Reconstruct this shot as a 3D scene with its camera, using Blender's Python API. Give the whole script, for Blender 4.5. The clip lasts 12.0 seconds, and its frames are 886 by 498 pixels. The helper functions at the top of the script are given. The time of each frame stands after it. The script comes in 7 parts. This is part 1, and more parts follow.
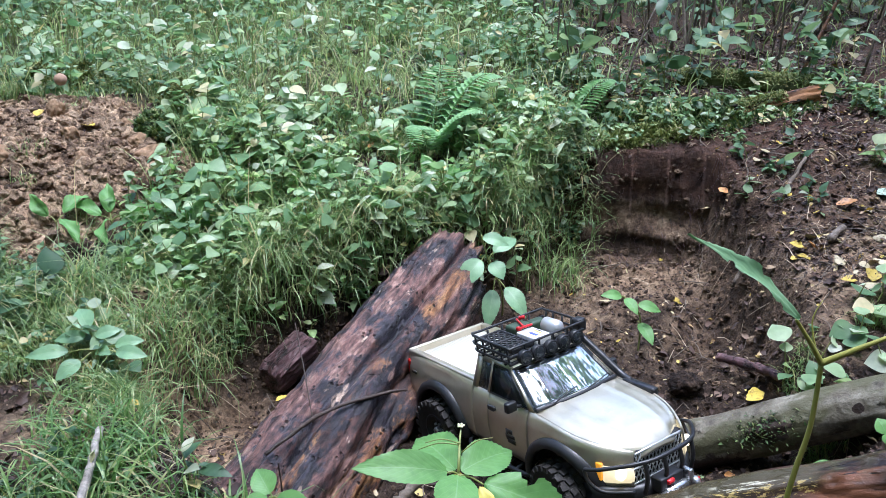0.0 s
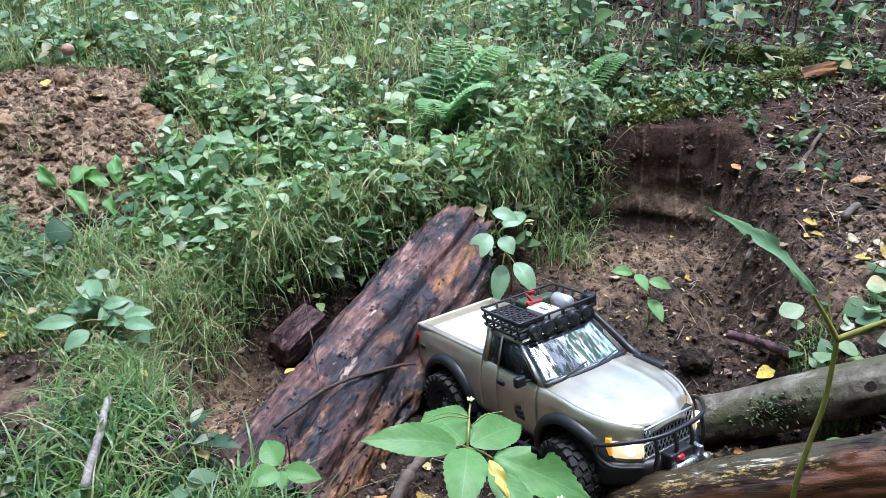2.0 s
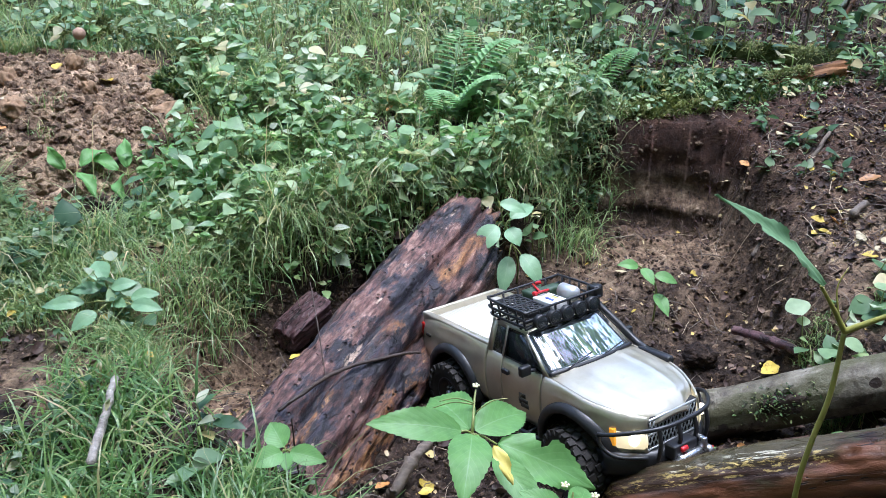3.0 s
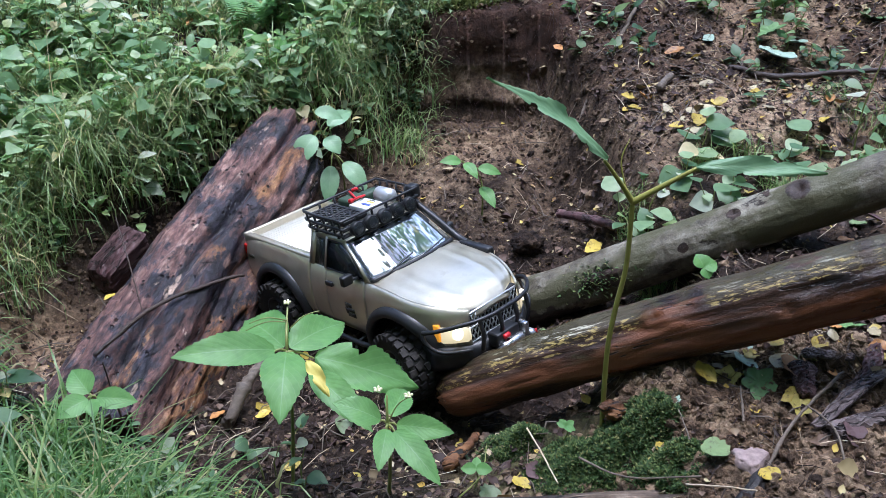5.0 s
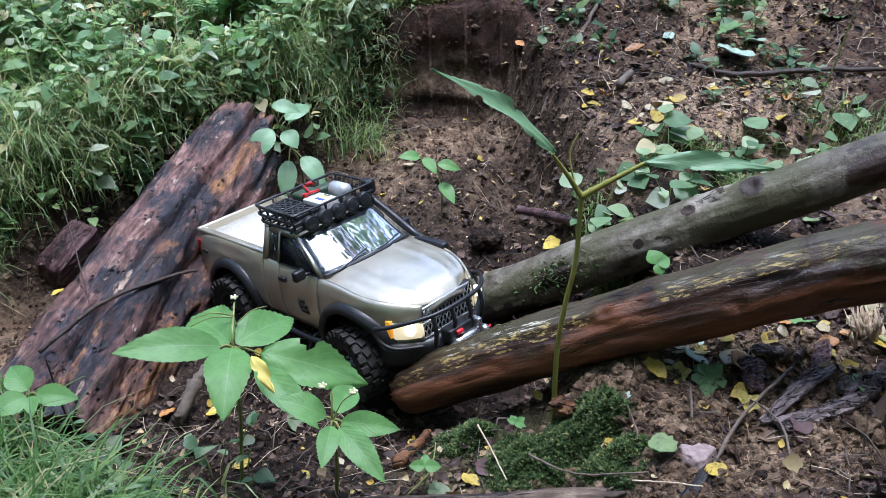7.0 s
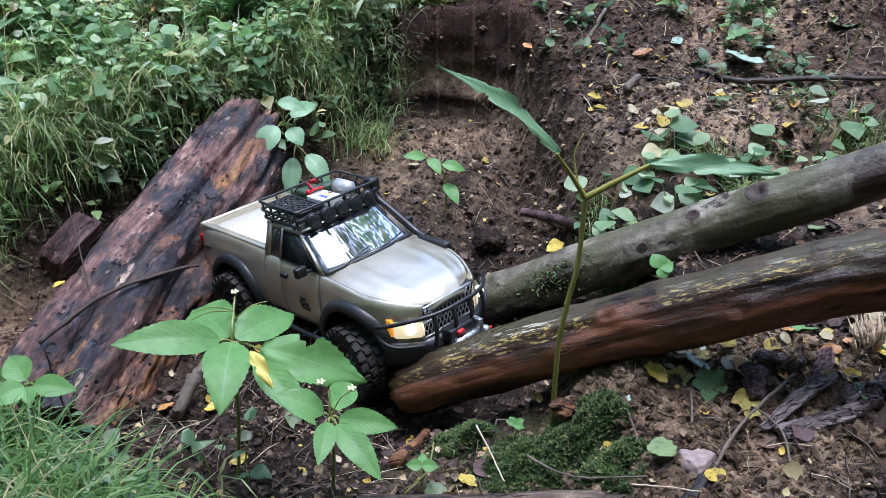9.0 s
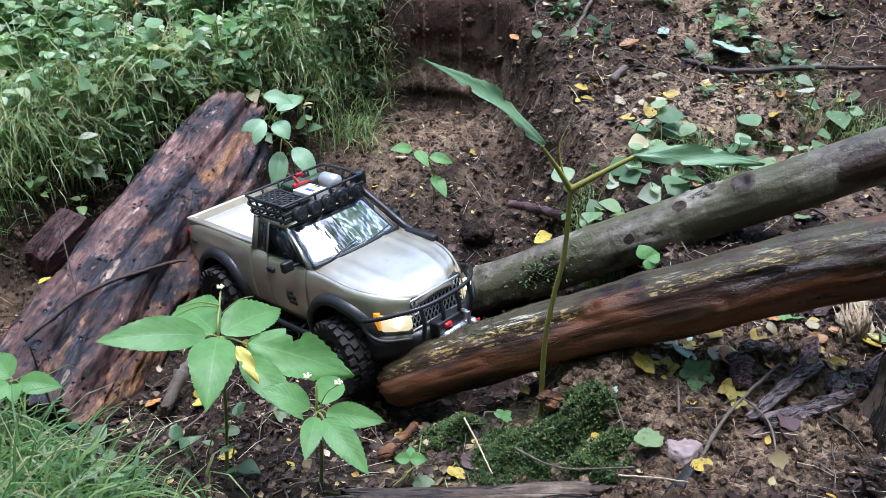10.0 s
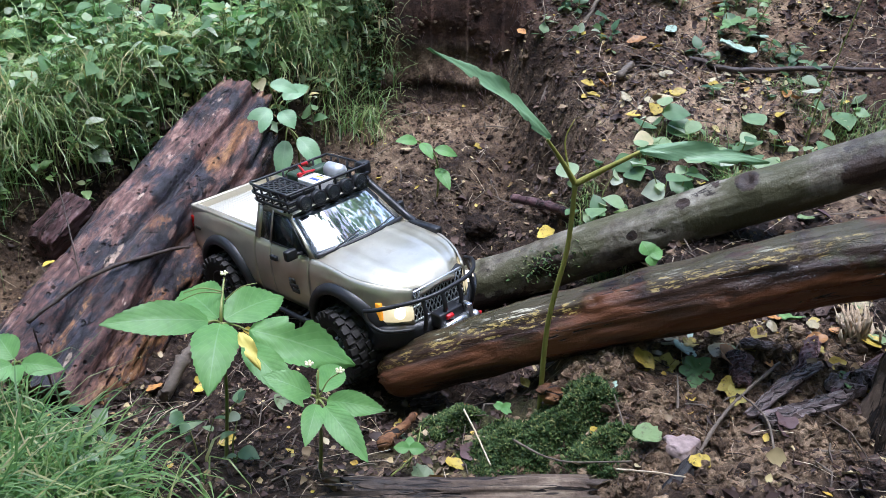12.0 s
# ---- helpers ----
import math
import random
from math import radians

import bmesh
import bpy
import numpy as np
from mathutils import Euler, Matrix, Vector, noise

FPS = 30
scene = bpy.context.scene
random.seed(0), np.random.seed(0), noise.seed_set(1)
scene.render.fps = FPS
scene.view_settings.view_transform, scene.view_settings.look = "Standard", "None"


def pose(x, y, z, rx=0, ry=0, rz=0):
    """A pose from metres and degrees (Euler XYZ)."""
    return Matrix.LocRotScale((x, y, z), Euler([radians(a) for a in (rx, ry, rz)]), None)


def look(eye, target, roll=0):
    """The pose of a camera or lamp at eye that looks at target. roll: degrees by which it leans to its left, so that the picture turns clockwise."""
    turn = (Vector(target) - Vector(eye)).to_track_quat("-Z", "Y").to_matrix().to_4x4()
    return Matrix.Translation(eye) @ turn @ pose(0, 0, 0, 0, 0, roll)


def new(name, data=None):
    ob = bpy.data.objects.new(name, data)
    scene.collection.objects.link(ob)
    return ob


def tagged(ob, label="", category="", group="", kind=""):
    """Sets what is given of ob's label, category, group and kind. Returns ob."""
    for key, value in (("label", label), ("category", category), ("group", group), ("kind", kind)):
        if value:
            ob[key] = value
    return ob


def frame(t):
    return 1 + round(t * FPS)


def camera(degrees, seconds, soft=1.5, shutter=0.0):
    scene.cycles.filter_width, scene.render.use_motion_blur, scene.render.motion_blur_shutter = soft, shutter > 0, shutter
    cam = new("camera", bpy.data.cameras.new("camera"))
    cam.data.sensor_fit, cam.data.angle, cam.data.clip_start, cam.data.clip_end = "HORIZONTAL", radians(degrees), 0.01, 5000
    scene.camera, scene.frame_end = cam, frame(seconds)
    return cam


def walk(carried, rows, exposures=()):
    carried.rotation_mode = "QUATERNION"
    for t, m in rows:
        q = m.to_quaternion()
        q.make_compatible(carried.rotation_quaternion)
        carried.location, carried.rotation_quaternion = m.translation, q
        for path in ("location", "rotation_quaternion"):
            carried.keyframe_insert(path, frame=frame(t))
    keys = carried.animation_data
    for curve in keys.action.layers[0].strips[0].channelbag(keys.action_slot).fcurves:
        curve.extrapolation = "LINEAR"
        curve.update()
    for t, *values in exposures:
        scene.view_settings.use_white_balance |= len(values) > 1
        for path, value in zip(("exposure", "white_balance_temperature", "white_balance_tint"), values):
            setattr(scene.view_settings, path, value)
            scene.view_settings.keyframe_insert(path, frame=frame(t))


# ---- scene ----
EXPOSURES = [(0.0, 2.56, 5500, 15), (3.0, 2.54, 5500, 15), (5.0, 2.30, 5450, 16), (9.0, 2.32, 5450, 16), (10.5, 2.48, 5500, 15), (12.0, 2.38, 5550, 15)]
cam = camera(55.0, 12.0, 0.85)
EYE, TILT = 0.86, -23.0
# seconds, x, y, z, pitch, roll, yaw, from the first eye
ROWS = [
    (0.0, -0.0000, 0.0000, 0.0000, 0.00, -0.00, 0.00),
    (0.5, 0.0042, 0.0052, -0.0041, -0.98, 0.15, 0.43),
    (1.0, 0.0068, 0.0113, -0.0047, -1.62, 0.35, 0.39),
    (1.5, -0.0050, 0.0084, -0.0067, -1.52, 0.03, 0.61),
    (2.0, -0.0053, 0.0109, -0.0064, -1.51, -0.50, 0.45),
    (2.5, -0.0188, 0.0061, -0.0187, -1.44, -1.68, 0.85),
    (2.7, -0.0176, 0.0062, -0.0200, -1.45, -1.92, 1.11),
    (4.3, 0.0300, 0.0345, -0.0245, -5.48, 1.05, -3.30),
    (4.5, 0.0292, 0.0280, -0.0317, -5.97, 1.14, -3.63),
    (5.0, 0.0717, 0.0363, -0.0292, -7.97, 4.34, -8.59),
    (5.5, 0.0697, 0.0331, -0.0303, -8.25, 3.82, -8.08),
    (6.0, 0.0821, 0.0339, -0.0367, -8.51, 3.84, -8.86),
    (6.5, 0.0982, 0.0407, -0.0356, -8.43, 4.26, -10.09),
    (8.5, 0.1007, 0.0463, -0.0431, -7.78, 2.85, -10.03),
    (9.0, 0.1021, 0.0455, -0.0430, -7.94, 2.70, -9.90),
    (9.5, 0.1007, 0.0458, -0.0448, -8.08, 2.50, -9.58),
    (10.0, 0.1077, 0.0466, -0.0425, -8.51, 3.11, -10.58),
    (10.5, 0.1172, 0.0470, -0.0361, -9.15, 3.80, -11.63),
    (11.0, 0.1063, 0.0408, -0.0383, -9.05, 2.99, -11.06),
    (11.5, 0.1041, 0.0419, -0.0427, -8.85, 2.07, -10.63),
    (12.0, 0.1046, 0.0434, -0.0452, -8.88, 1.85, -10.29),
]
walk(cam, [(t, pose(0, 0, EYE, TILT, 0, 0) @ pose(x, y, z, 90 + pitch, roll, yaw)) for t, x, y, z, pitch, roll, yaw in ROWS], EXPOSURES)
# ---- light ----
world = bpy.data.worlds.new("world")
scene.world = world
world.use_nodes = True
wn = world.node_tree
sky = wn.nodes.new("ShaderNodeTexSky")
sky.sky_type, sky.sun_disc = "NISHITA", False
SUN_UP, SUN_ROUND = radians(84), radians(60)
sky.sun_elevation, sky.sun_rotation = SUN_UP, SUN_ROUND
sky.air_density, sky.dust_density, sky.ozone_density = 1.0, 2.0, 1.0
wn.links.new(sky.outputs[0], wn.nodes["Background"].inputs[0])
wn.nodes["Background"].inputs[1].default_value = 0.10
sun = new("sun", bpy.data.lights.new("sun", "SUN"))
sun.data.energy, sun.data.angle, sun.data.color = 1.5, radians(40), (1.0, 0.99, 0.97)
to_sun = Vector((math.sin(SUN_ROUND) * math.cos(SUN_UP), math.cos(SUN_ROUND) * math.cos(SUN_UP), math.sin(SUN_UP)))
sun.matrix_world = look(to_sun * 20, (0, 0, 0))


# ---- materials ----
def nodes_of(name, rough=0.8, spec=0.3, metal=0.0):
    m = bpy.data.materials.new(name)
    m.use_nodes = True
    b = m.node_tree.nodes["Principled BSDF"]
    b.inputs["Roughness"].default_value = rough
    b.inputs["Specular IOR Level"].default_value = spec
    b.inputs["Metallic"].default_value = metal
    return m, m.node_tree, b


def noise_tex(nt, scale, detail=6.0, rough=0.6, vec=None, stretch=None, distort=0.0):
    if vec is None:
        vec = nt.nodes.new("ShaderNodeTexCoord").outputs["Object"]
    if stretch is not None:
        mp = nt.nodes.new("ShaderNodeMapping")
        mp.inputs["Scale"].default_value = stretch
        nt.links.new(vec, mp.inputs["Vector"])
        vec = mp.outputs[0]
    n = nt.nodes.new("ShaderNodeTexNoise")
    n.inputs["Scale"].default_value, n.inputs["Detail"].default_value, n.inputs["Roughness"].default_value = scale, detail, rough
    n.inputs["Distortion"].default_value = distort
    nt.links.new(vec, n.inputs["Vector"])
    return n.outputs["Fac"]


def ramp(nt, fac, stops):
    r = nt.nodes.new("ShaderNodeValToRGB")
    e = r.color_ramp.elements
    while len(e) < len(stops):
        e.new(0.5)
    for k, (p, c) in zip(e, stops):
        k.position, k.color = p, (*c, 1)
    nt.links.new(fac, r.inputs[0])
    return r.outputs[0]


def mix(nt, fac, a, b, mode="MIX"):
    x = nt.nodes.new("ShaderNodeMix")
    x.data_type, x.blend_type = "RGBA", mode
    for value, socket in ((fac, x.inputs[0]), (a, x.inputs[6]), (b, x.inputs[7])):
        if isinstance(value, (int, float)):
            socket.default_value = value
        elif isinstance(value, tuple):
            socket.default_value = (*value, 1)
        else:
            nt.links.new(value, socket)
    return x.outputs[2]


def bump(nt, b, height, strength=0.5, distance=0.01):
    k = nt.nodes.new("ShaderNodeBump")
    k.inputs["Strength"].default_value, k.inputs["Distance"].default_value = strength, distance
    nt.links.new(height, k.inputs["Height"])
    nt.links.new(k.outputs[0], b.inputs["Normal"])


def level(nt, fac, low, high):
    r = nt.nodes.new("ShaderNodeMapRange")
    r.interpolation_type = "SMOOTHSTEP"
    r.inputs[1].default_value, r.inputs[2].default_value = low, high
    nt.links.new(fac, r.inputs[0])
    return r.outputs[0]


def soil_material():
    m, nt, b = nodes_of("soil", 0.8, 0.18)
    at = nt.nodes.new("ShaderNodeAttribute")
    at.attribute_name = "zone"
    parts_of = nt.nodes.new("ShaderNodeSeparateColor")
    nt.links.new(at.outputs["Color"], parts_of.inputs[0])
    fine, mid, big = noise_tex(nt, 130, 8, 0.75), noise_tex(nt, 30, 8, 0.7), noise_tex(nt, 5, 4)
    mud = ramp(nt, mid, [(0.34, (0.008, 0.005, 0.004)), (0.47, (0.025, 0.016, 0.012)), (0.56, (0.056, 0.038, 0.028)), (0.70, (0.145, 0.106, 0.080))])
    sand = ramp(nt, mid, [(0.34, (0.10, 0.062, 0.043)), (0.45, (0.31, 0.212, 0.140)), (0.57, (0.51, 0.375, 0.250)), (0.72, (0.72, 0.57, 0.41))])
    moss = ramp(nt, fine, [(0.3, (0.045, 0.065, 0.022)), (0.55, (0.13, 0.165, 0.055)), (0.75, (0.25, 0.25, 0.11))])
    red = ramp(nt, mid, [(0.3, (0.035, 0.016, 0.011)), (0.55, (0.085, 0.040, 0.027)), (0.8, (0.17, 0.10, 0.065))])
    c = mix(nt, parts_of.outputs[0], mud, sand)
    c = mix(nt, parts_of.outputs[1], c, moss)
    c = mix(nt, parts_of.outputs[2], c, red)
    c = mix(nt, 0.7, c, ramp(nt, fine, [(0.32, (0.25, 0.24, 0.23)), (0.5, (0.9, 0.88, 0.86)), (0.68, (1.7, 1.6, 1.5))]), "MULTIPLY")
    c = mix(nt, level(nt, big, 0.42, 0.62), c, mix(nt, 0.5, c, (0.5, 0.45, 0.4), "MULTIPLY"))
    nt.links.new(c, b.inputs["Base Color"])
    nt.links.new(ramp(nt, mid, [(0.35, (0.5, 0.5, 0.5)), (0.6, (0.9, 0.9, 0.9))]), b.inputs["Roughness"])
    bump(nt, b, mix(nt, 0.5, fine, mid), 1.0, 0.016)
    return m


def leaf_material(name, stops, rough=0.42, glow=0.3, veins=False, spec=0.5):
    """Leaf tissue: varied from leaf to leaf, glossy above, letting some light through."""
    m, nt, b = nodes_of(name, rough, spec)
    geo = nt.nodes.new("ShaderNodeNewGeometry")
    c = ramp(nt, geo.outputs["Random Per Island"], stops)
    patch = noise_tex(nt, 45, 4)
    c = mix(nt, 0.55, c, ramp(nt, patch, [(0.3, (0.6, 0.65, 0.6)), (0.7, (1.2, 1.15, 1.1))]), "MULTIPLY")
    if veins:
        uv = nt.nodes.new("ShaderNodeUVMap")
        sep = nt.nodes.new("ShaderNodeSeparateXYZ")
        nt.links.new(uv.outputs[0], sep.inputs[0])
        ab = nt.nodes.new("ShaderNodeMath")
        ab.operation = "ABSOLUTE"
        nt.links.new(sep.outputs[0], ab.inputs[0])
        slant = nt.nodes.new("ShaderNodeMath")
        slant.operation = "MULTIPLY_ADD"
        nt.links.new(ab.outputs[0], slant.inputs[0])
        slant.inputs[1].default_value = -0.35
        nt.links.new(sep.outputs[1], slant.inputs[2])
        wave = nt.nodes.new("ShaderNodeMath")
        wave.operation = "PINGPONG"
        nt.links.new(slant.outputs[0], wave.inputs[0])
        wave.inputs[1].default_value = 0.055
        side = level(nt, wave.outputs[0], 0.012, 0.0)
        main = level(nt, ab.outputs[0], 0.05, 0.015)
        both = nt.nodes.new("ShaderNodeMath")
        both.operation = "MAXIMUM"
        half = nt.nodes.new("ShaderNodeMath")
        half.operation = "MULTIPLY"
        half.inputs[1].default_value = 0.45
        nt.links.new(side, half.inputs[0])
        nt.links.new(half.outputs[0], both.inputs[0])
        nt.links.new(main, both.inputs[1])
        c = mix(nt, both.outputs[0], c, mix(nt, 0.26, c, (0.34, 0.50, 0.28)))
        blister = nt.nodes.new("ShaderNodeMath")
        blister.operation = "MULTIPLY_ADD"
        nt.links.new(noise_tex(nt, 120, 3), blister.inputs[0])
        blister.inputs[1].default_value = 0.05
        nt.links.new(wave.outputs[0], blister.inputs[2])
        bump(nt, b, blister.outputs[0], 0.35, 0.006)
    nt.links.new(c, b.inputs["Base Color"])
    if glow > 0:
        tr = nt.nodes.new("ShaderNodeBsdfTranslucent")
        nt.links.new(mix(nt, 1.0, c, (1.2, 1.22, 0.95), "MULTIPLY"), tr.inputs[0])
        ms = nt.nodes.new("ShaderNodeMixShader")
        ms.inputs[0].default_value = glow
        nt.links.new(b.outputs[0], ms.inputs[1])
        nt.links.new(tr.outputs[0], ms.inputs[2])
        nt.links.new(ms.outputs[0], nt.nodes["Material Output"].inputs[0])
    return m


def wood_material(name, stops, stretch=(6, 60, 60), rough=0.6, streak=None, spots=None, strength=0.7, spec=0.4, cracks=None, pits=False):
    """Bark or weathered wood with its grain along x."""
    m, nt, b = nodes_of(name, rough, spec)
    grain = noise_tex(nt, 1.0, 8, 0.65, stretch=stretch, distort=0.15)
    patch = noise_tex(nt, 14, 5, 0.6, stretch=(0.5, 1, 1))
    c = ramp(nt, mix(nt, 0.55, grain, patch), stops)
    fine = noise_tex(nt, 160, 5, 0.7)
    c = mix(nt, 0.6, c, ramp(nt, fine, [(0.3, (0.5, 0.5, 0.5)), (0.7, (1.25, 1.25, 1.25))]), "MULTIPLY")
    if spots:
        c = mix(nt, level(nt, noise_tex(nt, spots[1], 5, 0.7, stretch=(0.6, 1, 1)), spots[2], spots[2] + 0.07), c, spots[0])
    if streak:
        c = mix(nt, level(nt, noise_tex(nt, 1.0, 4, 0.6, stretch=streak[1]), streak[2], streak[2] + 0.08), c, streak[0])
    relief = mix(nt, 0.4, grain, fine)
    if cracks:
        off = nt.nodes.new("ShaderNodeMath")
        off.operation = "SUBTRACT"
        nt.links.new(noise_tex(nt, 1.0, 4, 0.55, stretch=cracks[0], distort=0.3), off.inputs[0])
        off.inputs[1].default_value = 0.5
        size = nt.nodes.new("ShaderNodeMath")
        size.operation = "ABSOLUTE"
        nt.links.new(off.outputs[0], size.inputs[0])
        line = level(nt, size.outputs[0], cracks[1], cracks[1] * 0.2)
        c = mix(nt, line, c, (0.010, 0.007, 0.006))
        relief = mix(nt, line, relief, (0.0, 0.0, 0.0))
    if pits:
        vo = nt.nodes.new("ShaderNodeTexVoronoi")
        vo.inputs["Scale"].default_value = 70
        nt.links.new(nt.nodes.new("ShaderNodeTexCoord").outputs["Object"], vo.inputs["Vector"])
        hole = nt.nodes.new("ShaderNodeMath")
        hole.operation = "MULTIPLY"
        nt.links.new(level(nt, vo.outputs["Distance"], 0.26, 0.14), hole.inputs[0])
        nt.links.new(level(nt, noise_tex(nt, 20, 3), 0.5, 0.6), hole.inputs[1])
        c = mix(nt, hole.outputs[0], c, (0.008, 0.006, 0.006))
        relief = mix(nt, hole.outputs[0], relief, (0.0, 0.0, 0.0))
    nt.links.new(c, b.inputs["Base Color"])
    nt.links.new(ramp(nt, patch, [(0.35, (rough - 0.22,) * 3), (0.65, (rough + 0.15,) * 3)]), b.inputs["Roughness"])
    bump(nt, b, relief, strength, 0.006)
    return m


def trunk_material():
    """Barkless rotting trunk along x: black-stained, pinkish brown, with an orange fibrous split along it."""
    m, nt, b = nodes_of("weathered_trunk", 0.5, 0.4)
    sep = nt.nodes.new("ShaderNodeSeparateXYZ")
    nt.links.new(nt.nodes.new("ShaderNodeTexCoord").outputs["Object"], sep.inputs[0])

    def calc(kind, a, c):
        k = nt.nodes.new("ShaderNodeMath")
        k.operation = kind
        for value, socket in ((a, k.inputs[0]), (c, k.inputs[1])):
            if isinstance(value, (int, float)):
                socket.default_value = value
            else:
                nt.links.new(value, socket)
        return k.outputs[0]

    grain, fine = noise_tex(nt, 1.0, 8, 0.7, stretch=(16, 75, 75), distort=0.1), noise_tex(nt, 120, 7, 0.8, stretch=(0.5, 1, 1))
    blotch, small = noise_tex(nt, 11, 8, 0.72, stretch=(0.7, 1, 1)), noise_tex(nt, 34, 6, 0.7, stretch=(0.45, 1, 1))
    c = ramp(nt, mix(nt, 0.5, grain, small), [(0.41, (0.014, 0.008, 0.008)), (0.46, (0.078, 0.038, 0.034)), (0.53, (0.170, 0.088, 0.073)), (0.62, (0.38, 0.25, 0.205))])
    orange = ramp(nt, grain, [(0.36, (0.05, 0.018, 0.008)), (0.5, (0.22, 0.095, 0.035)), (0.64, (0.42, 0.24, 0.105))])
    turn = calc("ARCTAN2", sep.outputs[2], sep.outputs[1])
    along = calc("MULTIPLY_ADD", sep.outputs[0], 0.55)
    along.node.inputs[2].default_value = 0.88
    off = calc("ABSOLUTE", calc("SUBTRACT", calc("SUBTRACT", turn, along), calc("MULTIPLY", calc("SUBTRACT", blotch, 0.5), 0.9)), 0.0)
    band = calc("MULTIPLY", level(nt, off, 0.24, 0.06), level(nt, small, 0.40, 0.52))
    flank = calc("MULTIPLY", calc("MULTIPLY", level(nt, turn, 0.62, 0.25), level(nt, sep.outputs[0], 0.20, 0.40)), level(nt, small, 0.42, 0.54))
    c = mix(nt, calc("MAXIMUM", band, flank), c, orange)
    black = calc("MULTIPLY", level(nt, blotch, 0.468, 0.53), level(nt, small, 0.40, 0.48))
    c = mix(nt, black, c, ramp(nt, fine, [(0.35, (0.007, 0.006, 0.010)), (0.7, (0.050, 0.046, 0.062))]))
    pale = level(nt, noise_tex(nt, 26, 5, 0.65, stretch=(0.4, 1, 1)), 0.615, 0.655)
    c = mix(nt, pale, c, (0.44, 0.33, 0.26))
    c = mix(nt, 0.9, c, ramp(nt, fine, [(0.34, (0.22, 0.21, 0.21)), (0.66, (1.6, 1.6, 1.6))]), "MULTIPLY")
    plate = nt.nodes.new("ShaderNodeTexVoronoi")
    plate.feature = "DISTANCE_TO_EDGE"
    plate.inputs["Scale"].default_value = 1.0
    shift = nt.nodes.new("ShaderNodeMapping")
    shift.inputs["Scale"].default_value = (15, 42, 42)
    warp = nt.nodes.new("ShaderNodeVectorMath")
    warp.operation = "MULTIPLY_ADD"
    hue = nt.nodes.new("ShaderNodeTexNoise")
    hue.inputs["Scale"].default_value, hue.inputs["Detail"].default_value = 38, 5
    here = nt.nodes.new("ShaderNodeTexCoord").outputs["Object"]
    nt.links.new(here, hue.inputs["Vector"])
    nt.links.new(hue.outputs["Color"], warp.inputs[0])
    warp.inputs[1].default_value = (0.05, 0.03, 0.03)
    nt.links.new(here, warp.inputs[2])
    nt.links.new(warp.outputs[0], shift.inputs["Vector"])
    nt.links.new(shift.outputs[0], plate.inputs["Vector"])
    crack = calc("MULTIPLY", level(nt, plate.outputs["Distance"], 0.022, 0.006), level(nt, blotch, 0.50, 0.60))
    c = mix(nt, crack, c, (0.010, 0.007, 0.007))
    vo = nt.nodes.new("ShaderNodeTexVoronoi")
    vo.inputs["Scale"].default_value = 75
    nt.links.new(nt.nodes.new("ShaderNodeTexCoord").outputs["Object"], vo.inputs["Vector"])
    hole = calc("MAXIMUM", crack, calc("MULTIPLY", level(nt, vo.outputs["Distance"], 0.30, 0.16), level(nt, noise_tex(nt, 18, 3), 0.52, 0.6)))
    c = mix(nt, hole, c, (0.008, 0.006, 0.006))
    nt.links.new(c, b.inputs["Base Color"])
    nt.links.new(ramp(nt, blotch, [(0.42, (0.52,) * 3), (0.58, (0.28,) * 3)]), b.inputs["Roughness"])
    bump(nt, b, mix(nt, hole, mix(nt, 0.35, mix(nt, 0.5, grain, small), fine), (0.0, 0.0, 0.0)), 1.0, 0.010)
    return m


def plain_material(name, colour, rough=0.5, metal=0.0, spec=0.5, wear=0.25, scale=60, relief=0.0):
    m, nt, b = nodes_of(name, rough, spec, metal)
    n = noise_tex(nt, scale, 6, 0.65)
    nt.links.new(mix(nt, wear, colour, ramp(nt, n, [(0.3, tuple(v * 0.45 for v in colour)), (0.7, tuple(min(1, v * 1.4) for v in colour))])), b.inputs["Base Color"])
    nt.links.new(ramp(nt, noise_tex(nt, scale * 0.4, 4), [(0.3, (max(0.03, rough - 0.12),) * 3), (0.7, (min(1, rough + 0.12),) * 3)]), b.inputs["Roughness"])
    if relief:
        bump(nt, b, n, relief, 0.002)
    return m


SOIL = soil_material()
GRASS = leaf_material("grass_blades", [(0.0, (0.108, 0.201, 0.069)), (0.45, (0.230, 0.336, 0.133)), (0.84, (0.378, 0.448, 0.202)), (0.955, (0.514, 0.425, 0.228)), (1.0, (0.623, 0.472, 0.304))], 0.36, 0.45, False, 0.6)
NEARGRASS = leaf_material("long_near_blades", [(0.0, (0.075, 0.165, 0.050)), (0.5, (0.150, 0.275, 0.085)), (0.88, (0.260, 0.380, 0.130)), (0.965, (0.40, 0.38, 0.18)), (1.0, (0.50, 0.41, 0.25))], 0.36, 0.45, False, 0.6)
HERB = leaf_material("herb_leaves", [(0.0, (0.052, 0.110, 0.057)), (0.45, (0.119, 0.215, 0.110)), (0.80, (0.253, 0.353, 0.192)), (0.94, (0.380, 0.430, 0.333)), (1.0, (0.506, 0.397, 0.153))], 0.42, 0.42, False, 0.45)
BANKHERB = leaf_material("bank_herb_leaves", [(0.0, (0.100, 0.198, 0.096)), (0.45, (0.236, 0.373, 0.191)), (0.80, (0.404, 0.513, 0.300)), (0.93, (0.565, 0.618, 0.516)), (1.0, (0.620, 0.490, 0.218))], 0.42, 0.45, False, 0.45)
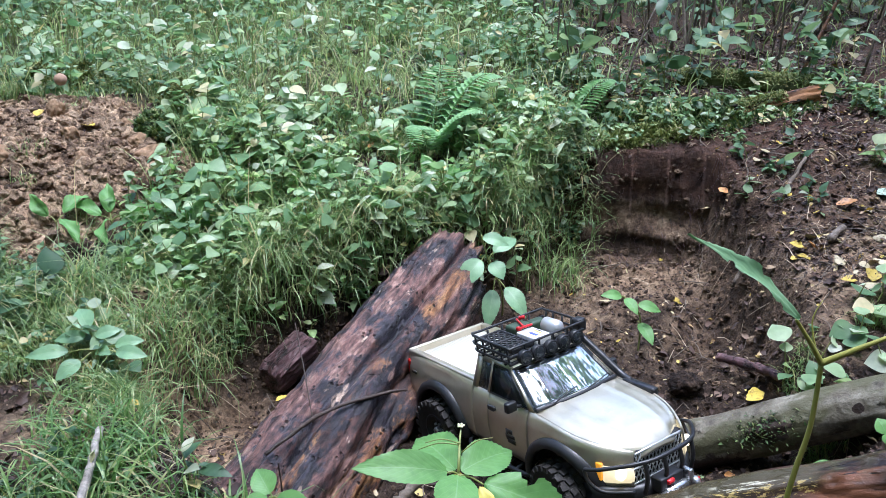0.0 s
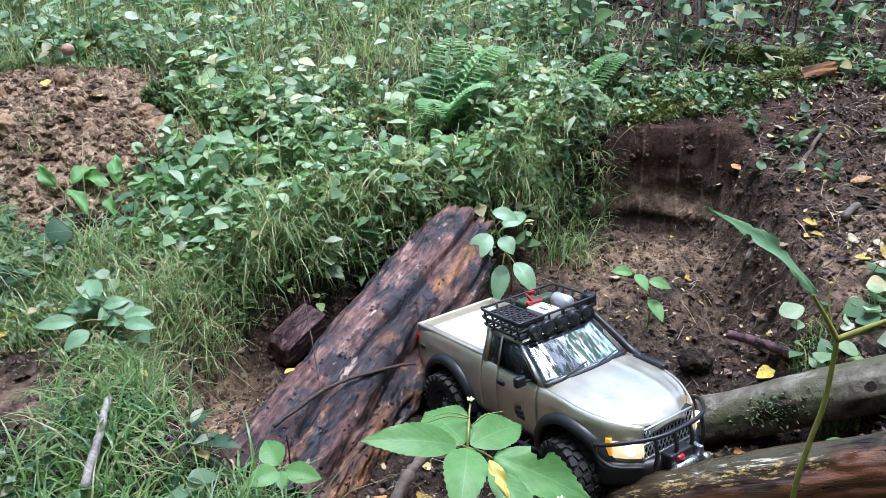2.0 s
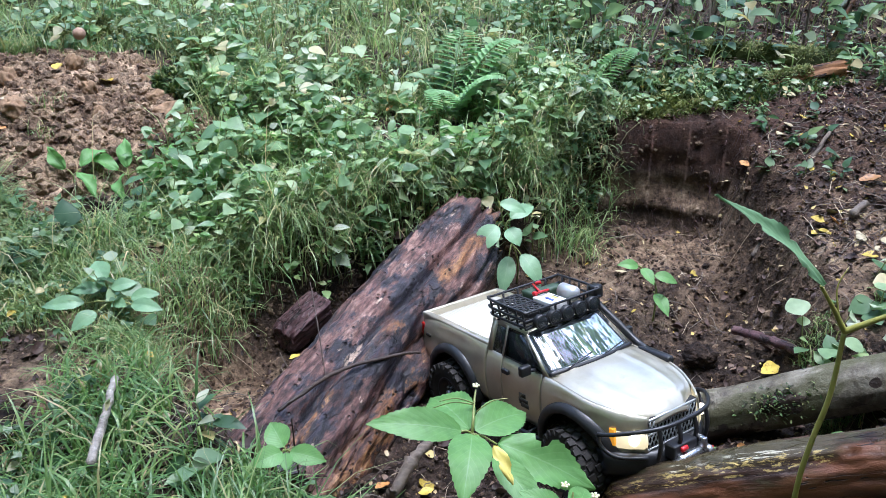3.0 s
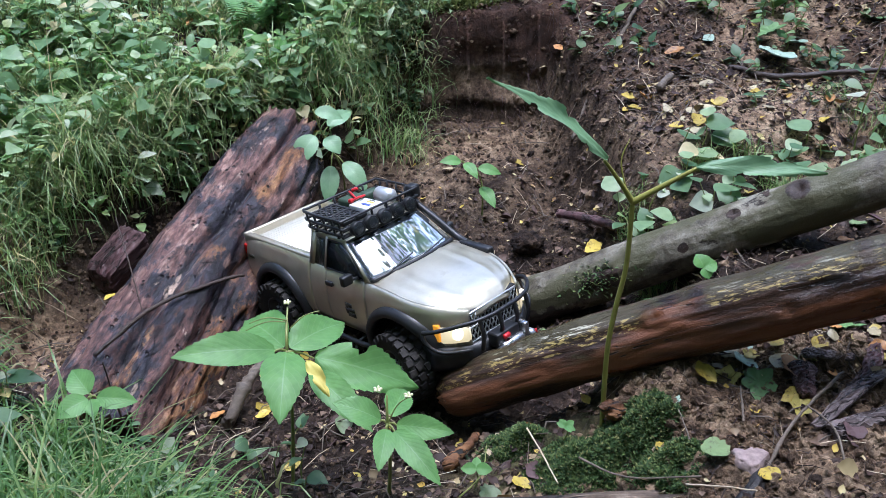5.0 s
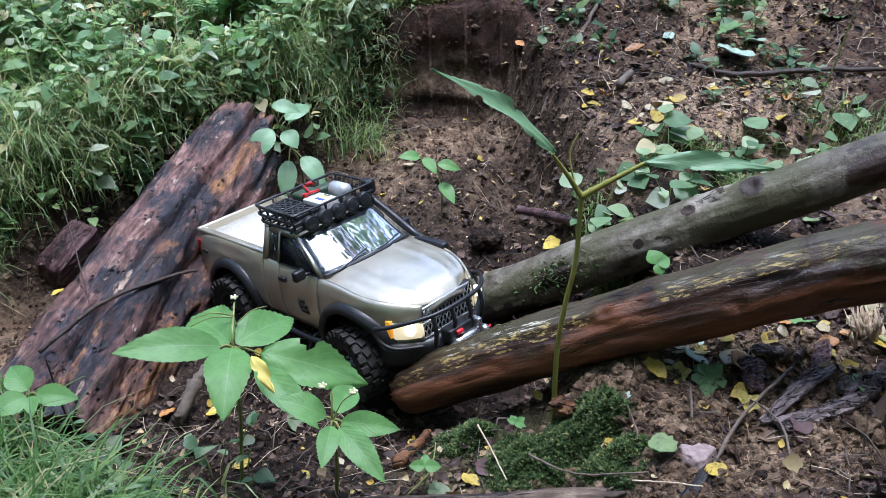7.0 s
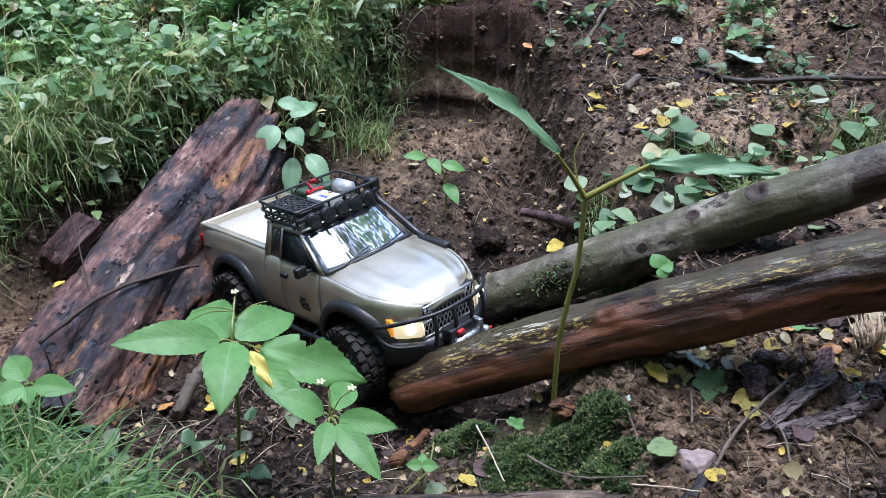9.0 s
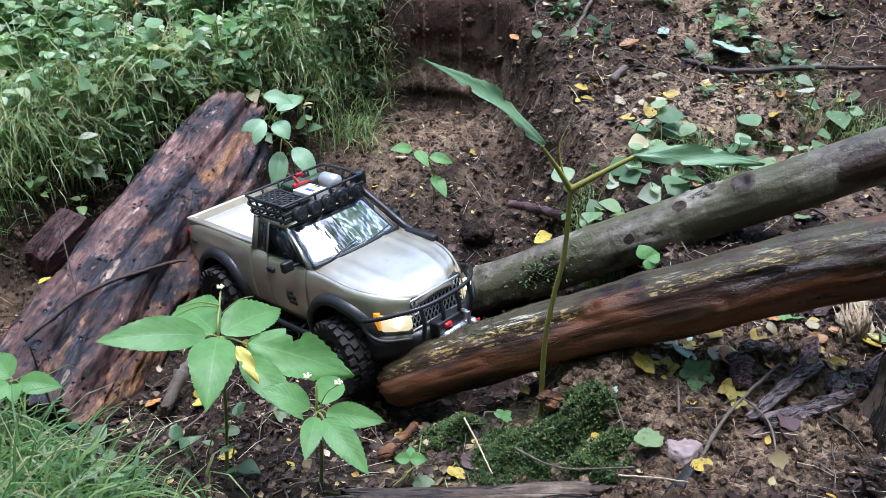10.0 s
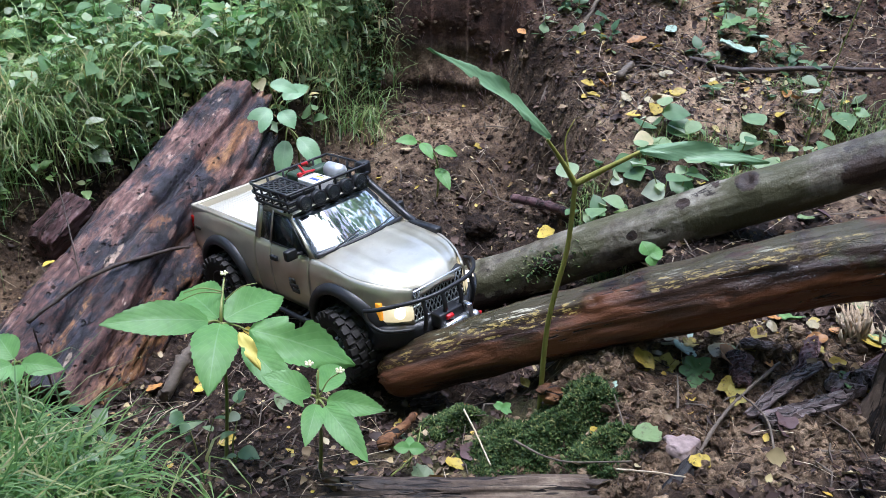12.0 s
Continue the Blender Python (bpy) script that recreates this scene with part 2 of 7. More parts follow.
FOREGREEN = leaf_material("broad_leaves", [(0.0, (0.126, 0.306, 0.084)), (1.0, (0.184, 0.373, 0.116))], 0.45, 0.38, True, 0.4)
PALEGREEN = leaf_material("pale_leaves", [(0.0, (0.17, 0.32, 0.165)), (1.0, (0.24, 0.40, 0.225))], 0.42, 0.3, True, 0.5)
FRESHHERB = leaf_material("fresh_herb_leaves", [(0.0, (0.114, 0.240, 0.083)), (0.5, (0.237, 0.400, 0.143)), (0.9, (0.388, 0.520, 0.238)), (1.0, (0.539, 0.480, 0.238))], 0.40, 0.45, False, 0.5)
DRYGRASS = leaf_material("yellowing_blades", [(0.0, (0.22, 0.32, 0.13)), (0.55, (0.31, 0.39, 0.18)), (0.82, (0.42, 0.40, 0.22)), (1.0, (0.47, 0.38, 0.25))], 0.4, 0.45, False, 0.5)
FERN = leaf_material("fern_leaves", [(0.0, (0.20, 0.38, 0.16)), (1.0, (0.32, 0.50, 0.26))], 0.45, 0.45)
FALLEN = leaf_material("fallen_leaves", [(0.0, (0.45, 0.28, 0.04)), (0.3, (0.55, 0.42, 0.08)), (0.55, (0.42, 0.36, 0.20)), (0.8, (0.30, 0.17, 0.06)), (1.0, (0.52, 0.45, 0.30))], 0.55, 0.12)
LITTER = leaf_material("leaf_litter", [(0.0, (0.030, 0.018, 0.016)), (0.45, (0.058, 0.035, 0.030)), (0.72, (0.095, 0.058, 0.045)), (0.88, (0.19, 0.13, 0.09)), (0.95, (0.38, 0.29, 0.15)), (1.0, (0.50, 0.40, 0.22))], 0.62, 0.0, False, 0.3)
STEM = plain_material("green_stem", (0.21, 0.235, 0.065), 0.5)
YELLOW_STEM = leaf_material("yellow_green_stem", [(0.0, (0.30, 0.30, 0.06)), (1.0, (0.36, 0.34, 0.08))], 0.5, 0.1)

# ---- terrain ----
def hash2(i, j, seed):
    n = (i * 374761393 + j * 668265263 + seed * 974711) & 0x7FFFFFFF
    n = ((n ^ (n >> 13)) * 1274126177) & 0x7FFFFFFF
    return ((n ^ (n >> 16)) & 0xFFFF) / 65535.0


def value_noise(x, y, seed):
    i, j = np.floor(x).astype(np.int64), np.floor(y).astype(np.int64)
    u, v = x - i, y - j
    u, v = u * u * (3 - 2 * u), v * v * (3 - 2 * v)
    a, b, c, d = hash2(i, j, seed), hash2(i + 1, j, seed), hash2(i, j + 1, seed), hash2(i + 1, j + 1, seed)
    return (a + (b - a) * u) * (1 - v) + (c + (d - c) * u) * v - 0.5


def fractal(x, y, scale, octaves=4, seed=0):
    total, amp = 0.0, 1.0
    for k in range(octaves):
        total = total + amp * value_noise(x * scale, y * scale, seed + k)
        scale, amp = scale * 2.03, amp * 0.52
    return total


def smooth(x, a, b):
    t = np.clip((x - a) / (b - a), 0, 1)
    return t * t * (3 - 2 * t)


# the rim of the dug hollow, in plan
PIT = [(-0.52, 1.17), (-0.42, 1.40), (-0.21, 1.58), (0.10, 1.72), (0.29, 1.87), (0.45, 1.83), (0.60, 1.80), (0.66, 1.60), (0.62, 1.30), (0.66, 1.05),
       (0.46, 0.86), (0.36, 0.74), (0.16, 0.70), (-0.14, 0.74), (-0.40, 0.99)]


def inside(x, y):
    """Signed distance to the rim of the hollow, positive inside."""
    best, odd = np.full(x.shape, 1e9), np.zeros(x.shape, bool)
    for (ax, ay), (bx, by) in zip(PIT, PIT[1:] + PIT[:1]):
        ex, ey = bx - ax, by - ay
        t = np.clip(((x - ax) * ex + (y - ay) * ey) / (ex * ex + ey * ey), 0, 1)
        best = np.minimum(best, np.hypot(x - ax - t * ex, y - ay - t * ey))
        odd ^= ((ay > y) != (by > y)) & (x < (bx - ax) * (y - ay) / (by - ay + 1e-12) + ax)
    return np.where(odd, best, -best)


def blob(x, y, cx, cy, rx, ry):
    return np.exp(-((x - cx) / rx) ** 2 - ((y - cy) / ry) ** 2)


def heap(x, y):
    """Where the sandy spoil lies."""
    return smooth(blob(x, y, -0.94, 1.72, 0.44, 0.30) + 0.16 * fractal(x, y, 6, 3, 71), 0.36, 0.5)


def crumbly(x, y):
    """Where the near bank breaks into tan crumbs."""
    return smooth(blob(x, y, 0.56, 0.68, 0.27, 0.15) + 0.15 * fractal(x, y, 9, 3, 72), 0.35, 0.6)


def wet(x, y):
    """Where the hollow's floor is black with wet leaf mould."""
    return smooth(blob(x, y, 0.22, 1.12, 0.46, 0.36) + blob(x, y, 0.60, 1.00, 0.28, 0.11) + 0.25 * fractal(x, y, 6, 3, 73), 0.25, 0.6)


def height(x, y):
    x, y = np.asarray(x, float), np.asarray(y, float)
    close = 1 - smooth(np.hypot(x - 0.1, y - 1.2), 1.6, 2.8)
    top = 0.165 + 0.03 * smooth(y, 1.1, 1.45) + 0.17 * smooth(y, 1.4, 2.05) + 0.07 * np.clip(y - 1.95, 0, 8) ** 0.9
    top = top + 0.085 * blob(x, y, -0.9, 1.72, 0.32, 0.3) - 0.06 * blob(x, y, -0.05, 1.9, 0.45, 0.28) - 0.045 * blob(x, y, -0.42, 1.42, 0.14, 0.16)
    top = top + 0.05 * smooth(x, 0.55, 0.85) * smooth(y, 1.2, 1.35) * (1 - smooth(y, 1.7, 2.1)) + 0.09 * close * smooth(x, 0.9, 1.5) * smooth(y, 0.9, 1.4)
    top = top + 0.02 * smooth(x, 0.5, 0.8) * (1 - smooth(y, 0.9, 1.2))
    top = top + 0.15 * close * (1 - smooth(y, 0.2, 0.6)) * smooth(x, 0.3, 0.6) + 0.47 * close * smooth(x, 0.85, 1.15) * (1 - smooth(y, 0.6, 0.9))
    top = top - 0.085 * (1 - smooth(x, 0.34, 0.46)) * smooth(x, -0.36, -0.16) * (1 - smooth(y, 0.75, 0.98))
    floor_z = -0.022 + 0.085 * smooth(y, 1.3, 1.85) + 0.03 * blob(x, y, 0.35, 1.25, 0.22, 0.25) + 0.03 * smooth(x, 0.3, 0.6) * smooth(y, 1.0, 1.2) + 0.09 * (1 - smooth(y, 0.6, 0.92)) + 0.035 * blob(x, y, 0.22, 1.12, 0.13, 0.12) + 0.05 * smooth(x, 0.1, 0.4) * (1 - smooth(y, 0.7, 0.95))
    floor_z = floor_z - 0.03 * blob(x, y, -0.1, 1.05, 0.16, 0.14) + 0.024 * blob(x, y, 0.168, 0.98, 0.07, 0.06) + 0.008 * blob(x, y, 0.32, 1.085, 0.07, 0.06) - 0.05 * blob(x, y, 0.42, 1.165, 0.10, 0.06)
    d = inside(x, y) + 0.035 * fractal(x, y, 7, 3, 5)
    steep = blob(x, y, 0.5, 1.80, 0.28, 0.16)
    near = blob(x, y, 0.25, 0.75, 0.45, 0.14)
    t = smooth(d, -0.02 - 0.05 * near, 0.085 - 0.04 * steep + 0.08 * near)
    z = top * (1 - t) + np.minimum(floor_z, top) * t
    rough = 0.014 + 0.014 * t + 0.008 * heap(x, y)
    far = smooth(np.hypot(x, y - 1.3), 2.5, 6)
    z = z + rough * fractal(x, y, 9, 4, 11) + (0.009 + 0.006 * t + 0.008 * heap(x, y) + 0.014 * crumbly(x, y)) * (fractal(x, y, 38, 3, 23) + 0.5 * np.abs(fractal(x, y, 75, 3, 29))) * (1 - far) + 0.25 * far * fractal(x, y, 0.6, 2, 40)
    return z


LOG_TOP, LOG_FOOT = (0.046, 1.650), (-0.278, 1.045)


def off_log(x, y):
    """Nought on the fallen log's strip of ground, one elsewhere."""
    ex, ey = LOG_FOOT[0] - LOG_TOP[0], LOG_FOOT[1] - LOG_TOP[1]
    t = np.clip(((x - LOG_TOP[0]) * ex + (y - LOG_TOP[1]) * ey) / (ex * ex + ey * ey), 0.24, 0.85)
    return smooth(np.hypot(x - LOG_TOP[0] - t * ex, y - LOG_TOP[1] - t * ey), 0.09, 0.13)


def lip_shift(x, y, z):
    """How far the hollow's back wall is pushed out: an undercut lip and torn layers."""
    lip = blob(x, y, 0.5, 1.78, 0.22, 0.10)
    return lip * (-0.022 * smooth(z, 0.17, 0.21) + 0.020 * fractal(x, z * 1.6, 14, 4, 8) - 0.016 * blob(z + 0.03 * fractal(x, y, 5, 2, 9), x, 0.132, 0.42, 0.009, 0.13))
# ---- end terrain ----

class Soup:
    """Collects many small shapes into one mesh."""

    def __init__(self):
        self.v, self.f, self.n = [], [], 0

    def add(self, verts, faces):
        self.v.append(np.asarray(verts, float))
        k = self.n
        self.f += [tuple(i + k for i in face) for face in faces]
        self.n += len(verts)

    def spread(self, verts, faces, mats):
        """The same shape at many poses, an array of 3 x 4 matrices."""
        verts = np.asarray(verts, float)
        pts = np.einsum("nij,kj->nki", mats[:, :, :3], verts) + mats[:, None, :, 3]
        k, size = self.n, len(verts)
        self.v.append(pts.reshape(-1, 3))
        for a in range(len(mats)):
            o = k + a * size
            self.f += [tuple(i + o for i in face) for face in faces]
        self.n += len(mats) * size

    def mesh(self, name, material, smooth_shade=True):
        me = bpy.data.meshes.new(name)
        me.from_pydata(np.concatenate(self.v).tolist(), [], self.f)
        me.materials.append(material)
        if smooth_shade:
            me.polygons.foreach_set("use_smooth", np.ones(len(me.polygons), bool))
        me.update()
        return me


def part(name, bm, material, parent, label=""):
    """Links a bmesh, soup or mesh as one object under a thing or part."""
    if isinstance(bm, Soup):
        me = bm.mesh(name, material)
    elif isinstance(bm, bpy.types.Mesh):
        me = bm
    else:
        me = bpy.data.meshes.new(name)
        bm.to_mesh(me)
        bm.free()
        me.materials.append(material)
    ob = new(name, me)
    ob.parent = parent
    return tagged(ob, label)


def thing(name, data, label, category, group="", kind="", at=None):
    ob = tagged(new(name, data), label, category, group, kind)
    if at is not None:
        ob.matrix_world = at
    return ob


def frames_of(points):
    """Tangents and two normals along a line of points."""
    p = [Vector(q) for q in points]
    out, side = [], None
    for i in range(len(p)):
        t = (p[min(i + 1, len(p) - 1)] - p[max(i - 1, 0)]).normalized()
        if side is None:
            side = t.orthogonal().normalized()
        side = (side - t * side.dot(t)).normalized()
        out.append((p[i], t, side, t.cross(side)))
    return out


def tube(soup, points, radius, sides=8, caps=True):
    """A round bar along points; radius a number or one for each point."""
    fr = frames_of(points)
    rad = [radius] * len(fr) if isinstance(radius, (int, float)) else radius
    v, f = [], []
    for (p, t, a, b), r in zip(fr, rad):
        for k in range(sides):
            w = 2 * math.pi * k / sides
            v.append(p + a * (r * math.cos(w)) + b * (r * math.sin(w)))
    for i in range(len(fr) - 1):
        for k in range(sides):
            j = (k + 1) % sides
            f.append((i * sides + k, i * sides + j, (i + 1) * sides + j, (i + 1) * sides + k))
    if caps:
        f.append(tuple(range(sides - 1, -1, -1)))
        f.append(tuple((len(fr) - 1) * sides + k for k in range(sides)))
    soup.add(v, f)


def curve_points(points, steps=6):
    """A smooth line through a few points."""
    p = [Vector(q) for q in points]
    out = []
    for i in range(len(p) - 1):
        a, b, c, d = p[max(i - 1, 0)], p[i], p[i + 1], p[min(i + 2, len(p) - 1)]
        for k in range(steps):
            t = k / steps
            out.append(0.5 * ((2 * b) + (c - a) * t + (2 * a - 5 * b + 4 * c - d) * t * t + (3 * b - a - 3 * c + d) * t ** 3))
    return out + [p[-1]]


def poses_of(pos, heading, pitch, roll, size):
    """3 x 4 matrices: the shape's y axis points along heading, raised by pitch, turned by roll about itself."""
    ch, sh, cp, sp, cr, sr = np.cos(heading), np.sin(heading), np.cos(pitch), np.sin(pitch), np.cos(roll), np.sin(roll)
    fwd = np.stack([ch * cp, sh * cp, sp], 1)
    side0 = np.stack([sh, -ch, 0 * ch], 1)
    up0 = np.cross(side0, fwd)
    side = side0 * cr[:, None] + up0 * sr[:, None]
    up = np.cross(side, fwd)
    m = np.stack([side, fwd, up], 2) * size[:, None, None]
    return np.concatenate([m, pos[:, :, None]], 2)


def leaf_shape(width=0.5, cells=5, fold=0.18, droop=0.25, point=1.3):
    """A pointed leaf one unit long along y, folded at its midrib and drooping."""
    v, f = [], []
    for i in range(cells + 1):
        t = i / cells
        w = 0.5 * width * math.sin(math.pi * t ** (1 / point) if t < 1 else math.pi) if 0 < t < 1 else 0.0
        z = -droop * t * t
        if i in (0, cells):
            v.append((0, t, z))
        else:
            v += [(-w, t, z + fold * w), (0, t, z), (w, t, z + fold * w)]
    f += [(0, 2, 1), (0, 3, 2)]
    for i in range(cells - 2):
        o = 1 + 3 * i
        f += [(o, o + 1, o + 4, o + 3), (o + 1, o + 2, o + 5, o + 4)]
    o, e = 1 + 3 * (cells - 2), len(v) - 1
    f += [(o, o + 1, e), (o + 1, o + 2, e)]
    return v, f


def grass_blades(soup, x, y, rng, length, width, lean=0.8):
    """Blades that rise from the ground and bow over."""
    n = len(x)
    z = height(x, y) - 0.004
    clump = np.clip(1 + 1.1 * fractal(x, y, 9, 3, 17), 0.35, 1.7)
    head, size = rng.normal(0, 1.9, n) + 6 * fractal(x, y, 5, 2, 18), (1 - 0.30 * smooth(y, 1.4, 1.55) * (1 - smooth(y, 1.9, 2.0))) * (1 - 0.32 * (1 - smooth(y, 1.0, 1.25)) * (1 - smooth(x, -0.40, -0.2))) * length * clump * rng.uniform(0.4, 1.25, n)
    bow, w = lean * rng.uniform(0.35, 1.5, n), width * rng.uniform(0.6, 1.3, n)
    dx, dy = np.cos(head), np.sin(head)
    rows, ang = [], rng.uniform(0.0, 0.35, n)
    cx, cz = np.zeros(n), np.zeros(n)
    twist = rng.uniform(-0.8, 0.8, n)
    for k in range(5):
        taper = (1.0, 0.95, 0.8, 0.5, 0.06)[k]
        sx, sy = -np.sin(head + twist * k / 4), np.cos(head + twist * k / 4)
        mid = np.stack([x + dx * cx, y + dy * cx, z + cz], 1)
        off = np.stack([sx, sy, 0 * sx], 1) * (w * taper)[:, None] * 0.5
        rows.append(np.stack([mid - off, mid + off], 1))
        cx, cz = cx + np.sin(ang) * size / 4, cz + np.cos(ang) * size / 4
        ang = ang + bow * 0.45
    v = np.concatenate(rows, 1).reshape(-1, 3)
    o = np.arange(n) * 10
    for k in range(4):
        a = o + 2 * k
        soup.f += [tuple(q) for q in (np.stack([a, a + 1, a + 3, a + 2], 1) + soup.n).tolist()]
    soup.v.append(v)
    soup.n += len(v)


def pick(rng, n, x0, x1, y0, y1, keep):
    """n places in a stretch of ground where keep(x, y), a chance, lets them stand."""
    xs, ys = [], []
    got = 0
    for _ in range(60):
        x, y = rng.uniform(x0, x1, n * 2), rng.uniform(y0, y1, n * 2)
        ok = rng.uniform(0, 1, n * 2) < keep(x, y)
        xs.append(x[ok])
        ys.append(y[ok])
        got += ok.sum()
        if got >= n:
            break
    return np.concatenate(xs)[:n], np.concatenate(ys)[:n]


# ---- ground ----
def axis_steps(near0, near1, step, far):
    mid = list(np.arange(near0, near1 + 1e-9, step))
    lo, hi, d = [], [], step
    a, b = mid[0], mid[-1]
    while a > -far:
        d *= 1.32
        a, b = a - d, b + d
        lo.append(a)
        hi.append(b)
    return np.array(lo[::-1] + mid + hi)


def turf_here(x, y):
    """How grassy the ground is."""
    left = 1 - smooth(x, -0.42, -0.28)
    bank = smooth(y, 1.60, 1.72) * (1 - smooth(x, 0.2, 0.36))
    corner = (1 - smooth(x, -0.10, 0.05)) * (1 - smooth(y, 0.78, 0.92))
    g = np.maximum(np.maximum(left, bank), corner)
    away = smooth(np.hypot(x - 0.1, y - 1.2), 1.8, 3.0)
    g = g * (1 - away) + 0.5 * away
    return g * off_log(x, y) * (1 - heap(x, y)) * (1 - smooth(inside(x, y), -0.02, 0.05)) * np.clip(0.62 + 2.2 * fractal(x, y, 6, 3, 90), 0.03, 1) * (1 - 0.97 * blob(x, y, -0.59, 0.91, 0.13, 0.13)) * (1 - 0.5 * (1 - smooth(y, 1.0, 1.2)) * (1 - smooth(x, -0.42, -0.30))) * (1 - 0.8 * blob(x, y, -0.62, 1.12, 0.07, 0.05))


def make_ground():
    gx, gy = axis_steps(-1.5, 1.55, 0.0085, 60), axis_steps(0.35, 2.9, 0.0085, 60)
    gy = np.unique(np.concatenate([gy, np.arange(1.66, 1.93, 0.0028)]))
    gx = np.unique(np.concatenate([gx, np.arange(0.2, 0.75, 0.0045)]))
    X, Y = np.meshgrid(gx, gy)
    Z = height(X, Y)
    # the undercut lip of the hollow's back wall
    Yd = Y + lip_shift(X, Y, Z)
    nx, ny = len(gx), len(gy)
    me = bpy.data.meshes.new("ground")
    idx = np.arange(nx * ny).reshape(ny, nx)
    quads = np.stack([idx[:-1, :-1], idx[:-1, 1:], idx[1:, 1:], idx[1:, :-1]], -1).reshape(-1, 4)
    me.from_pydata(np.stack([X, Yd, Z], -1).reshape(-1, 3).tolist(), [], quads.tolist())
    col = me.attributes.new("zone", "FLOAT_COLOR", "POINT")
    sand = np.clip(heap(X, Y) * np.clip(1.05 + 1.0 * fractal(X, Y, 7, 4, 62), 0.45, 1) + 0.75 * smooth(fractal(X, Y, 4, 4, 61), 0.12, 0.35) * (1 - smooth(Y, 1.75, 1.9)) * (1 - wet(X, Y)) * (1 - 0.6 * smooth(inside(X, Y), 0, 0.05)) + 0.75 * crumbly(X, Y) + 1.5 * blob(X, Y, 0.88, 1.38, 0.20, 0.08) + 0.62 * blob(X, Y, 0.40, 1.70, 0.22, 0.10) * (1 - smooth(Z, 0.08, 0.12)) + 0.42 * blob(X, Y, 0.46, 1.80, 0.24, 0.10) * smooth(Z, 0.11, 0.14) * (1 - smooth(Z, 0.18, 0.21)) + 0.35 * blob(X, Y, 0.9, 1.6, 0.3, 0.2) + 1.1 * blob(X, Y, -0.42, 1.18, 0.12, 0.14), 0, 1)
    moss = np.clip(0.8 * turf_here(X, Y) + 0.8 * blob(X, Y, 0.33, 0.72, 0.12, 0.06) + 0.5 * smooth(Y, 1.9, 2.2) * (1 - 0.85 * smooth(X, 0.3, 0.6)), 0, 1)
    near = 1 - smooth(np.hypot(X - 0.1, Y - 1.3), 1.9, 2.6)
    sand, moss = sand * near, moss * near + 0.35 * (1 - near)
    red = near * np.clip(0.8 * smooth(Z, 0.195, 0.23) * smooth(X, 0.3, 0.45) * (0.6 + 0.9 * fractal(X, Y, 3, 3, 55)) * (1 - 0.6 * moss) * (1 - blob(X, Y, 0.90, 1.40, 0.28, 0.14)), 0, 0.9)
    col.data.foreach_set("color", np.stack([sand, moss, red, 0 * red + 1], -1).astype(np.float32).ravel())
    me.materials.append(SOIL)
    me.polygons.foreach_set("use_smooth", np.ones(len(me.polygons), bool))
    return thing("ground", me, "dark muddy woodland soil with a dug hollow and sandy spoil", "ground", kind="structure")


make_ground()


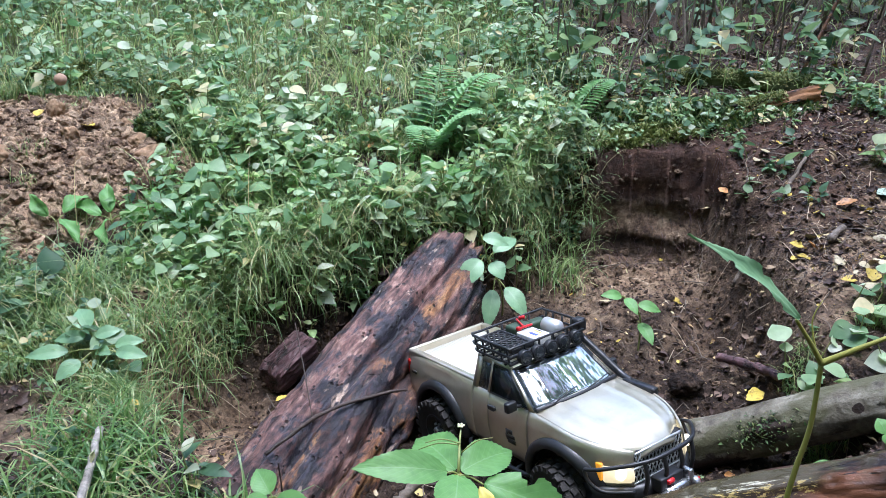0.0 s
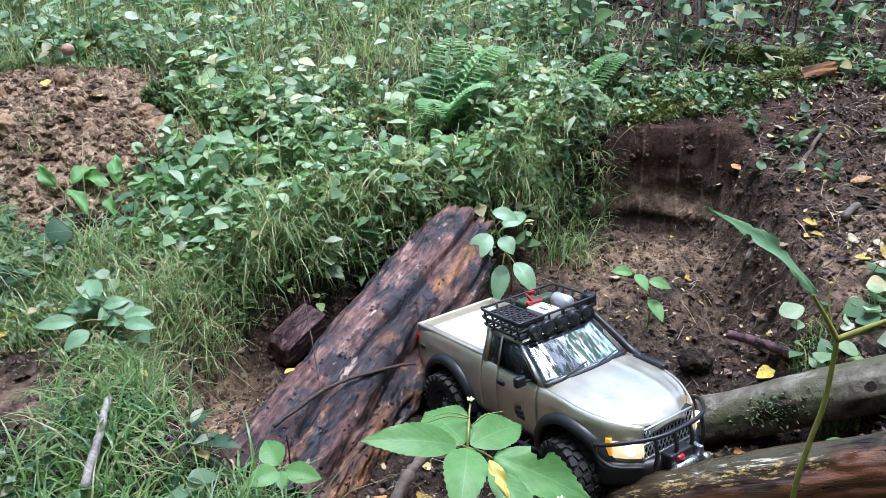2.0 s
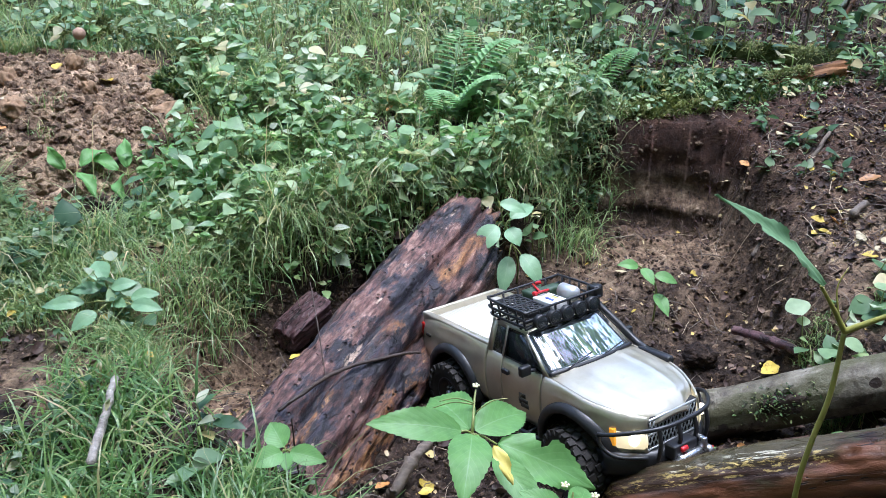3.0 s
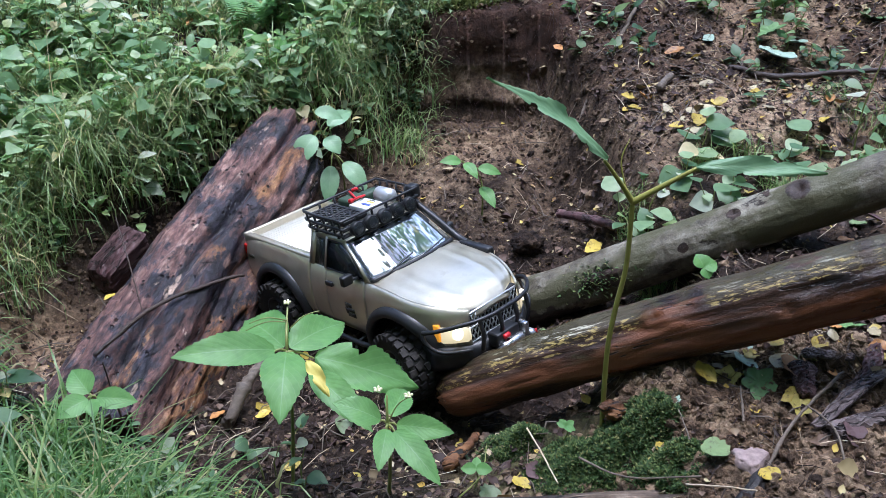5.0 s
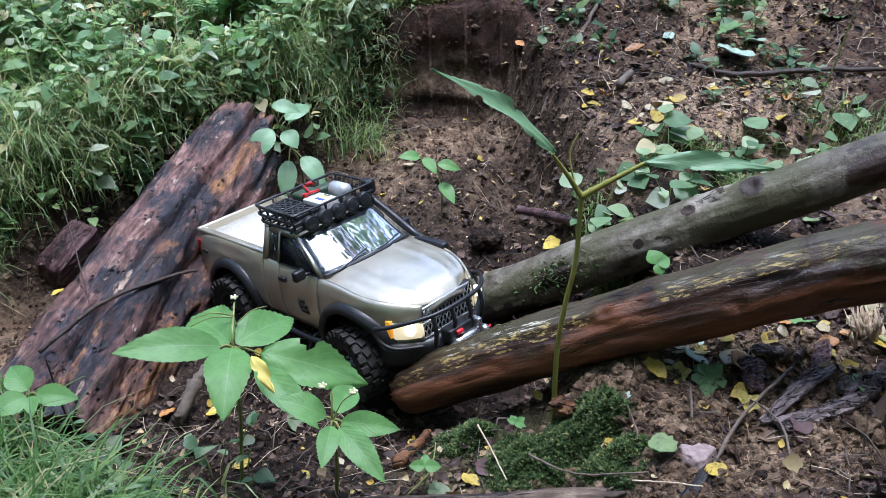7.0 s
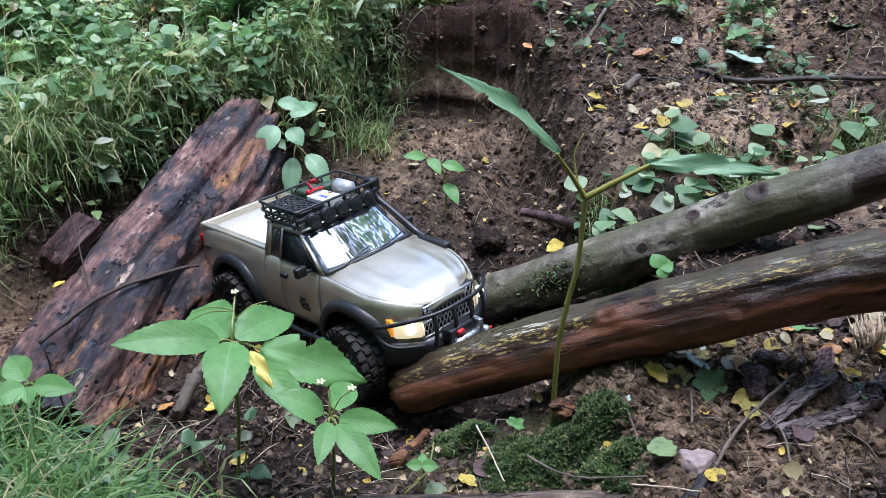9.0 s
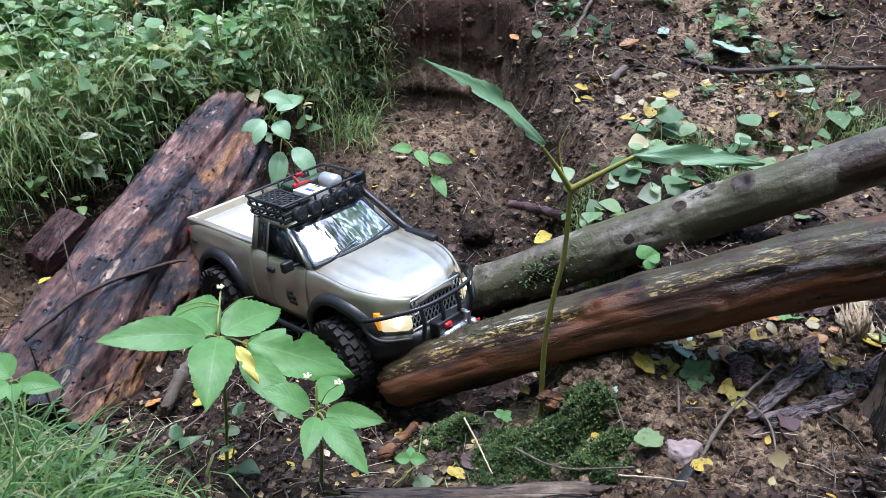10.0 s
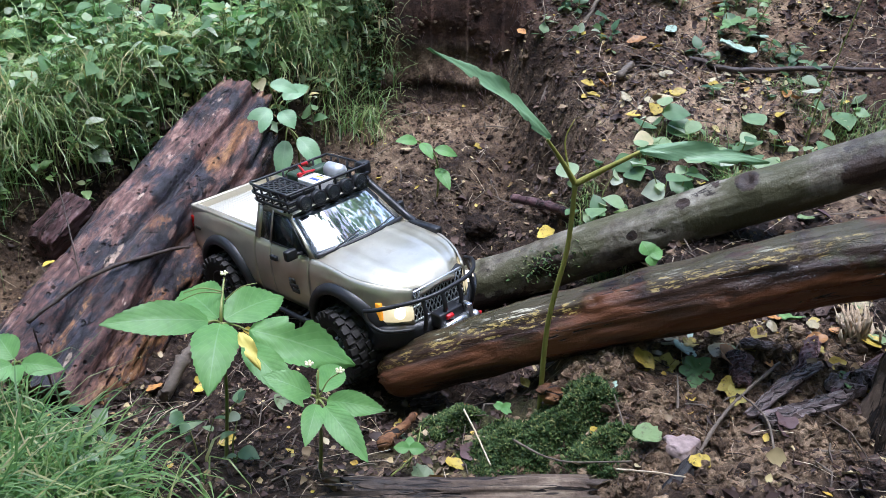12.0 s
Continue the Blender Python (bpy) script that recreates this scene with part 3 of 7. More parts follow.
# ---- logs ----
def log_shape(a, b, r0, r1, name, label, material, sides=40, rings=46, groove=None, knots=(), ends=None, seed=0, bend=0.0, rag=0.0, category="log", lumps=0.06, fibre=0.03, step=None, worn=None, blunt=0.0):
    """A felled trunk from a to b, its axis along its own x; the seam of its relief lies underneath."""
    a, b = Vector(a), Vector(b)
    length = (b - a).length
    rng = np.random.default_rng(seed)
    soup, f = Soup(), []
    T, W = np.meshgrid(np.linspace(0, 1, rings), -math.pi / 2 + 2 * math.pi * np.arange(sides) / sides, indexing="ij")
    r = r0 + (r1 - r0) * T
    s = 1 + 2 * lumps * fractal(T * length * 9, np.cos(W) * 1.3 + 3 * np.sin(W) + 7, 1.0, 3, seed + 3)
    s = s + fibre * fractal(T * length * 26, W * 9, 1.0, 4, seed + 13) - 1.6 * fibre * smooth(fractal(T * length * 7, W * 11, 1.0, 3, seed + 29), 0.18, 0.32)
    if groove:
        for gw, depth, wide in groove:
            d = W - gw - 0.12 * np.sin(5 * T + seed) - 0.10 * fractal(T * 14, T * 0 + gw, 1.0, 2, seed)
            d = np.arctan2(np.sin(d), np.cos(d))
            s = s * (1 - depth * np.exp(-(d / wide) ** 2))
    if worn:
        s = s * (1 - worn[2] * np.exp(-((W - worn[1]) / 0.45) ** 2) * np.exp(-((T - worn[0]) / 0.2) ** 2))
    s = s * (1 - blunt * np.exp(-T * length / 0.012))
    for kt, kw, kr, kh in knots:
        d = np.arctan2(np.sin(W - kw), np.cos(W - kw)) * r
        dd = np.hypot((T - kt) * length, d)
        s = s + kh / r * (np.exp(-(dd / kr) ** 2) - 1.5 * np.exp(-(dd / (0.45 * kr)) ** 2))
    X = T * length
    if step:
        lo = step[1] * (1 - smooth(W, step[0] - 0.12, step[0] + 0.12)) * smooth(W, -1.2, -0.4)
        X = lo + T * (length - lo)
    X[0] += rag * (rng.random(sides) - 0.5)
    X[-1] += rag * (rng.random(sides) - 0.5)
    v = [Vector(p) for p in np.stack([X, r * s * np.cos(W), r * s * np.sin(W) + bend * np.sin(math.pi * T)], -1).reshape(-1, 3)]
    for i in range(rings - 1):
        for k in range(sides):
            j = (k + 1) % sides
            f.append((i * sides + k, (i + 1) * sides + k, (i + 1) * sides + j, i * sides + j))
    soup.add(v, f)
    me = soup.mesh(name, material)
    ob = thing(name, me, label, category)
    xa = (b - a).normalized()
    ya = Vector((0, 0, 1)).cross(xa).normalized()
    m = Matrix((xa, ya, xa.cross(ya))).transposed().to_4x4()
    m.translation = a
    ob.matrix_world = m
    for end, base in ((0, 0), (1, (rings - 1) * sides)):
        es = Soup()
        ring = [Vector(v[base + k]) for k in range(sides)]
        c = sum(ring, Vector()) / sides
        ev, ef = [], []
        for q, depth in ((1.0, 0.0), (0.8, 0.006), (0.45, 0.002), (0.15, 0.005)):
            for p in ring:
                g = c + (p - c) * q
                g.x += (depth + 0.25 * rag * (rng.random() - 0.5)) * (1 if end == 0 else -1)
                ev.append(g)
        ev.append(c + Vector(((0.004 if end == 0 else -0.004), 0, 0)))
        for i in range(3):
            for k in range(sides):
                j = (k + 1) % sides
                q = (i * sides + k, i * sides + j, (i + 1) * sides + j, (i + 1) * sides + k)
                ef.append(q if end == 0 else q[::-1])
        for k in range(sides):
            q = (3 * sides + k, 3 * sides + (k + 1) % sides, 4 * sides)
            ef.append(q if end == 0 else q[::-1])
        es.add(ev, ef)
        part("cut_end", es, ends or WOOD_END, ob)
    return ob


def add_crest(m, colour, low, high, wide, stretch, thin, apart):
    """Lichen along the upper side of a log, broken into streaks."""
    nt = m.node_tree
    b = nt.nodes["Principled BSDF"]
    old = b.inputs["Base Color"].links[0].from_socket
    sep = nt.nodes.new("ShaderNodeSeparateXYZ")
    nt.links.new(nt.nodes.new("ShaderNodeTexCoord").outputs["Object"], sep.inputs[0])
    # follow the log's bow
    arc, sway = nt.nodes.new("ShaderNodeMath"), nt.nodes.new("ShaderNodeMath")
    arc.operation, sway.operation = "MULTIPLY", "SINE"
    arc.inputs[1].default_value = math.pi / 1.051
    nt.links.new(sep.outputs[0], arc.inputs[0])
    nt.links.new(arc.outputs[0], sway.inputs[0])
    lift = nt.nodes.new("ShaderNodeMath")
    lift.operation = "MULTIPLY_ADD"
    nt.links.new(sway.outputs[0], lift.inputs[0])
    lift.inputs[1].default_value = -0.033
    nt.links.new(sep.outputs[2], lift.inputs[2])
    top = level(nt, lift.outputs[0], low, high)
    near_y = nt.nodes.new("ShaderNodeMath")
    near_y.operation = "COMPARE"
    nt.links.new(sep.outputs[1], near_y.inputs[0])
    near_y.inputs[1].default_value, near_y.inputs[2].default_value = wide
    streak = level(nt, noise_tex(nt, 1.0, 5, 0.7, stretch=stretch), thin, thin + 0.06)
    both = nt.nodes.new("ShaderNodeMath")
    both.operation = "MULTIPLY"
    nt.links.new(top, both.inputs[0])
    nt.links.new(streak, both.inputs[1])
    field = nt.nodes.new("ShaderNodeMath")
    field.operation = "MULTIPLY"
    nt.links.new(both.outputs[0], field.inputs[0])
    nt.links.new(level(nt, noise_tex(nt, 7, 3, 0.6, stretch=(1, 0.3, 0.3)), apart, apart + 0.09), field.inputs[1])
    third = nt.nodes.new("ShaderNodeMath")
    third.operation = "MULTIPLY"
    nt.links.new(field.outputs[0], third.inputs[0])
    nt.links.new(near_y.outputs[0], third.inputs[1])
    nt.links.new(mix(nt, third.outputs[0], old, colour), b.inputs["Base Color"])


WOOD_END = wood_material("end_grain", [(0.25, (0.07, 0.035, 0.018)), (0.5, (0.19, 0.10, 0.05)), (0.75, (0.33, 0.20, 0.11))], (40, 40, 40))
CHARRED_END = wood_material("wet_black_end_grain", [(0.3, (0.010, 0.006, 0.005)), (0.55, (0.035, 0.021, 0.014)), (0.8, (0.09, 0.055, 0.034))], (40, 40, 40))
OLD_WOOD = trunk_material()
GREY_BARK = wood_material("grey_bark", [(0.34, (0.022, 0.017, 0.011)), (0.43, (0.080, 0.066, 0.045)), (0.51, (0.150, 0.130, 0.092)), (0.62, (0.30, 0.275, 0.215))], (46, 30, 30), 0.55, ((0.085, 0.080, 0.040), (6, 13, 13), 0.51), ((0.026, 0.018, 0.013), 30, 0.57), 0.8)
BROWN_WOOD = wood_material("wet_brown_trunk", [(0.36, (0.008, 0.004, 0.003)), (0.47, (0.032, 0.015, 0.009)), (0.62, (0.088, 0.046, 0.029))], (14, 90, 90), 0.40, ((0.150, 0.056, 0.024), (2.6, 12, 12), 0.545), ((0.05, 0.048, 0.022), 9, 0.60), 0.6, cracks=((3, 30, 30), 0.007))

add_crest(BROWN_WOOD, (0.060, 0.050, 0.024), 0.029, 0.043, (-0.004, 0.03), (22, 60, 60), 0.36, 0.42)
add_crest(BROWN_WOOD, (0.40, 0.30, 0.10), 0.016, 0.024, (-0.022, 0.007), (75, 260, 260), 0.52, 0.45)
add_crest(BROWN_WOOD, (0.50, 0.47, 0.36), 0.027, 0.033, (-0.012, 0.006), (26, 240, 240), 0.54, 0.50)


def add_dark_patch(m, at, size, colour):
    """A dark patch with a torn outline on a log's side."""
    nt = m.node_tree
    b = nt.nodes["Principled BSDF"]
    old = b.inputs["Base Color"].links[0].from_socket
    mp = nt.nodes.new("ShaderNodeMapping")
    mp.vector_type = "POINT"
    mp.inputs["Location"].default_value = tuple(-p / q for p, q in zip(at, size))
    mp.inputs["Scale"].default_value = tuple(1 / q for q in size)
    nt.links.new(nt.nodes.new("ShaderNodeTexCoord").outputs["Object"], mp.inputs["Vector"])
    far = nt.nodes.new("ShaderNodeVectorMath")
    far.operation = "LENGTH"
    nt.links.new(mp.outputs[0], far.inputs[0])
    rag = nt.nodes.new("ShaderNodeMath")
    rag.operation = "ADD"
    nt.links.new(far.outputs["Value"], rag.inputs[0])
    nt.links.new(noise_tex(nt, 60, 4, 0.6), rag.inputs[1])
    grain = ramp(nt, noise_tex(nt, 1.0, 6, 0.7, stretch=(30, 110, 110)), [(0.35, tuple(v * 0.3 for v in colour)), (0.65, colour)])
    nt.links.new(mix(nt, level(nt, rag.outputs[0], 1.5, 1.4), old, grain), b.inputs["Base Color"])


# peeled bark and dark knots
for place, wide in (((0.675, -0.033, 0.010), (0.045, 0.03, 0.024)), ((0.518, -0.016, 0.036), (0.020, 0.018, 0.018)), ((0.424, -0.018, 0.035), (0.013, 0.012, 0.011)), ((0.474, -0.004, 0.038), (0.010, 0.010, 0.010)), ((0.34, -0.03, 0.020), (0.012, 0.010, 0.009)), ((0.205, -0.034, 0.016), (0.036, 0.024, 0.018))):
    add_dark_patch(GREY_BARK, place, wide, (0.055, 0.032, 0.022))
# darker underside towards the grey log's lower end
add_dark_patch(GREY_BARK, (0.0, -0.012, -0.022), (0.17, 0.06, 0.040), (0.050, 0.034, 0.026))

log_shape((0.031, 1.622, 0.130), (-0.278, 1.045, -0.068), 0.098, 0.113, "fallen_log", "rotting black-stained trunk with an orange split lying into the hollow", OLD_WOOD, 120, 190, groove=((1.27, 0.24, 0.085), (1.28, 0.08, 0.30), (0.45, 0.07, 0.07), (1.7, 0.06, 0.06), (2.3, 0.06, 0.10)), seed=4, rag=0.025, lumps=0.06, fibre=0.055, step=(0.72, 0.055), worn=(0.50, 0.45, 0.34))
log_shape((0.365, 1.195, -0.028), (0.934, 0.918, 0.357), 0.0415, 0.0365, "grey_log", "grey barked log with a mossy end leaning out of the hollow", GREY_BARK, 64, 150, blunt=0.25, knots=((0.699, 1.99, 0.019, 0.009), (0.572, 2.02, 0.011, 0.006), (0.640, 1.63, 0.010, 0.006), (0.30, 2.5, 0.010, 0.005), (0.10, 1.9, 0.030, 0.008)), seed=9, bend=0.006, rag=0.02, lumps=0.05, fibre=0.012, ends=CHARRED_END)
log_shape((0.222, 0.931, 0.036), (1.06, 0.505, 0.507), 0.0397, 0.0464, "brown_log", "wet reddish brown log with yellow lichen along its top", BROWN_WOOD, 64, 180, seed=15, bend=0.033, rag=0.008, blunt=0.40, lumps=0.06, fibre=0.045, knots=((0.14, 1.9, 0.018, 0.006), (0.31, 2.2, 0.014, 0.006), (0.45, 2.9, 0.016, 0.005)), ends=CHARRED_END)


# ---- vegetation ----
R = np.random.default_rng(7)


def near_corner(x, y):
    return (1 - smooth(y, 0.90, 1.05)) * smooth(x, -0.80, -0.62)


def make_grass():
    s = Soup()
    x, y = pick(R, 31000, -1.5, 0.4, 0.55, 2.1, lambda a, b: turf_here(a, b) * (1 - 0.75 * near_corner(a, b)))
    grass_blades(s, x, y, R, 0.060, 0.0021, 1.5)
    x, y = pick(R, 20000, -1.4, 0.42, 0.55, 1.98, lambda a, b: turf_here(a, b) * (1 - 0.9 * near_corner(a, b)) * np.clip(0.2 + 2.2 * fractal(a, b, 7, 3, 92), 0, 1))
    grass_blades(s, x, y, R, 0.115, 0.0024, 1.6)
    # long blades that hang over the rim of the hollow
    x, y = pick(R, 4200, -0.60, 0.36, 1.05, 1.9, lambda a, b: smooth(inside(a, b), -0.09, -0.01) * (1 - smooth(inside(a, b), 0.02, 0.06)) * np.maximum(0.45 * (1 - smooth(a, -0.40, -0.30)), smooth(b, 1.42, 1.52)) * off_log(a, b))
    grass_blades(s, x, y, R, 0.145, 0.0022, 1.7)
    x, y = pick(R, 1000, 0.58, 0.86, 1.08, 1.27, lambda a, b: np.clip(0.3 + 2 * fractal(a, b, 9, 2, 95), 0, 1))
    grass_blades(s, x, y, R, 0.055, 0.0019, 1.3)
    x, y = pick(R, 700, 1.0, 1.35, 1.15, 1.42, lambda a, b: np.clip(0.2 + 2 * fractal(a, b, 9, 2, 96), 0, 1))
    grass_blades(s, x, y, R, 0.055, 0.0019, 1.3)
    x, y = pick(R, 420, 0.14, 0.31, 1.68, 1.86, lambda a, b: 1 + 0 * a)
    grass_blades(s, x, y, R, 0.16, 0.0021, 1.6)
    x, y = pick(R, 500, 0.28, 0.66, 1.87, 2.02, lambda a, b: np.clip(0.4 + 2 * fractal(a, b, 9, 2, 107), 0, 1))
    grass_blades(s, x, y, R, 0.055, 0.0019, 1.5)
    x, y = pick(R, 9000, -0.95, 0.32, 1.42, 2.02, turf_here)
    grass_blades(s, x, y, R, 0.085, 0.0025, 1.7)
    x, y = pick(R, 260, -0.8, 0.36, 1.45, 1.98, turf_here)
    grass_blades(s, x, y, R, 0.25, 0.0022, 1.2)
    # tufts in the spoil
    x, y = pick(R, 260, -1.3, -0.62, 1.5, 1.95, lambda a, b: smooth(fractal(a, b, 7, 3, 91), 0.30, 0.42))
    grass_blades(s, x, y, R, 0.055, 0.002, 1.2)
    x, y = pick(R, 9000, -2.6, 1.8, 1.95, 3.6, lambda a, b: np.clip(0.5 + fractal(a, b, 3, 3, 33), 0, 1) * (1 - 0.75 * smooth(a, 0.3, 0.8)))
    grass_blades(s, x, y, R, 0.11, 0.003, 1.2)
    thing("grass", s.mesh("grass", GRASS), "fresh green grass with dry blades on the banks", "grass", kind="stuff")


def make_near_grass():
    """Tangled long grass at the corner nearest to the eye."""
    s, rg = Soup(), np.random.default_rng(58)
    x, y = pick(rg, 3600, -0.70, 0.05, 0.52, 1.02, lambda a, b: turf_here(a, b) * near_corner(a, b))
    grass_blades(s, x, y, rg, 0.145, 0.0034, 1.55)
    x, y = pick(rg, 3000, -0.70, 0.05, 0.52, 1.02, lambda a, b: turf_here(a, b) * near_corner(a, b))
    grass_blades(s, x, y, rg, 0.085, 0.0030, 1.7)
    thing("grass", s.mesh("grass", NEARGRASS), "long fresh green grass bowed over in tangles", "grass", kind="stuff")


def make_dry_grass():
    """Yellowing blades that arch over the green turf and hang over the rim."""
    s = Soup()
    x, y = pick(R, 1300, -1.3, 0.34, 1.40, 2.3, lambda a, b: np.maximum(turf_here(a, b), 0.5 * smooth(b, 1.95, 2.1)) * np.clip(0.3 + 2 * fractal(a, b, 5, 3, 103), 0, 1))
    grass_blades(s, x, y, R, 0.14, 0.0021, 1.7)
    x, y = pick(R, 1100, -0.55, 0.36, 1.35, 1.92, lambda a, b: smooth(inside(a, b), -0.10, -0.02) * (1 - smooth(inside(a, b), 0.01, 0.05)) * off_log(a, b))
    grass_blades(s, x, y, R, 0.17, 0.0021, 1.8)
    x, y = pick(R, 260, -0.9, 0.0, 0.58, 1.3, turf_here)
    grass_blades(s, x, y, R, 0.15, 0.0022, 1.5)
    thing("grass", s.mesh("grass", DRYGRASS), "yellowing long grass hanging over the banks", "grass", kind="stuff")


make_grass()
make_near_grass()
make_dry_grass()


def herb_patch(n, x0, x1, y0, y1, keep, size, tall, name, label, material=None, leaves=(4, 9), flat=0.5, shape=None, tilt=(0.25, 0.35)):
    """Low leafy plants: thin stems with leaves set round them."""
    ls, ss = Soup(), Soup()
    x, y = pick(R, n, x0, x1, y0, y1, keep)
    z = height(x, y)
    tops = tall * R.uniform(0.35, 1.3, len(x))
    pos, head, pit, roll, sz = [], [], [], [], []
    for a, b, c, h in zip(x, y, z, tops):
        lean = R.normal(0, 0.22, 2)
        foot, tip = Vector((a, b, c - 0.01)), Vector((a + lean[0] * h, b + lean[1] * h, c + h))
        tube(ss, [foot, foot.lerp(tip, 0.5) + Vector((R.normal(0, 0.005), R.normal(0, 0.005), 0)), tip], [0.0016, 0.0013, 0.0008], 3, False)
        k = int(R.integers(*leaves))
        for i in range(k):
            t = 1 - 0.75 * (i / k) ** 1.2
            p = foot.lerp(tip, t)
            pos.append(tuple(p))
            head.append(R.uniform(0, 6.283))
            pit.append(R.normal(*tilt))
            roll.append(R.normal(0, flat))
            sz.append(size * min(1.5, math.exp(R.normal(-0.12, 0.34))))
    every = poses_of(np.array(pos), np.array(head), np.array(pit), np.array(roll), np.array(sz))
    for k, form in enumerate((shape,) if shape else ((0.66, 5, 0.2, 0.3), (0.46, 6, 0.3, 0.45, 1.1), (0.80, 6, 0.1, 0.2, 1.5))):
        lv, lf = leaf_shape(*form)
        ls.spread(lv, lf, every if shape else every[np.arange(len(every)) // 3 % 3 == k])
    ob = thing(name, ls.mesh(name, material or HERB), label, "plants", kind="stuff")
    part("stems", ss, STEM, ob)


herb_patch(1450, -2.4, 0.35, 1.98, 3.9, lambda a, b: (0.35 + 0.65 * smooth(b, 2.0, 2.4)) * np.clip(0.6 + 1.6 * fractal(a, b, 4, 3, 99), 0.04, 1) * (1 - 0.85 * blob(a, b, 0.16, 2.16, 0.26, 0.13)), 0.030, 0.14, "undergrowth", "dense low leafy undergrowth behind the grass bank", BANKHERB)
herb_patch(240, 0.2, 2.2, 2.12, 3.9, lambda a, b: np.clip(0.35 + fractal(a, b, 2.5, 3, 81), 0, 1), 0.046, 0.18, "undergrowth", "scattered leafy undergrowth over dark woodland soil")
herb_patch(560, -0.95, 0.32, 1.40, 2.06, lambda a, b: np.maximum(turf_here(a, b), (1 - smooth(inside(a, b), 0.04, 0.09)) * smooth(inside(a, b), -0.10, -0.04) * smooth(b, 1.44, 1.55) * (1 - smooth(a, 0.15, 0.24)) * off_log(a, b)) * np.clip(0.7 + 1.2 * fractal(a, b, 9, 3, 93), 0.1, 1), 0.029, 0.085, "ground_ivy", "small leafy herbs creeping through the bank grass", BANKHERB)
herb_patch(620, -1.2, 0.34, 1.42, 2.5, lambda a, b: np.maximum(turf_here(a, b), 0.6 * smooth(b, 1.95, 2.05)) * np.clip(0.5 + 2.5 * fractal(a, b, 8, 3, 101), 0, 1), 0.013, 0.05, "ground_ivy", "tiny-leaved creeping herbs matted among the grass", leaves=(8, 15))
herb_patch(260, -1.0, -0.08, 0.66, 1.42, lambda a, b: turf_here(a, b) * np.clip(0.3 + 2.5 * fractal(a, b, 8, 3, 102), 0, 1), 0.013, 0.05, "ground_ivy", "tiny-leaved creeping herbs in the near grass", leaves=(6, 12))
herb_patch(520, -0.85, 0.30, 1.38, 1.92, lambda a, b: np.maximum(turf_here(a, b), 0.8 * (1 - smooth(inside(a, b), 0.02, 0.07)) * smooth(inside(a, b), -0.16, -0.06) * (1 - smooth(a, 0.15, 0.24)) * off_log(a, b)), 0.019, 0.055, "ground_ivy", "small fresh green leaves filling the bank grass", FRESHHERB, leaves=(5, 10))
herb_patch(95, -1.1, -0.3, 0.70, 1.45, lambda a, b: turf_here(a, b) * np.clip(0.2 + 2 * fractal(a, b, 5, 3, 94), 0, 1), 0.030, 0.06, "ground_ivy", "small leafy herbs among the grass")
herb_patch(52, 0.58, 1.10, 1.12, 1.30, lambda a, b: 1 + 0 * a, 0.033, 0.045, "ground_ivy", "round leaved herbs on the ledge behind the logs", BANKHERB, leaves=(2, 4), flat=0.35, shape=(0.95, 9, 0.12, 0.2), tilt=(0.1, 0.28))
herb_patch(12, -0.22, 0.02, 0.78, 0.96, lambda a, b: 1 + 0 * a, 0.020, 0.05, "ground_ivy", "round leaved herbs at the grass edge", leaves=(2, 5), flat=0.4, shape=(0.85, 8, 0.25, 0.3), tilt=(0.15, 0.3))
herb_patch(45, 0.62, 1.3, 1.35, 1.9, lambda a, b: np.clip(fractal(a, b, 4, 3, 83) * 3, 0, 1), 0.024, 0.03, "ground_ivy", "scattered small herbs on the leafy bank", leaves=(2, 6))
herb_patch(170, 0.3, 1.5, 1.88, 2.25, lambda a, b: np.clip(0.2 + 1.5 * fractal(a, b, 4, 3, 82), 0, 1), 0.022, 0.05, "ground_ivy", "fine herbs along the top of the dug bank")

herb_patch(34, -0.72, 0.22, 1.46, 1.96, lambda a, b: turf_here(a, b), 0.048, 0.08, "ground_ivy", "larger pale heart-shaped leaves above the bank grass", BANKHERB, leaves=(2, 4), flat=0.35, shape=(0.85, 8, 0.2, 0.25), tilt=(0.1, 0.3))
herb_patch(14, -0.95, -0.42, 0.85, 1.40, lambda a, b: turf_here(a, b), 0.036, 0.06, "ground_ivy", "scattered pale heart-shaped leaves in the grass", leaves=(2, 4), flat=0.35, shape=(0.85, 8, 0.2, 0.25), tilt=(0.1, 0.3))

herb_patch(100, 0.30, 0.80, 1.86, 2.06, lambda a, b: np.clip(0.6 + 1.5 * fractal(a, b, 8, 3, 97), 0, 1) * (1 - smooth(inside(a, b), -0.03, 0.02)), 0.013, 0.035, "ground_ivy", "fine leafy fringe on the lip of the hollow", BANKHERB, leaves=(6, 12))
herb_patch(60, 0.75, 1.5, 1.6, 2.1, lambda a, b: np.clip(2.5 * fractal(a, b, 6, 3, 98), 0, 1), 0.026, 0.06, "ground_ivy", "small herb clusters among the fallen leaves", BANKHERB)


# ---- truck ----
PAINT, paint_nt, paint_b = nodes_of("champagne_paint", 0.30, 0.6, 0.72)
paint_b.inputs["Coat Weight"].default_value = 1.0
paint_b.inputs["Coat Roughness"].default_value = 0.12
dust = noise_tex(paint_nt, 35, 6, 0.65)
paint_nt.links.new(ramp(paint_nt, dust, [(0.3, (0.52, 0.465, 0.345)), (0.6, (0.60, 0.55, 0.43)), (0.85, (0.46, 0.40, 0.29))]), paint_b.inputs["Base Color"])
paint_nt.links.new(ramp(paint_nt, dust, [(0.35, (0.28,) * 3), (0.75, (0.46,) * 3)]), paint_b.inputs["Roughness"])
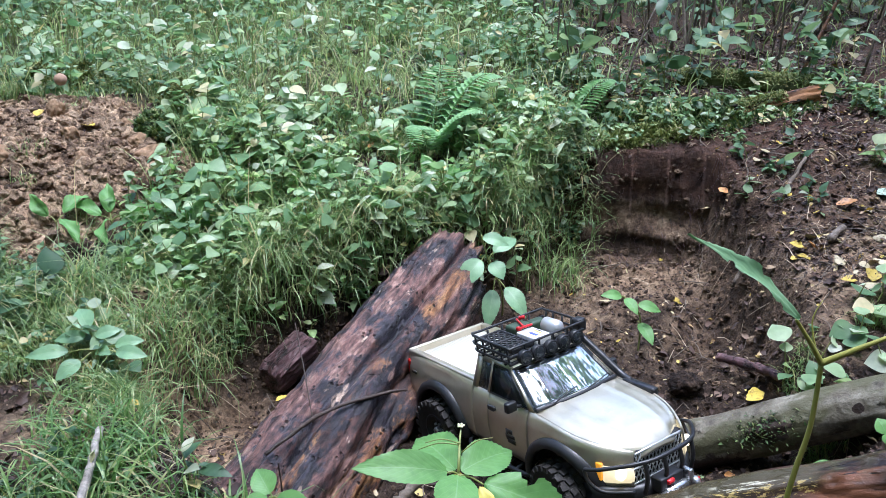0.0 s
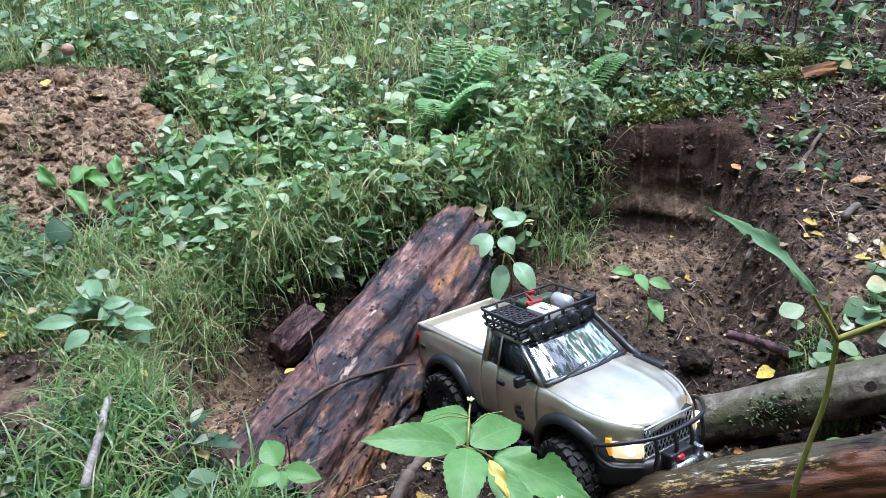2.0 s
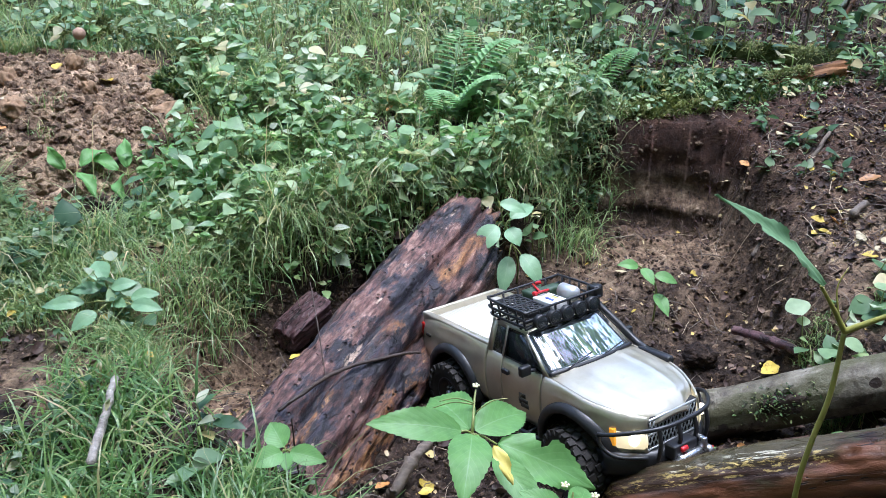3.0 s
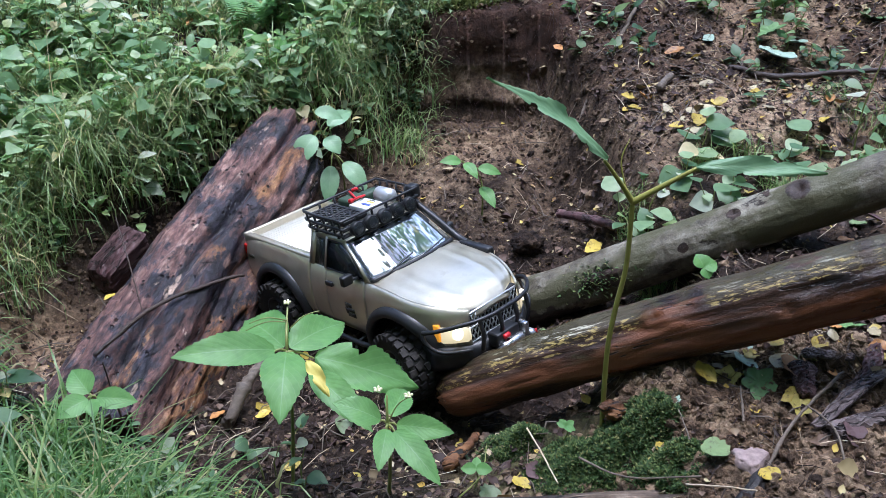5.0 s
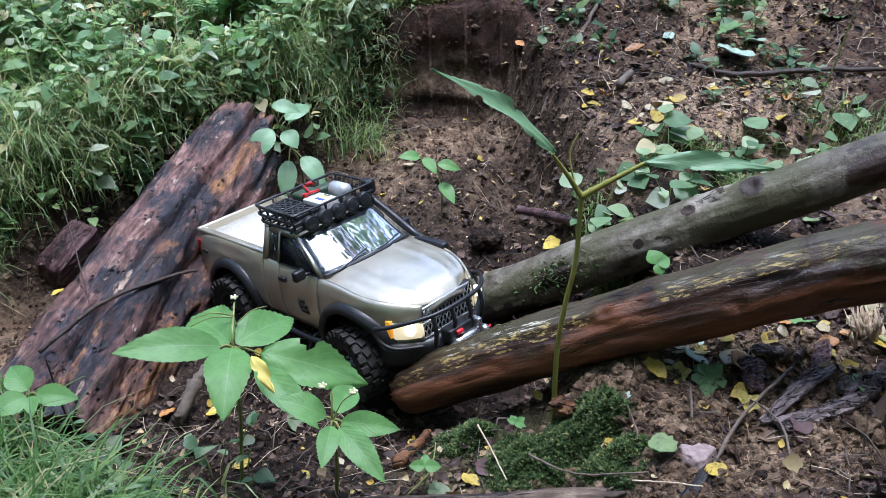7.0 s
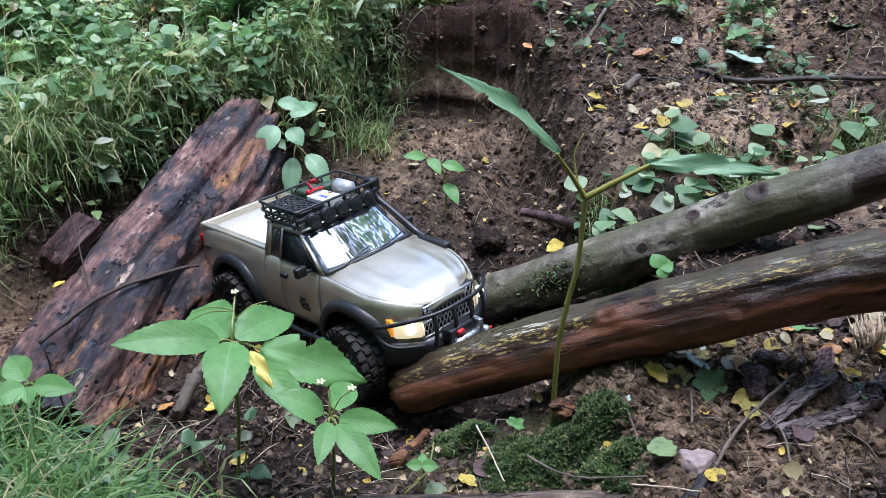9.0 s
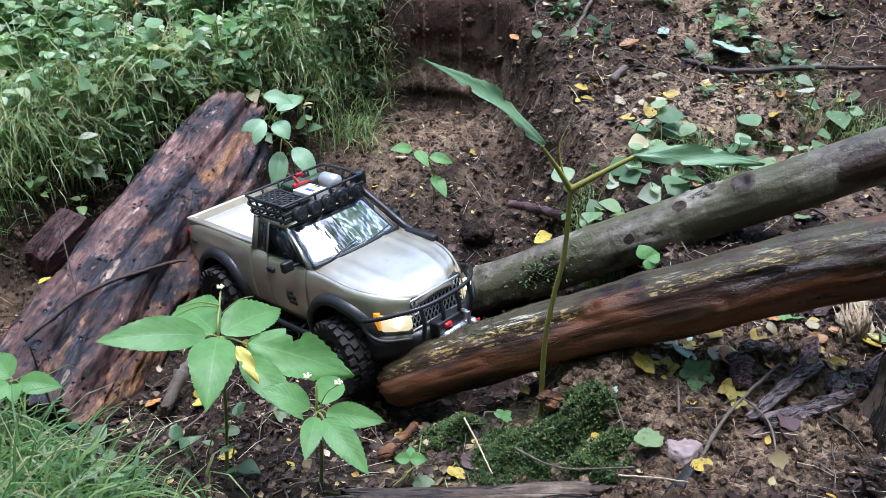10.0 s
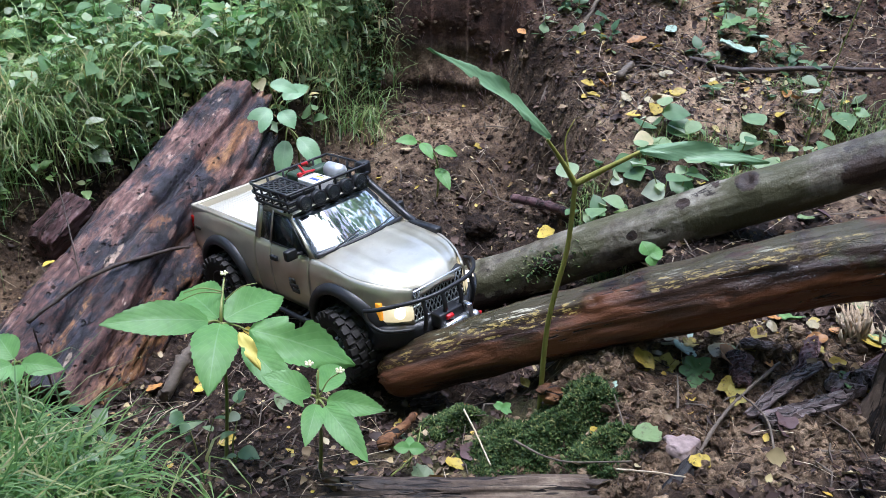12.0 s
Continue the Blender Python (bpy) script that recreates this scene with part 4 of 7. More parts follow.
BLACK = plain_material("black_plastic", (0.016, 0.016, 0.018), 0.42, 0, 0.5, 0.4, 80)
DARK = plain_material("dark_inside", (0.008, 0.008, 0.009), 0.7)
RUBBER = plain_material("muddy_rubber", (0.024, 0.021, 0.019), 0.75, 0, 0.35, 0.6, 50, 0.4)
STEEL = plain_material("brushed_steel", (0.55, 0.55, 0.56), 0.28, 0.9, 0.5, 0.2, 120)
SILVER = plain_material("silver_paint", (0.52, 0.53, 0.54), 0.35, 0.5, 0.5, 0.15)
WHITE = plain_material("white_plastic", (0.72, 0.72, 0.70), 0.45)
RED = plain_material("red_anodised", (0.55, 0.02, 0.025), 0.35, 0.2)
GREEN_BAG = plain_material("dark_green_plastic", (0.03, 0.055, 0.03), 0.55)
BED_LINER = plain_material("pale_ribbed_liner", (0.62, 0.60, 0.53), 0.4, 0, 0.5, 0.15)
BLUE = plain_material("blue_print", (0.05, 0.09, 0.35), 0.5)
YELLOW = plain_material("yellow_print", (0.65, 0.5, 0.06), 0.5)
AMBER = plain_material("amber_lens", (0.85, 0.30, 0.02), 0.2)
AMBER.node_tree.nodes["Principled BSDF"].inputs["Emission Color"].default_value = (1.0, 0.42, 0.03, 1)
AMBER.node_tree.nodes["Principled BSDF"].inputs["Emission Strength"].default_value = 0.10
REDLENS = plain_material("red_lens", (0.5, 0.015, 0.01), 0.2)
DECAL = plain_material("dark_decal", (0.03, 0.026, 0.02), 0.5)
GLASS, glass_nt, glass_b = nodes_of("window_glass", 0.02, 0.6)
glass_b.inputs["Base Color"].default_value = (0.16, 0.19, 0.22, 1)
glass_b.inputs["Transmission Weight"].default_value = 0.85
glass_b.inputs["IOR"].default_value = 1.5
LAMP, lamp_nt, lamp_b = nodes_of("lit_headlight", 0.15, 0.6)
lamp_b.inputs["Base Color"].default_value = (0.5, 0.48, 0.4, 1)
lamp_b.inputs["Emission Color"].default_value = (1.0, 0.80, 0.42, 1)
lamp_b.inputs["Emission Strength"].default_value = 0.16

BULB, bulb_nt, bulb_b = nodes_of("lit_bulb", 0.2, 0.5)
bulb_b.inputs["Emission Color"].default_value = (1.0, 0.82, 0.45, 1)
bulb_b.inputs["Emission Strength"].default_value = 0.5


def slab(soup, outer, inner):
    """A closed sheet between two grids of points of the same size."""
    n, m = len(outer), len(outer[0])
    v = [p for row in outer for p in row] + [p for row in inner for p in row]
    o, f = n * m, []
    for i in range(n - 1):
        for j in range(m - 1):
            a, b, c, d = i * m + j, i * m + j + 1, (i + 1) * m + j + 1, (i + 1) * m + j
            f += [(a, b, c, d), (o + d, o + c, o + b, o + a)]
    edge = [(0, j) for j in range(m)] + [(i, m - 1) for i in range(1, n)] + [(n - 1, j) for j in range(m - 2, -1, -1)] + [(i, 0) for i in range(n - 2, 0, -1)]
    ids = [i * m + j for i, j in edge]
    for a, b in zip(ids, ids[1:] + ids[:1]):
        f.append((b, a, o + a, o + b))
    soup.add(v, f)


def block(soup, x0, x1, y0, y1, z0, z1, soft=0.0015, at=None):
    """A box with chamfered edges."""
    bm = bmesh.new()
    bmesh.ops.create_cube(bm, size=1)
    for q in bm.verts:
        q.co = Vector(((x0 + x1) / 2 + q.co.x * (x1 - x0), (y0 + y1) / 2 + q.co.y * (y1 - y0), (z0 + z1) / 2 + q.co.z * (z1 - z0)))
    if soft:
        bmesh.ops.bevel(bm, geom=bm.edges[:], offset=min(soft, 0.45 * min(x1 - x0, y1 - y0, z1 - z0)), segments=2, affect="EDGES", profile=0.7)
    if at is not None:
        bmesh.ops.transform(bm, matrix=at, verts=bm.verts)
    bm.verts.index_update()
    soup.add([q.co.copy() for q in bm.verts], [[q.index for q in face.verts] for face in bm.faces])
    bm.free()


def rod(soup, a, b, r, sides=16):
    """A straight round bar with softened ends."""
    a, b = Vector(a), Vector(b)
    d = (b - a).normalized() * min(r * 0.25, (b - a).length * 0.2)
    tube(soup, [a, a + d, b - d, b], [r * 0.8, r, r, r * 0.8], sides)


TYRE_R = 0.058
REAR, FRONT = -0.165, 0.146


def low_line(x):
    z = 0.008
    for c in (REAR, FRONT):
        if abs(x - c) < 0.0715:
            z = max(z, math.sqrt(0.0715 ** 2 - (x - c) ** 2))
    if x > 0.236:
        z = max(z, 0.028)
    if x < -0.235:
        z = max(z, 0.022)
    return z


def top_line(x):
    if x < -0.0655:
        return 0.111
    if x < 0.0755:
        return 0.104
    return 0.102 - 0.017 * ((x - 0.0755) / 0.175) ** 1.6


def half_width(x, z):
    w = 0.0985 - 0.0085 * ((z - 0.05) / 0.055) ** 2
    if x > 0.15:
        w -= 0.042 * ((x - 0.15) / 0.10) ** 2
    if x < -0.21:
        w -= 0.006 * ((-0.21 - x) / 0.06) ** 2
    return w


def side_panel(soup, x0, x1, side, rows=9, thick=0.004):
    xs = sorted(set([x0 + (x1 - x0) * k / 36 for k in range(37)]))
    outer, inner = [], []
    for x in xs:
        lo, hi = low_line(x), top_line(x)
        o, n = [], []
        for k in range(rows):
            z = lo + (hi - lo) * k / (rows - 1)
            crease = 0.0012 * math.exp(-((z - 0.083) / 0.004) ** 2)
            y = half_width(x, z) + crease - (0.002 if k in (0, rows - 1) else 0)
            o.append(Vector((x, side * y, z)))
            n.append(Vector((x, side * (y - thick), z)))
        outer.append(o)
        inner.append(n)
    if side < 0:
        slab(soup, outer, inner)
    else:
        slab(soup, inner, outer)


def make_wheel_meshes():
    ty, rim, hub = Soup(), Soup(), Soup()
    prof = [(0.030, -0.019), (0.040, -0.0225), (0.049, -0.0235), (0.0535, -0.020), (0.0545, -0.010), (0.0545, 0.010), (0.0535, 0.020), (0.049, 0.0235), (0.040, 0.0225), (0.030, 0.019)]
    n, v, f = 48, [], []
    for i in range(n):
        w = 2 * math.pi * i / n
        for r, y in prof:
            v.append((r * math.sin(w), y, r * math.cos(w)))
    m = len(prof)
    for i in range(n):
        for k in range(m):
            f.append((i * m + k, i * m + (k + 1) % m, ((i + 1) % n) * m + (k + 1) % m, ((i + 1) % n) * m + k))
    ty.add(v, f)
    for i in range(22):
        turn = pose(0, 0, 0, 0, 360 * i / 22, 0)
        half = pose(0, 0, 0, 0, 360 * (i + 0.5) / 22, 0)
        block(ty, -0.0052, 0.0052, 0.002, 0.0125, 0.052, TYRE_R, 0.001, turn @ pose(0, 0, 0, 0, 0, 14))
        block(ty, -0.0052, 0.0052, -0.0125, -0.002, 0.052, TYRE_R, 0.001, half @ pose(0, 0, 0, 0, 0, 14))
        block(ty, -0.0048, 0.0048, 0.0135, 0.0245, 0.047, TYRE_R - 0.0012, 0.001, half)
        block(ty, -0.0048, 0.0048, -0.0245, -0.0135, 0.047, TYRE_R - 0.0012, 0.001, turn)
    prof = [(0.031, -0.020), (0.0315, -0.017), (0.028, -0.013), (0.027, 0.013), (0.0315, 0.017), (0.031, 0.020), (0.027, 0.019), (0.026, 0.010), (0.012, 0.012), (0.0, 0.013)]
    v, f = [], []
    for i in range(n):
        w = 2 * math.pi * i / n
        for k, (r, y) in enumerate(prof):
            cut = 0.006 if k == 8 and i % 8 < 4 else 0.0
            v.append((r * math.sin(w), y - cut, r * math.cos(w)))
    m = len(prof)
    for i in range(n):
        for k in range(m - 1):
            f.append((i * m + k, i * m + k + 1, ((i + 1) % n) * m + k + 1, ((i + 1) % n) * m + k))
    rim.add(v, f)
    rod(hub, (0, 0.010, 0), (0, 0.021, 0), 0.0065)
    for i in range(6):
        w = math.pi * i / 3
        rod(hub, (0.012 * math.sin(w), 0.010, 0.012 * math.cos(w)), (0.012 * math.sin(w), 0.0155, 0.012 * math.cos(w)), 0.0022, 6)
    return ty.mesh("tyre", RUBBER, False), rim.mesh("wheel", BLACK), hub.mesh("hub", STEEL)


def make_truck(at):
    car = thing("toy_truck", None, "champagne beige radio-controlled pickup truck with roof rack beside a log", "toy truck")
    car.matrix_world = at
    body = Soup()
    for s in (-1, 1):
        q = Soup()
        side_panel(q, -0.268, -0.0665, s)
        block(q, -0.266, -0.0665, min(s * 0.076, s * 0.0875), max(s * 0.076, s * 0.0875), 0.098, 0.1125, 0.003)
        part("bed_side", q, PAINT, car)
        q = Soup()
        side_panel(q, 0.0765, 0.2515, s)
        part("fender", q, PAINT, car)
    # hood
    outer, inner = [], []
    for i in range(22):
        x = 0.082 + 0.171 * i / 21
        o, n = [], []
        w = half_width(x, top_line(min(x, 0.25))) - 0.0025
        for j in range(33):
            u = -1 + 2 * j / 32
            nose = 0.016 * max(0, (i - 17) / 4) ** 2
            z = top_line(min(x, 0.25)) + 0.0075 * (1 - u * u) - nose - 0.0012
            z += 0.0016 * math.exp(-((abs(u) - 0.52) / 0.06) ** 2) * min(1, (21 - i) / 6) - 0.0012 * math.exp(-((abs(u) - 0.88) / 0.035) ** 2)
            xx = x - 0.018 * max(0, abs(u) - 0.55) * (i / 21) ** 3
            o.append(Vector((xx, -u * w, z)))
            n.append(Vector((xx, -u * w, z - 0.004)))
        outer.append(o)
        inner.append(n)
    hood = Soup()
    slab(hood, outer, inner)
    # bed rails, tailgate, cab back
    block(body, -0.0835, -0.0665, -0.078, 0.078, 0.094, 0.1125, 0.003)
    block(body, -0.0655, -0.0615, -0.085, 0.085, 0.03, 0.108, 0.001)
    gate = Soup()
    block(gate, -0.2735, -0.2655, -0.086, 0.086, 0.022, 0.112, 0.003)
    # roof with rolled edges
    outer, inner = [], []
    for i in range(14):
        x = -0.066 + 0.092 * i / 13
        o, n = [], []
        e = max(0, abs(i - 6.5) - 4.5) / 2
        for j in range(17):
            u = -1 + 2 * j / 16
            z = 0.1555 - 0.003 * u * u - 0.007 * max(0, (abs(u) - 0.8) / 0.2) ** 2 - 0.003 * e * e
            o.append(Vector((x, -u * 0.0755, z)))
            n.append(Vector((x, -u * 0.0735, z - 0.0035)))
        outer.append(o)
        inner.append(n)
    slab(body, outer, inner)
    for s in (-1, 1):
        # windscreen pillar, door pillars and the panel behind the cab window
        slab_pts = [[Vector((0.0225, s * 0.0745, 0.151)), Vector((0.016, s * 0.0755, 0.1495))], [Vector((0.055, s * 0.081, 0.127)), Vector((0.047, s * 0.082, 0.1255))], [Vector((0.088, s * 0.0885, 0.1025)), Vector((0.075, s * 0.090, 0.1025))]]
        ins = [[p + Vector((-0.001, -s * 0.005, -0.002)) for p in row] for row in slab_pts]
        slab(body, slab_pts, ins)
        for xa, xb, xc, xd in ((-0.0665, -0.0535, -0.063, -0.051), (-0.0262, -0.0188, -0.0255, -0.0195)):
            p = [[Vector((xa, s * 0.0905, 0.103)), Vector((xb, s * 0.0905, 0.103))], [Vector((xc, s * 0.0755, 0.152)), Vector((xd, s * 0.0755, 0.152))]]
            slab(body, p, [[q + Vector((0, -s * 0.004, 0)) for q in row] for row in p])
        p = [[Vector((-0.064, s * 0.0765, 0.1475)), Vector((0.022, s * 0.0765, 0.1475))], [Vector((-0.064, s * 0.0745, 0.1545)), Vector((0.022, s * 0.0745, 0.1545))]]
        slab(body, p, [[q + Vector((0, -s * 0.004, 0)) for q in row] for row in p])
    # the back of the cab, round its window
    block(body, -0.0655, -0.0615, -0.074, 0.074, 0.140, 0.155, 0.001)
    for s in (-1, 1):
        block(body, -0.0655, -0.0615, min(s * 0.055, s * 0.076), max(s * 0.055, s * 0.076), 0.105, 0.145, 0.001)
    body_ob = part("body", body, PAINT, car)
    part("hood", hood, PAINT, car)
    part("tailgate", gate, PAINT, car)
    for s in (-1, 1):
        d = Soup()
        side_panel(d, -0.0640, -0.0240, s)
        part("rear_door", d, PAINT, car)
        d = Soup()
        side_panel(d, -0.0215, 0.0740, s)
        door = part("door", d, PAINT, car)
        h = Soup()
        block(h, -0.016, 0.0, min(s * 0.096, s * 0.1015), max(s * 0.096, s * 0.1015), 0.080, 0.0875, 0.0015)
        part("door_handle", h, BLACK, door, "black door handle")
        e = Soup()
        for k, (dx, dz, wx, wz) in enumerate(((0, 0, 0.022, 0.006), (-0.002, 0.008, 0.016, 0.007), (0.003, -0.008, 0.019, 0.007), (-0.007, 0.002, 0.005, 0.018))):
            y = s * (half_width(0.03, 0.05 + dz) + 0.0008)
            block(e, 0.034 + dx - wx / 2, 0.034 + dx + wx / 2, min(y, y - s * 0.0015), max(y, y - s * 0.0015), 0.048 + dz - wz / 2, 0.048 + dz + wz / 2, 0.0)
        part("emblem", e, DECAL, door, "dark plain emblem patch")
        b = Soup()
        y = s * (half_width(-0.235, 0.075) + 0.0002)
        for k in range(2):
            block(b, -0.253 + 0.02 * k, -0.236 + 0.02 * k, min(y, y - s * 0.002), max(y, y - s * 0.002), 0.0735, 0.079, 0.0)
        part("badge", b, DECAL, body_ob, "dark badge bars")
        # windows
        w = Soup()
        p = [[Vector((-0.0195, s * 0.0885, 0.104)), Vector((0.076, s * 0.0885, 0.104))], [Vector((-0.0195, s * 0.0745, 0.150)), Vector((0.018, s * 0.0745, 0.150))]]
        slab(w, p, [[q + Vector((0, -s * 0.0015, 0)) for q in row] for row in p])
        part("window", w, GLASS, door, "smoked side window")
        w = Soup()
        p = [[Vector((-0.053, s * 0.0885, 0.104)), Vector((-0.0265, s * 0.0885, 0.104))], [Vector((-0.0505, s * 0.0745, 0.150)), Vector((-0.0265, s * 0.0745, 0.150))]]
        slab(w, p, [[q + Vector((0, -s * 0.0015, 0)) for q in row] for row in p])
        part("window", w, GLASS, body_ob, "smoked side window")
        g = Soup()
        tube(g, [(-0.0195, s * 0.0895, 0.1045), (-0.0195, s * 0.076, 0.1485), (0.017, s * 0.076, 0.1485), (0.0735, s * 0.0895, 0.1045), (-0.0195, s * 0.0895, 0.1045)], 0.0013, 6)
        part("window_seal", g, BLACK, door, "black rubber seal")
        # flares, steps, mirrors
        for c in (REAR, FRONT):
            fl, outer, inner = Soup(), [], []
            for k in range(25):
                a = math.radians(-6 + 192 * k / 24)
                row, back = [], []
                for r, push in ((0.0655, 0.004), (0.068, 0.0095), (0.076, 0.0085), (0.0815, 0.0015)):
                    x, z = c + r * math.cos(a), max(0.002, r * math.sin(a))
                    y = half_width(x, max(0.01, z)) + push
                    row.append(Vector((x, s * y, z)))
                    back.append(Vector((x, s * (y - 0.006), z)))
                outer.append(row)
                inner.append(back)
            slab(fl, outer, inner) if s > 0 else slab(fl, inner, outer)
            part("fender_flare", fl, BLACK, body_ob, "matt black wheel arch flare")
        st = Soup()
        tube(st, curve_points([(-0.085, s * 0.080, 0.002), (-0.075, s * 0.101, -0.003), (0.0, s * 0.103, -0.004), (0.070, s * 0.101, -0.003), (0.082, s * 0.080, 0.002)]), 0.0042, 8)
        for x in (-0.05, 0.045):
            rod(st, (x, s * 0.06, 0.004), (x, s * 0.100, -0.003), 0.003, 8)
        part("side_step", st, BLACK, car, "black tubular side step")
        mi = Soup()
        block(mi, 0.050, 0.060, min(s * 0.098, s * 0.117), max(s * 0.098, s * 0.117), 0.101, 0.117, 0.003)
        rod(mi, (0.057, s * 0.088, 0.105), (0.056, s * 0.101, 0.107), 0.0028, 8)
        part("mirror", mi, BLACK, car, "black door mirror")
        # lamps
        hl, outer, inner = Soup(), [], []
        for k in range(9):
            t = k / 8
            x, y = 0.2535 - 0.034 * t ** 1.6, 0.053 + 0.037 * t
            y = min(y, half_width(x, 0.05) + 0.0015)
            outer.append([Vector((x - 0.003, s * y, 0.036)), Vector((x + 0.0008, s * y, 0.046)), Vector((x, s * y, 0.057)), Vector((x - 0.006, s * y * 0.985, 0.070))])
            inner.append([p + Vector((-0.012, -s * 0.003, 0)) for p in outer[-1]])
        slab(hl, outer, inner) if s > 0 else slab(hl, inner, outer)
        hp = part("headlight", hl, LAMP, car, "lit warm white headlight")
        bu = Soup()
        rod(bu, (0.238, s * 0.068, 0.053), (0.2505 - 0.0035, s * 0.068, 0.053), 0.0085, 16)
        part("bulb", bu, BULB, hp, "bright warm bulb")
        am = Soup()
        block(am, 0.209, 0.2185, min(s * (half_width(0.213, 0.05) - 0.004), s * (half_width(0.213, 0.05) + 0.002)), max(s * (half_width(0.213, 0.05) - 0.004), s * (half_width(0.213, 0.05) + 0.002)), 0.040, 0.066, 0.0015)
        part("turn_signal", am, AMBER, hp, "amber side lens")
        tl = Soup()
        block(tl, -0.2745, -0.264, min(s * 0.081, s * 0.0905), max(s * 0.081, s * 0.0905), 0.066, 0.092, 0.002)
        part("tail_light", tl, REDLENS, car, "red tail light")
    # glass front and back, cowl, wipers
    ws, outer, inner = Soup(), [], []
    for i in range(9):
        t = i / 8
        o = []
        for j in range(13):
            u = -1 + 2 * j / 12
            w = 0.0865 - 0.0135 * t
            o.append(Vector((0.086 - 0.063 * t + 0.011 * (1 - u * u) * (1 - 0.3 * t), -u * w, 0.1030 + 0.0485 * t)))
        outer.append(o)
        inner.append([p + Vector((-0.0012, 0, -0.0012)) for p in o])
    slab(ws, outer, inner)
    part("windscreen", ws, GLASS, car, "clear windscreen mirroring the trees")
    cw = Soup()
    tube(cw, curve_points([(0.087, -0.084, 0.1045), (0.0985, 0, 0.1075), (0.087, 0.084, 0.1045)], 10), 0.0034, 8)
    tube(cw, [(0.095, -0.055, 0.108), (0.090, -0.02, 0.114), (0.0885, 0.0, 0.117)], 0.0011, 6)
    tube(cw, [(0.097, 0.01, 0.109), (0.091, 0.05, 0.1135), (0.088, 0.066, 0.115)], 0.0011, 6)
    tube(cw, [(0.0255, -0.0725, 0.1505), (0.0285, 0, 0.1545), (0.0255, 0.0725, 0.1505)], 0.0022, 6)
    part("cowl", cw, BLACK, car, "black wiper cowl and wipers")
    bw = Soup()
    block(bw, -0.0645, -0.0625, -0.056, 0.056, 0.106, 0.141, 0.0)
    part("rear_window", bw, GLASS, car)
    # cabin and chassis
    inn = Soup()
    block(inn, -0.262, -0.066, -0.066, 0.066, 0.020, 0.094, 0.004)
    block(inn, -0.060, 0.078, -0.082, 0.082, 0.015, 0.060, 0.004)
    block(inn, 0.078, 0.236, -0.050, 0.050, 0.012, 0.074, 0.004)
    block(inn, 0.062, 0.086, -0.078, 0.078, 0.060, 0.100, 0.006)
    block(inn, -0.22, 0.25, -0.028, 0.028, -0.014, 0.022, 0.003)
    part("cabin", inn, DARK, car, "black cabin tub and frame rails")
    for y in (-0.04, 0.04):
        se = Soup()
        block(se, -0.022, 0.022, y - 0.022, y + 0.022, 0.060, 0.080, 0.006)
        block(se, -0.032, -0.016, y - 0.021, y + 0.021, 0.066, 0.122, 0.006)
        block(se, -0.032, -0.020, y - 0.010, y + 0.010, 0.122, 0.138, 0.005)
        part("seat", se, RED if y > 0 else BLACK, car)
    sw = Soup()
    tube(sw, [(0.050 + 0.006 * math.cos(a), 0.04 + 0.016 * math.sin(a), 0.096 + 0.014 * math.cos(a)) for a in [2 * math.pi * k / 20 for k in range(21)]], 0.0018, 6, False)
    part("steering_wheel", sw, BLACK, car)
    # load bed
    bed, outer, inner = Soup(), [], []
    for i in range(2):
        x = -0.264 + 0.181 * i
        o = [Vector((x, -0.0765 + 0.153 * j / 180, 0.099 + 0.0011 * (1 if (j // 3) % 2 else -1))) for j in range(181)]
        outer.append(o[::-1])
        inner.append([p + Vector((0, 0, -0.005)) for p in o[::-1]])
    slab(bed, outer, inner)
    part("load_bed", bed, BED_LINER, car, "pale ribbed load bed liner")
    # grille
    gr = Soup()
    block(gr, 0.236, 0.2475, -0.0535, 0.0535, 0.030, 0.079, 0.002)
    grille = part("grille", gr, DARK, car, "dark grille with a grey honeycomb mesh")
    mesh_bars = Soup()
    for k in range(-4, 17):
        for lean in (-1, 1):
            y0 = -0.052 + 0.0075 * k
            pts = [(0.2492, y0 + lean * (q - 0.5) * 0.020, 0.034 + 0.042 * q) for q in (0, 0.25, 0.5, 0.75, 1)]
            pts = [p for p in pts if abs(p[1]) < 0.0515]
            if len(pts) > 1:
                tube(mesh_bars, pts, 0.0009, 5)
    for z in (0.033, 0.0555, 0.0775):
        rod(mesh_bars, (0.2488, -0.053, z), (0.2488, 0.053, z), 0.0017, 8)
    part("grille_mesh", mesh_bars, SILVER, grille)
    # bumpers, bull bar, winch
    bp, outer, inner = Soup(), [], []
    for j in range(17):
        u = -1 + 2 * j / 16
        y, x = 0.094 * u, 0.2655 - 0.050 * abs(u) ** 3
        outer.append([Vector((x - 0.008, y, -0.006)), Vector((x, y, 0.004)), Vector((x + 0.001, y, 0.022)), Vector((x - 0.005, y, 0.031))])
        inner.append([p + Vector((-0.020, 0, 0)) for p in outer[-1]])
    slab(bp, outer, inner)
    bumper = part("front_bumper", bp, BLACK, car, "black off-road bumper")
    rb = Soup()
    block(rb, -0.288, -0.272, -0.088, 0.088, 0.008, 0.027, 0.004)
    part("rear_bumper", rb, BLACK, car, "black rear bumper")
    bb = Soup()
    tube(bb, curve_points([(0.205, -0.101, 0.060), (0.228, -0.094, 0.066), (0.262, -0.060, 0.073), (0.274, -0.030, 0.075), (0.276, 0, 0.0755), (0.274, 0.030, 0.075), (0.262, 0.060, 0.073), (0.228, 0.094, 0.066), (0.205, 0.101, 0.060)], 5), 0.0032, 8)
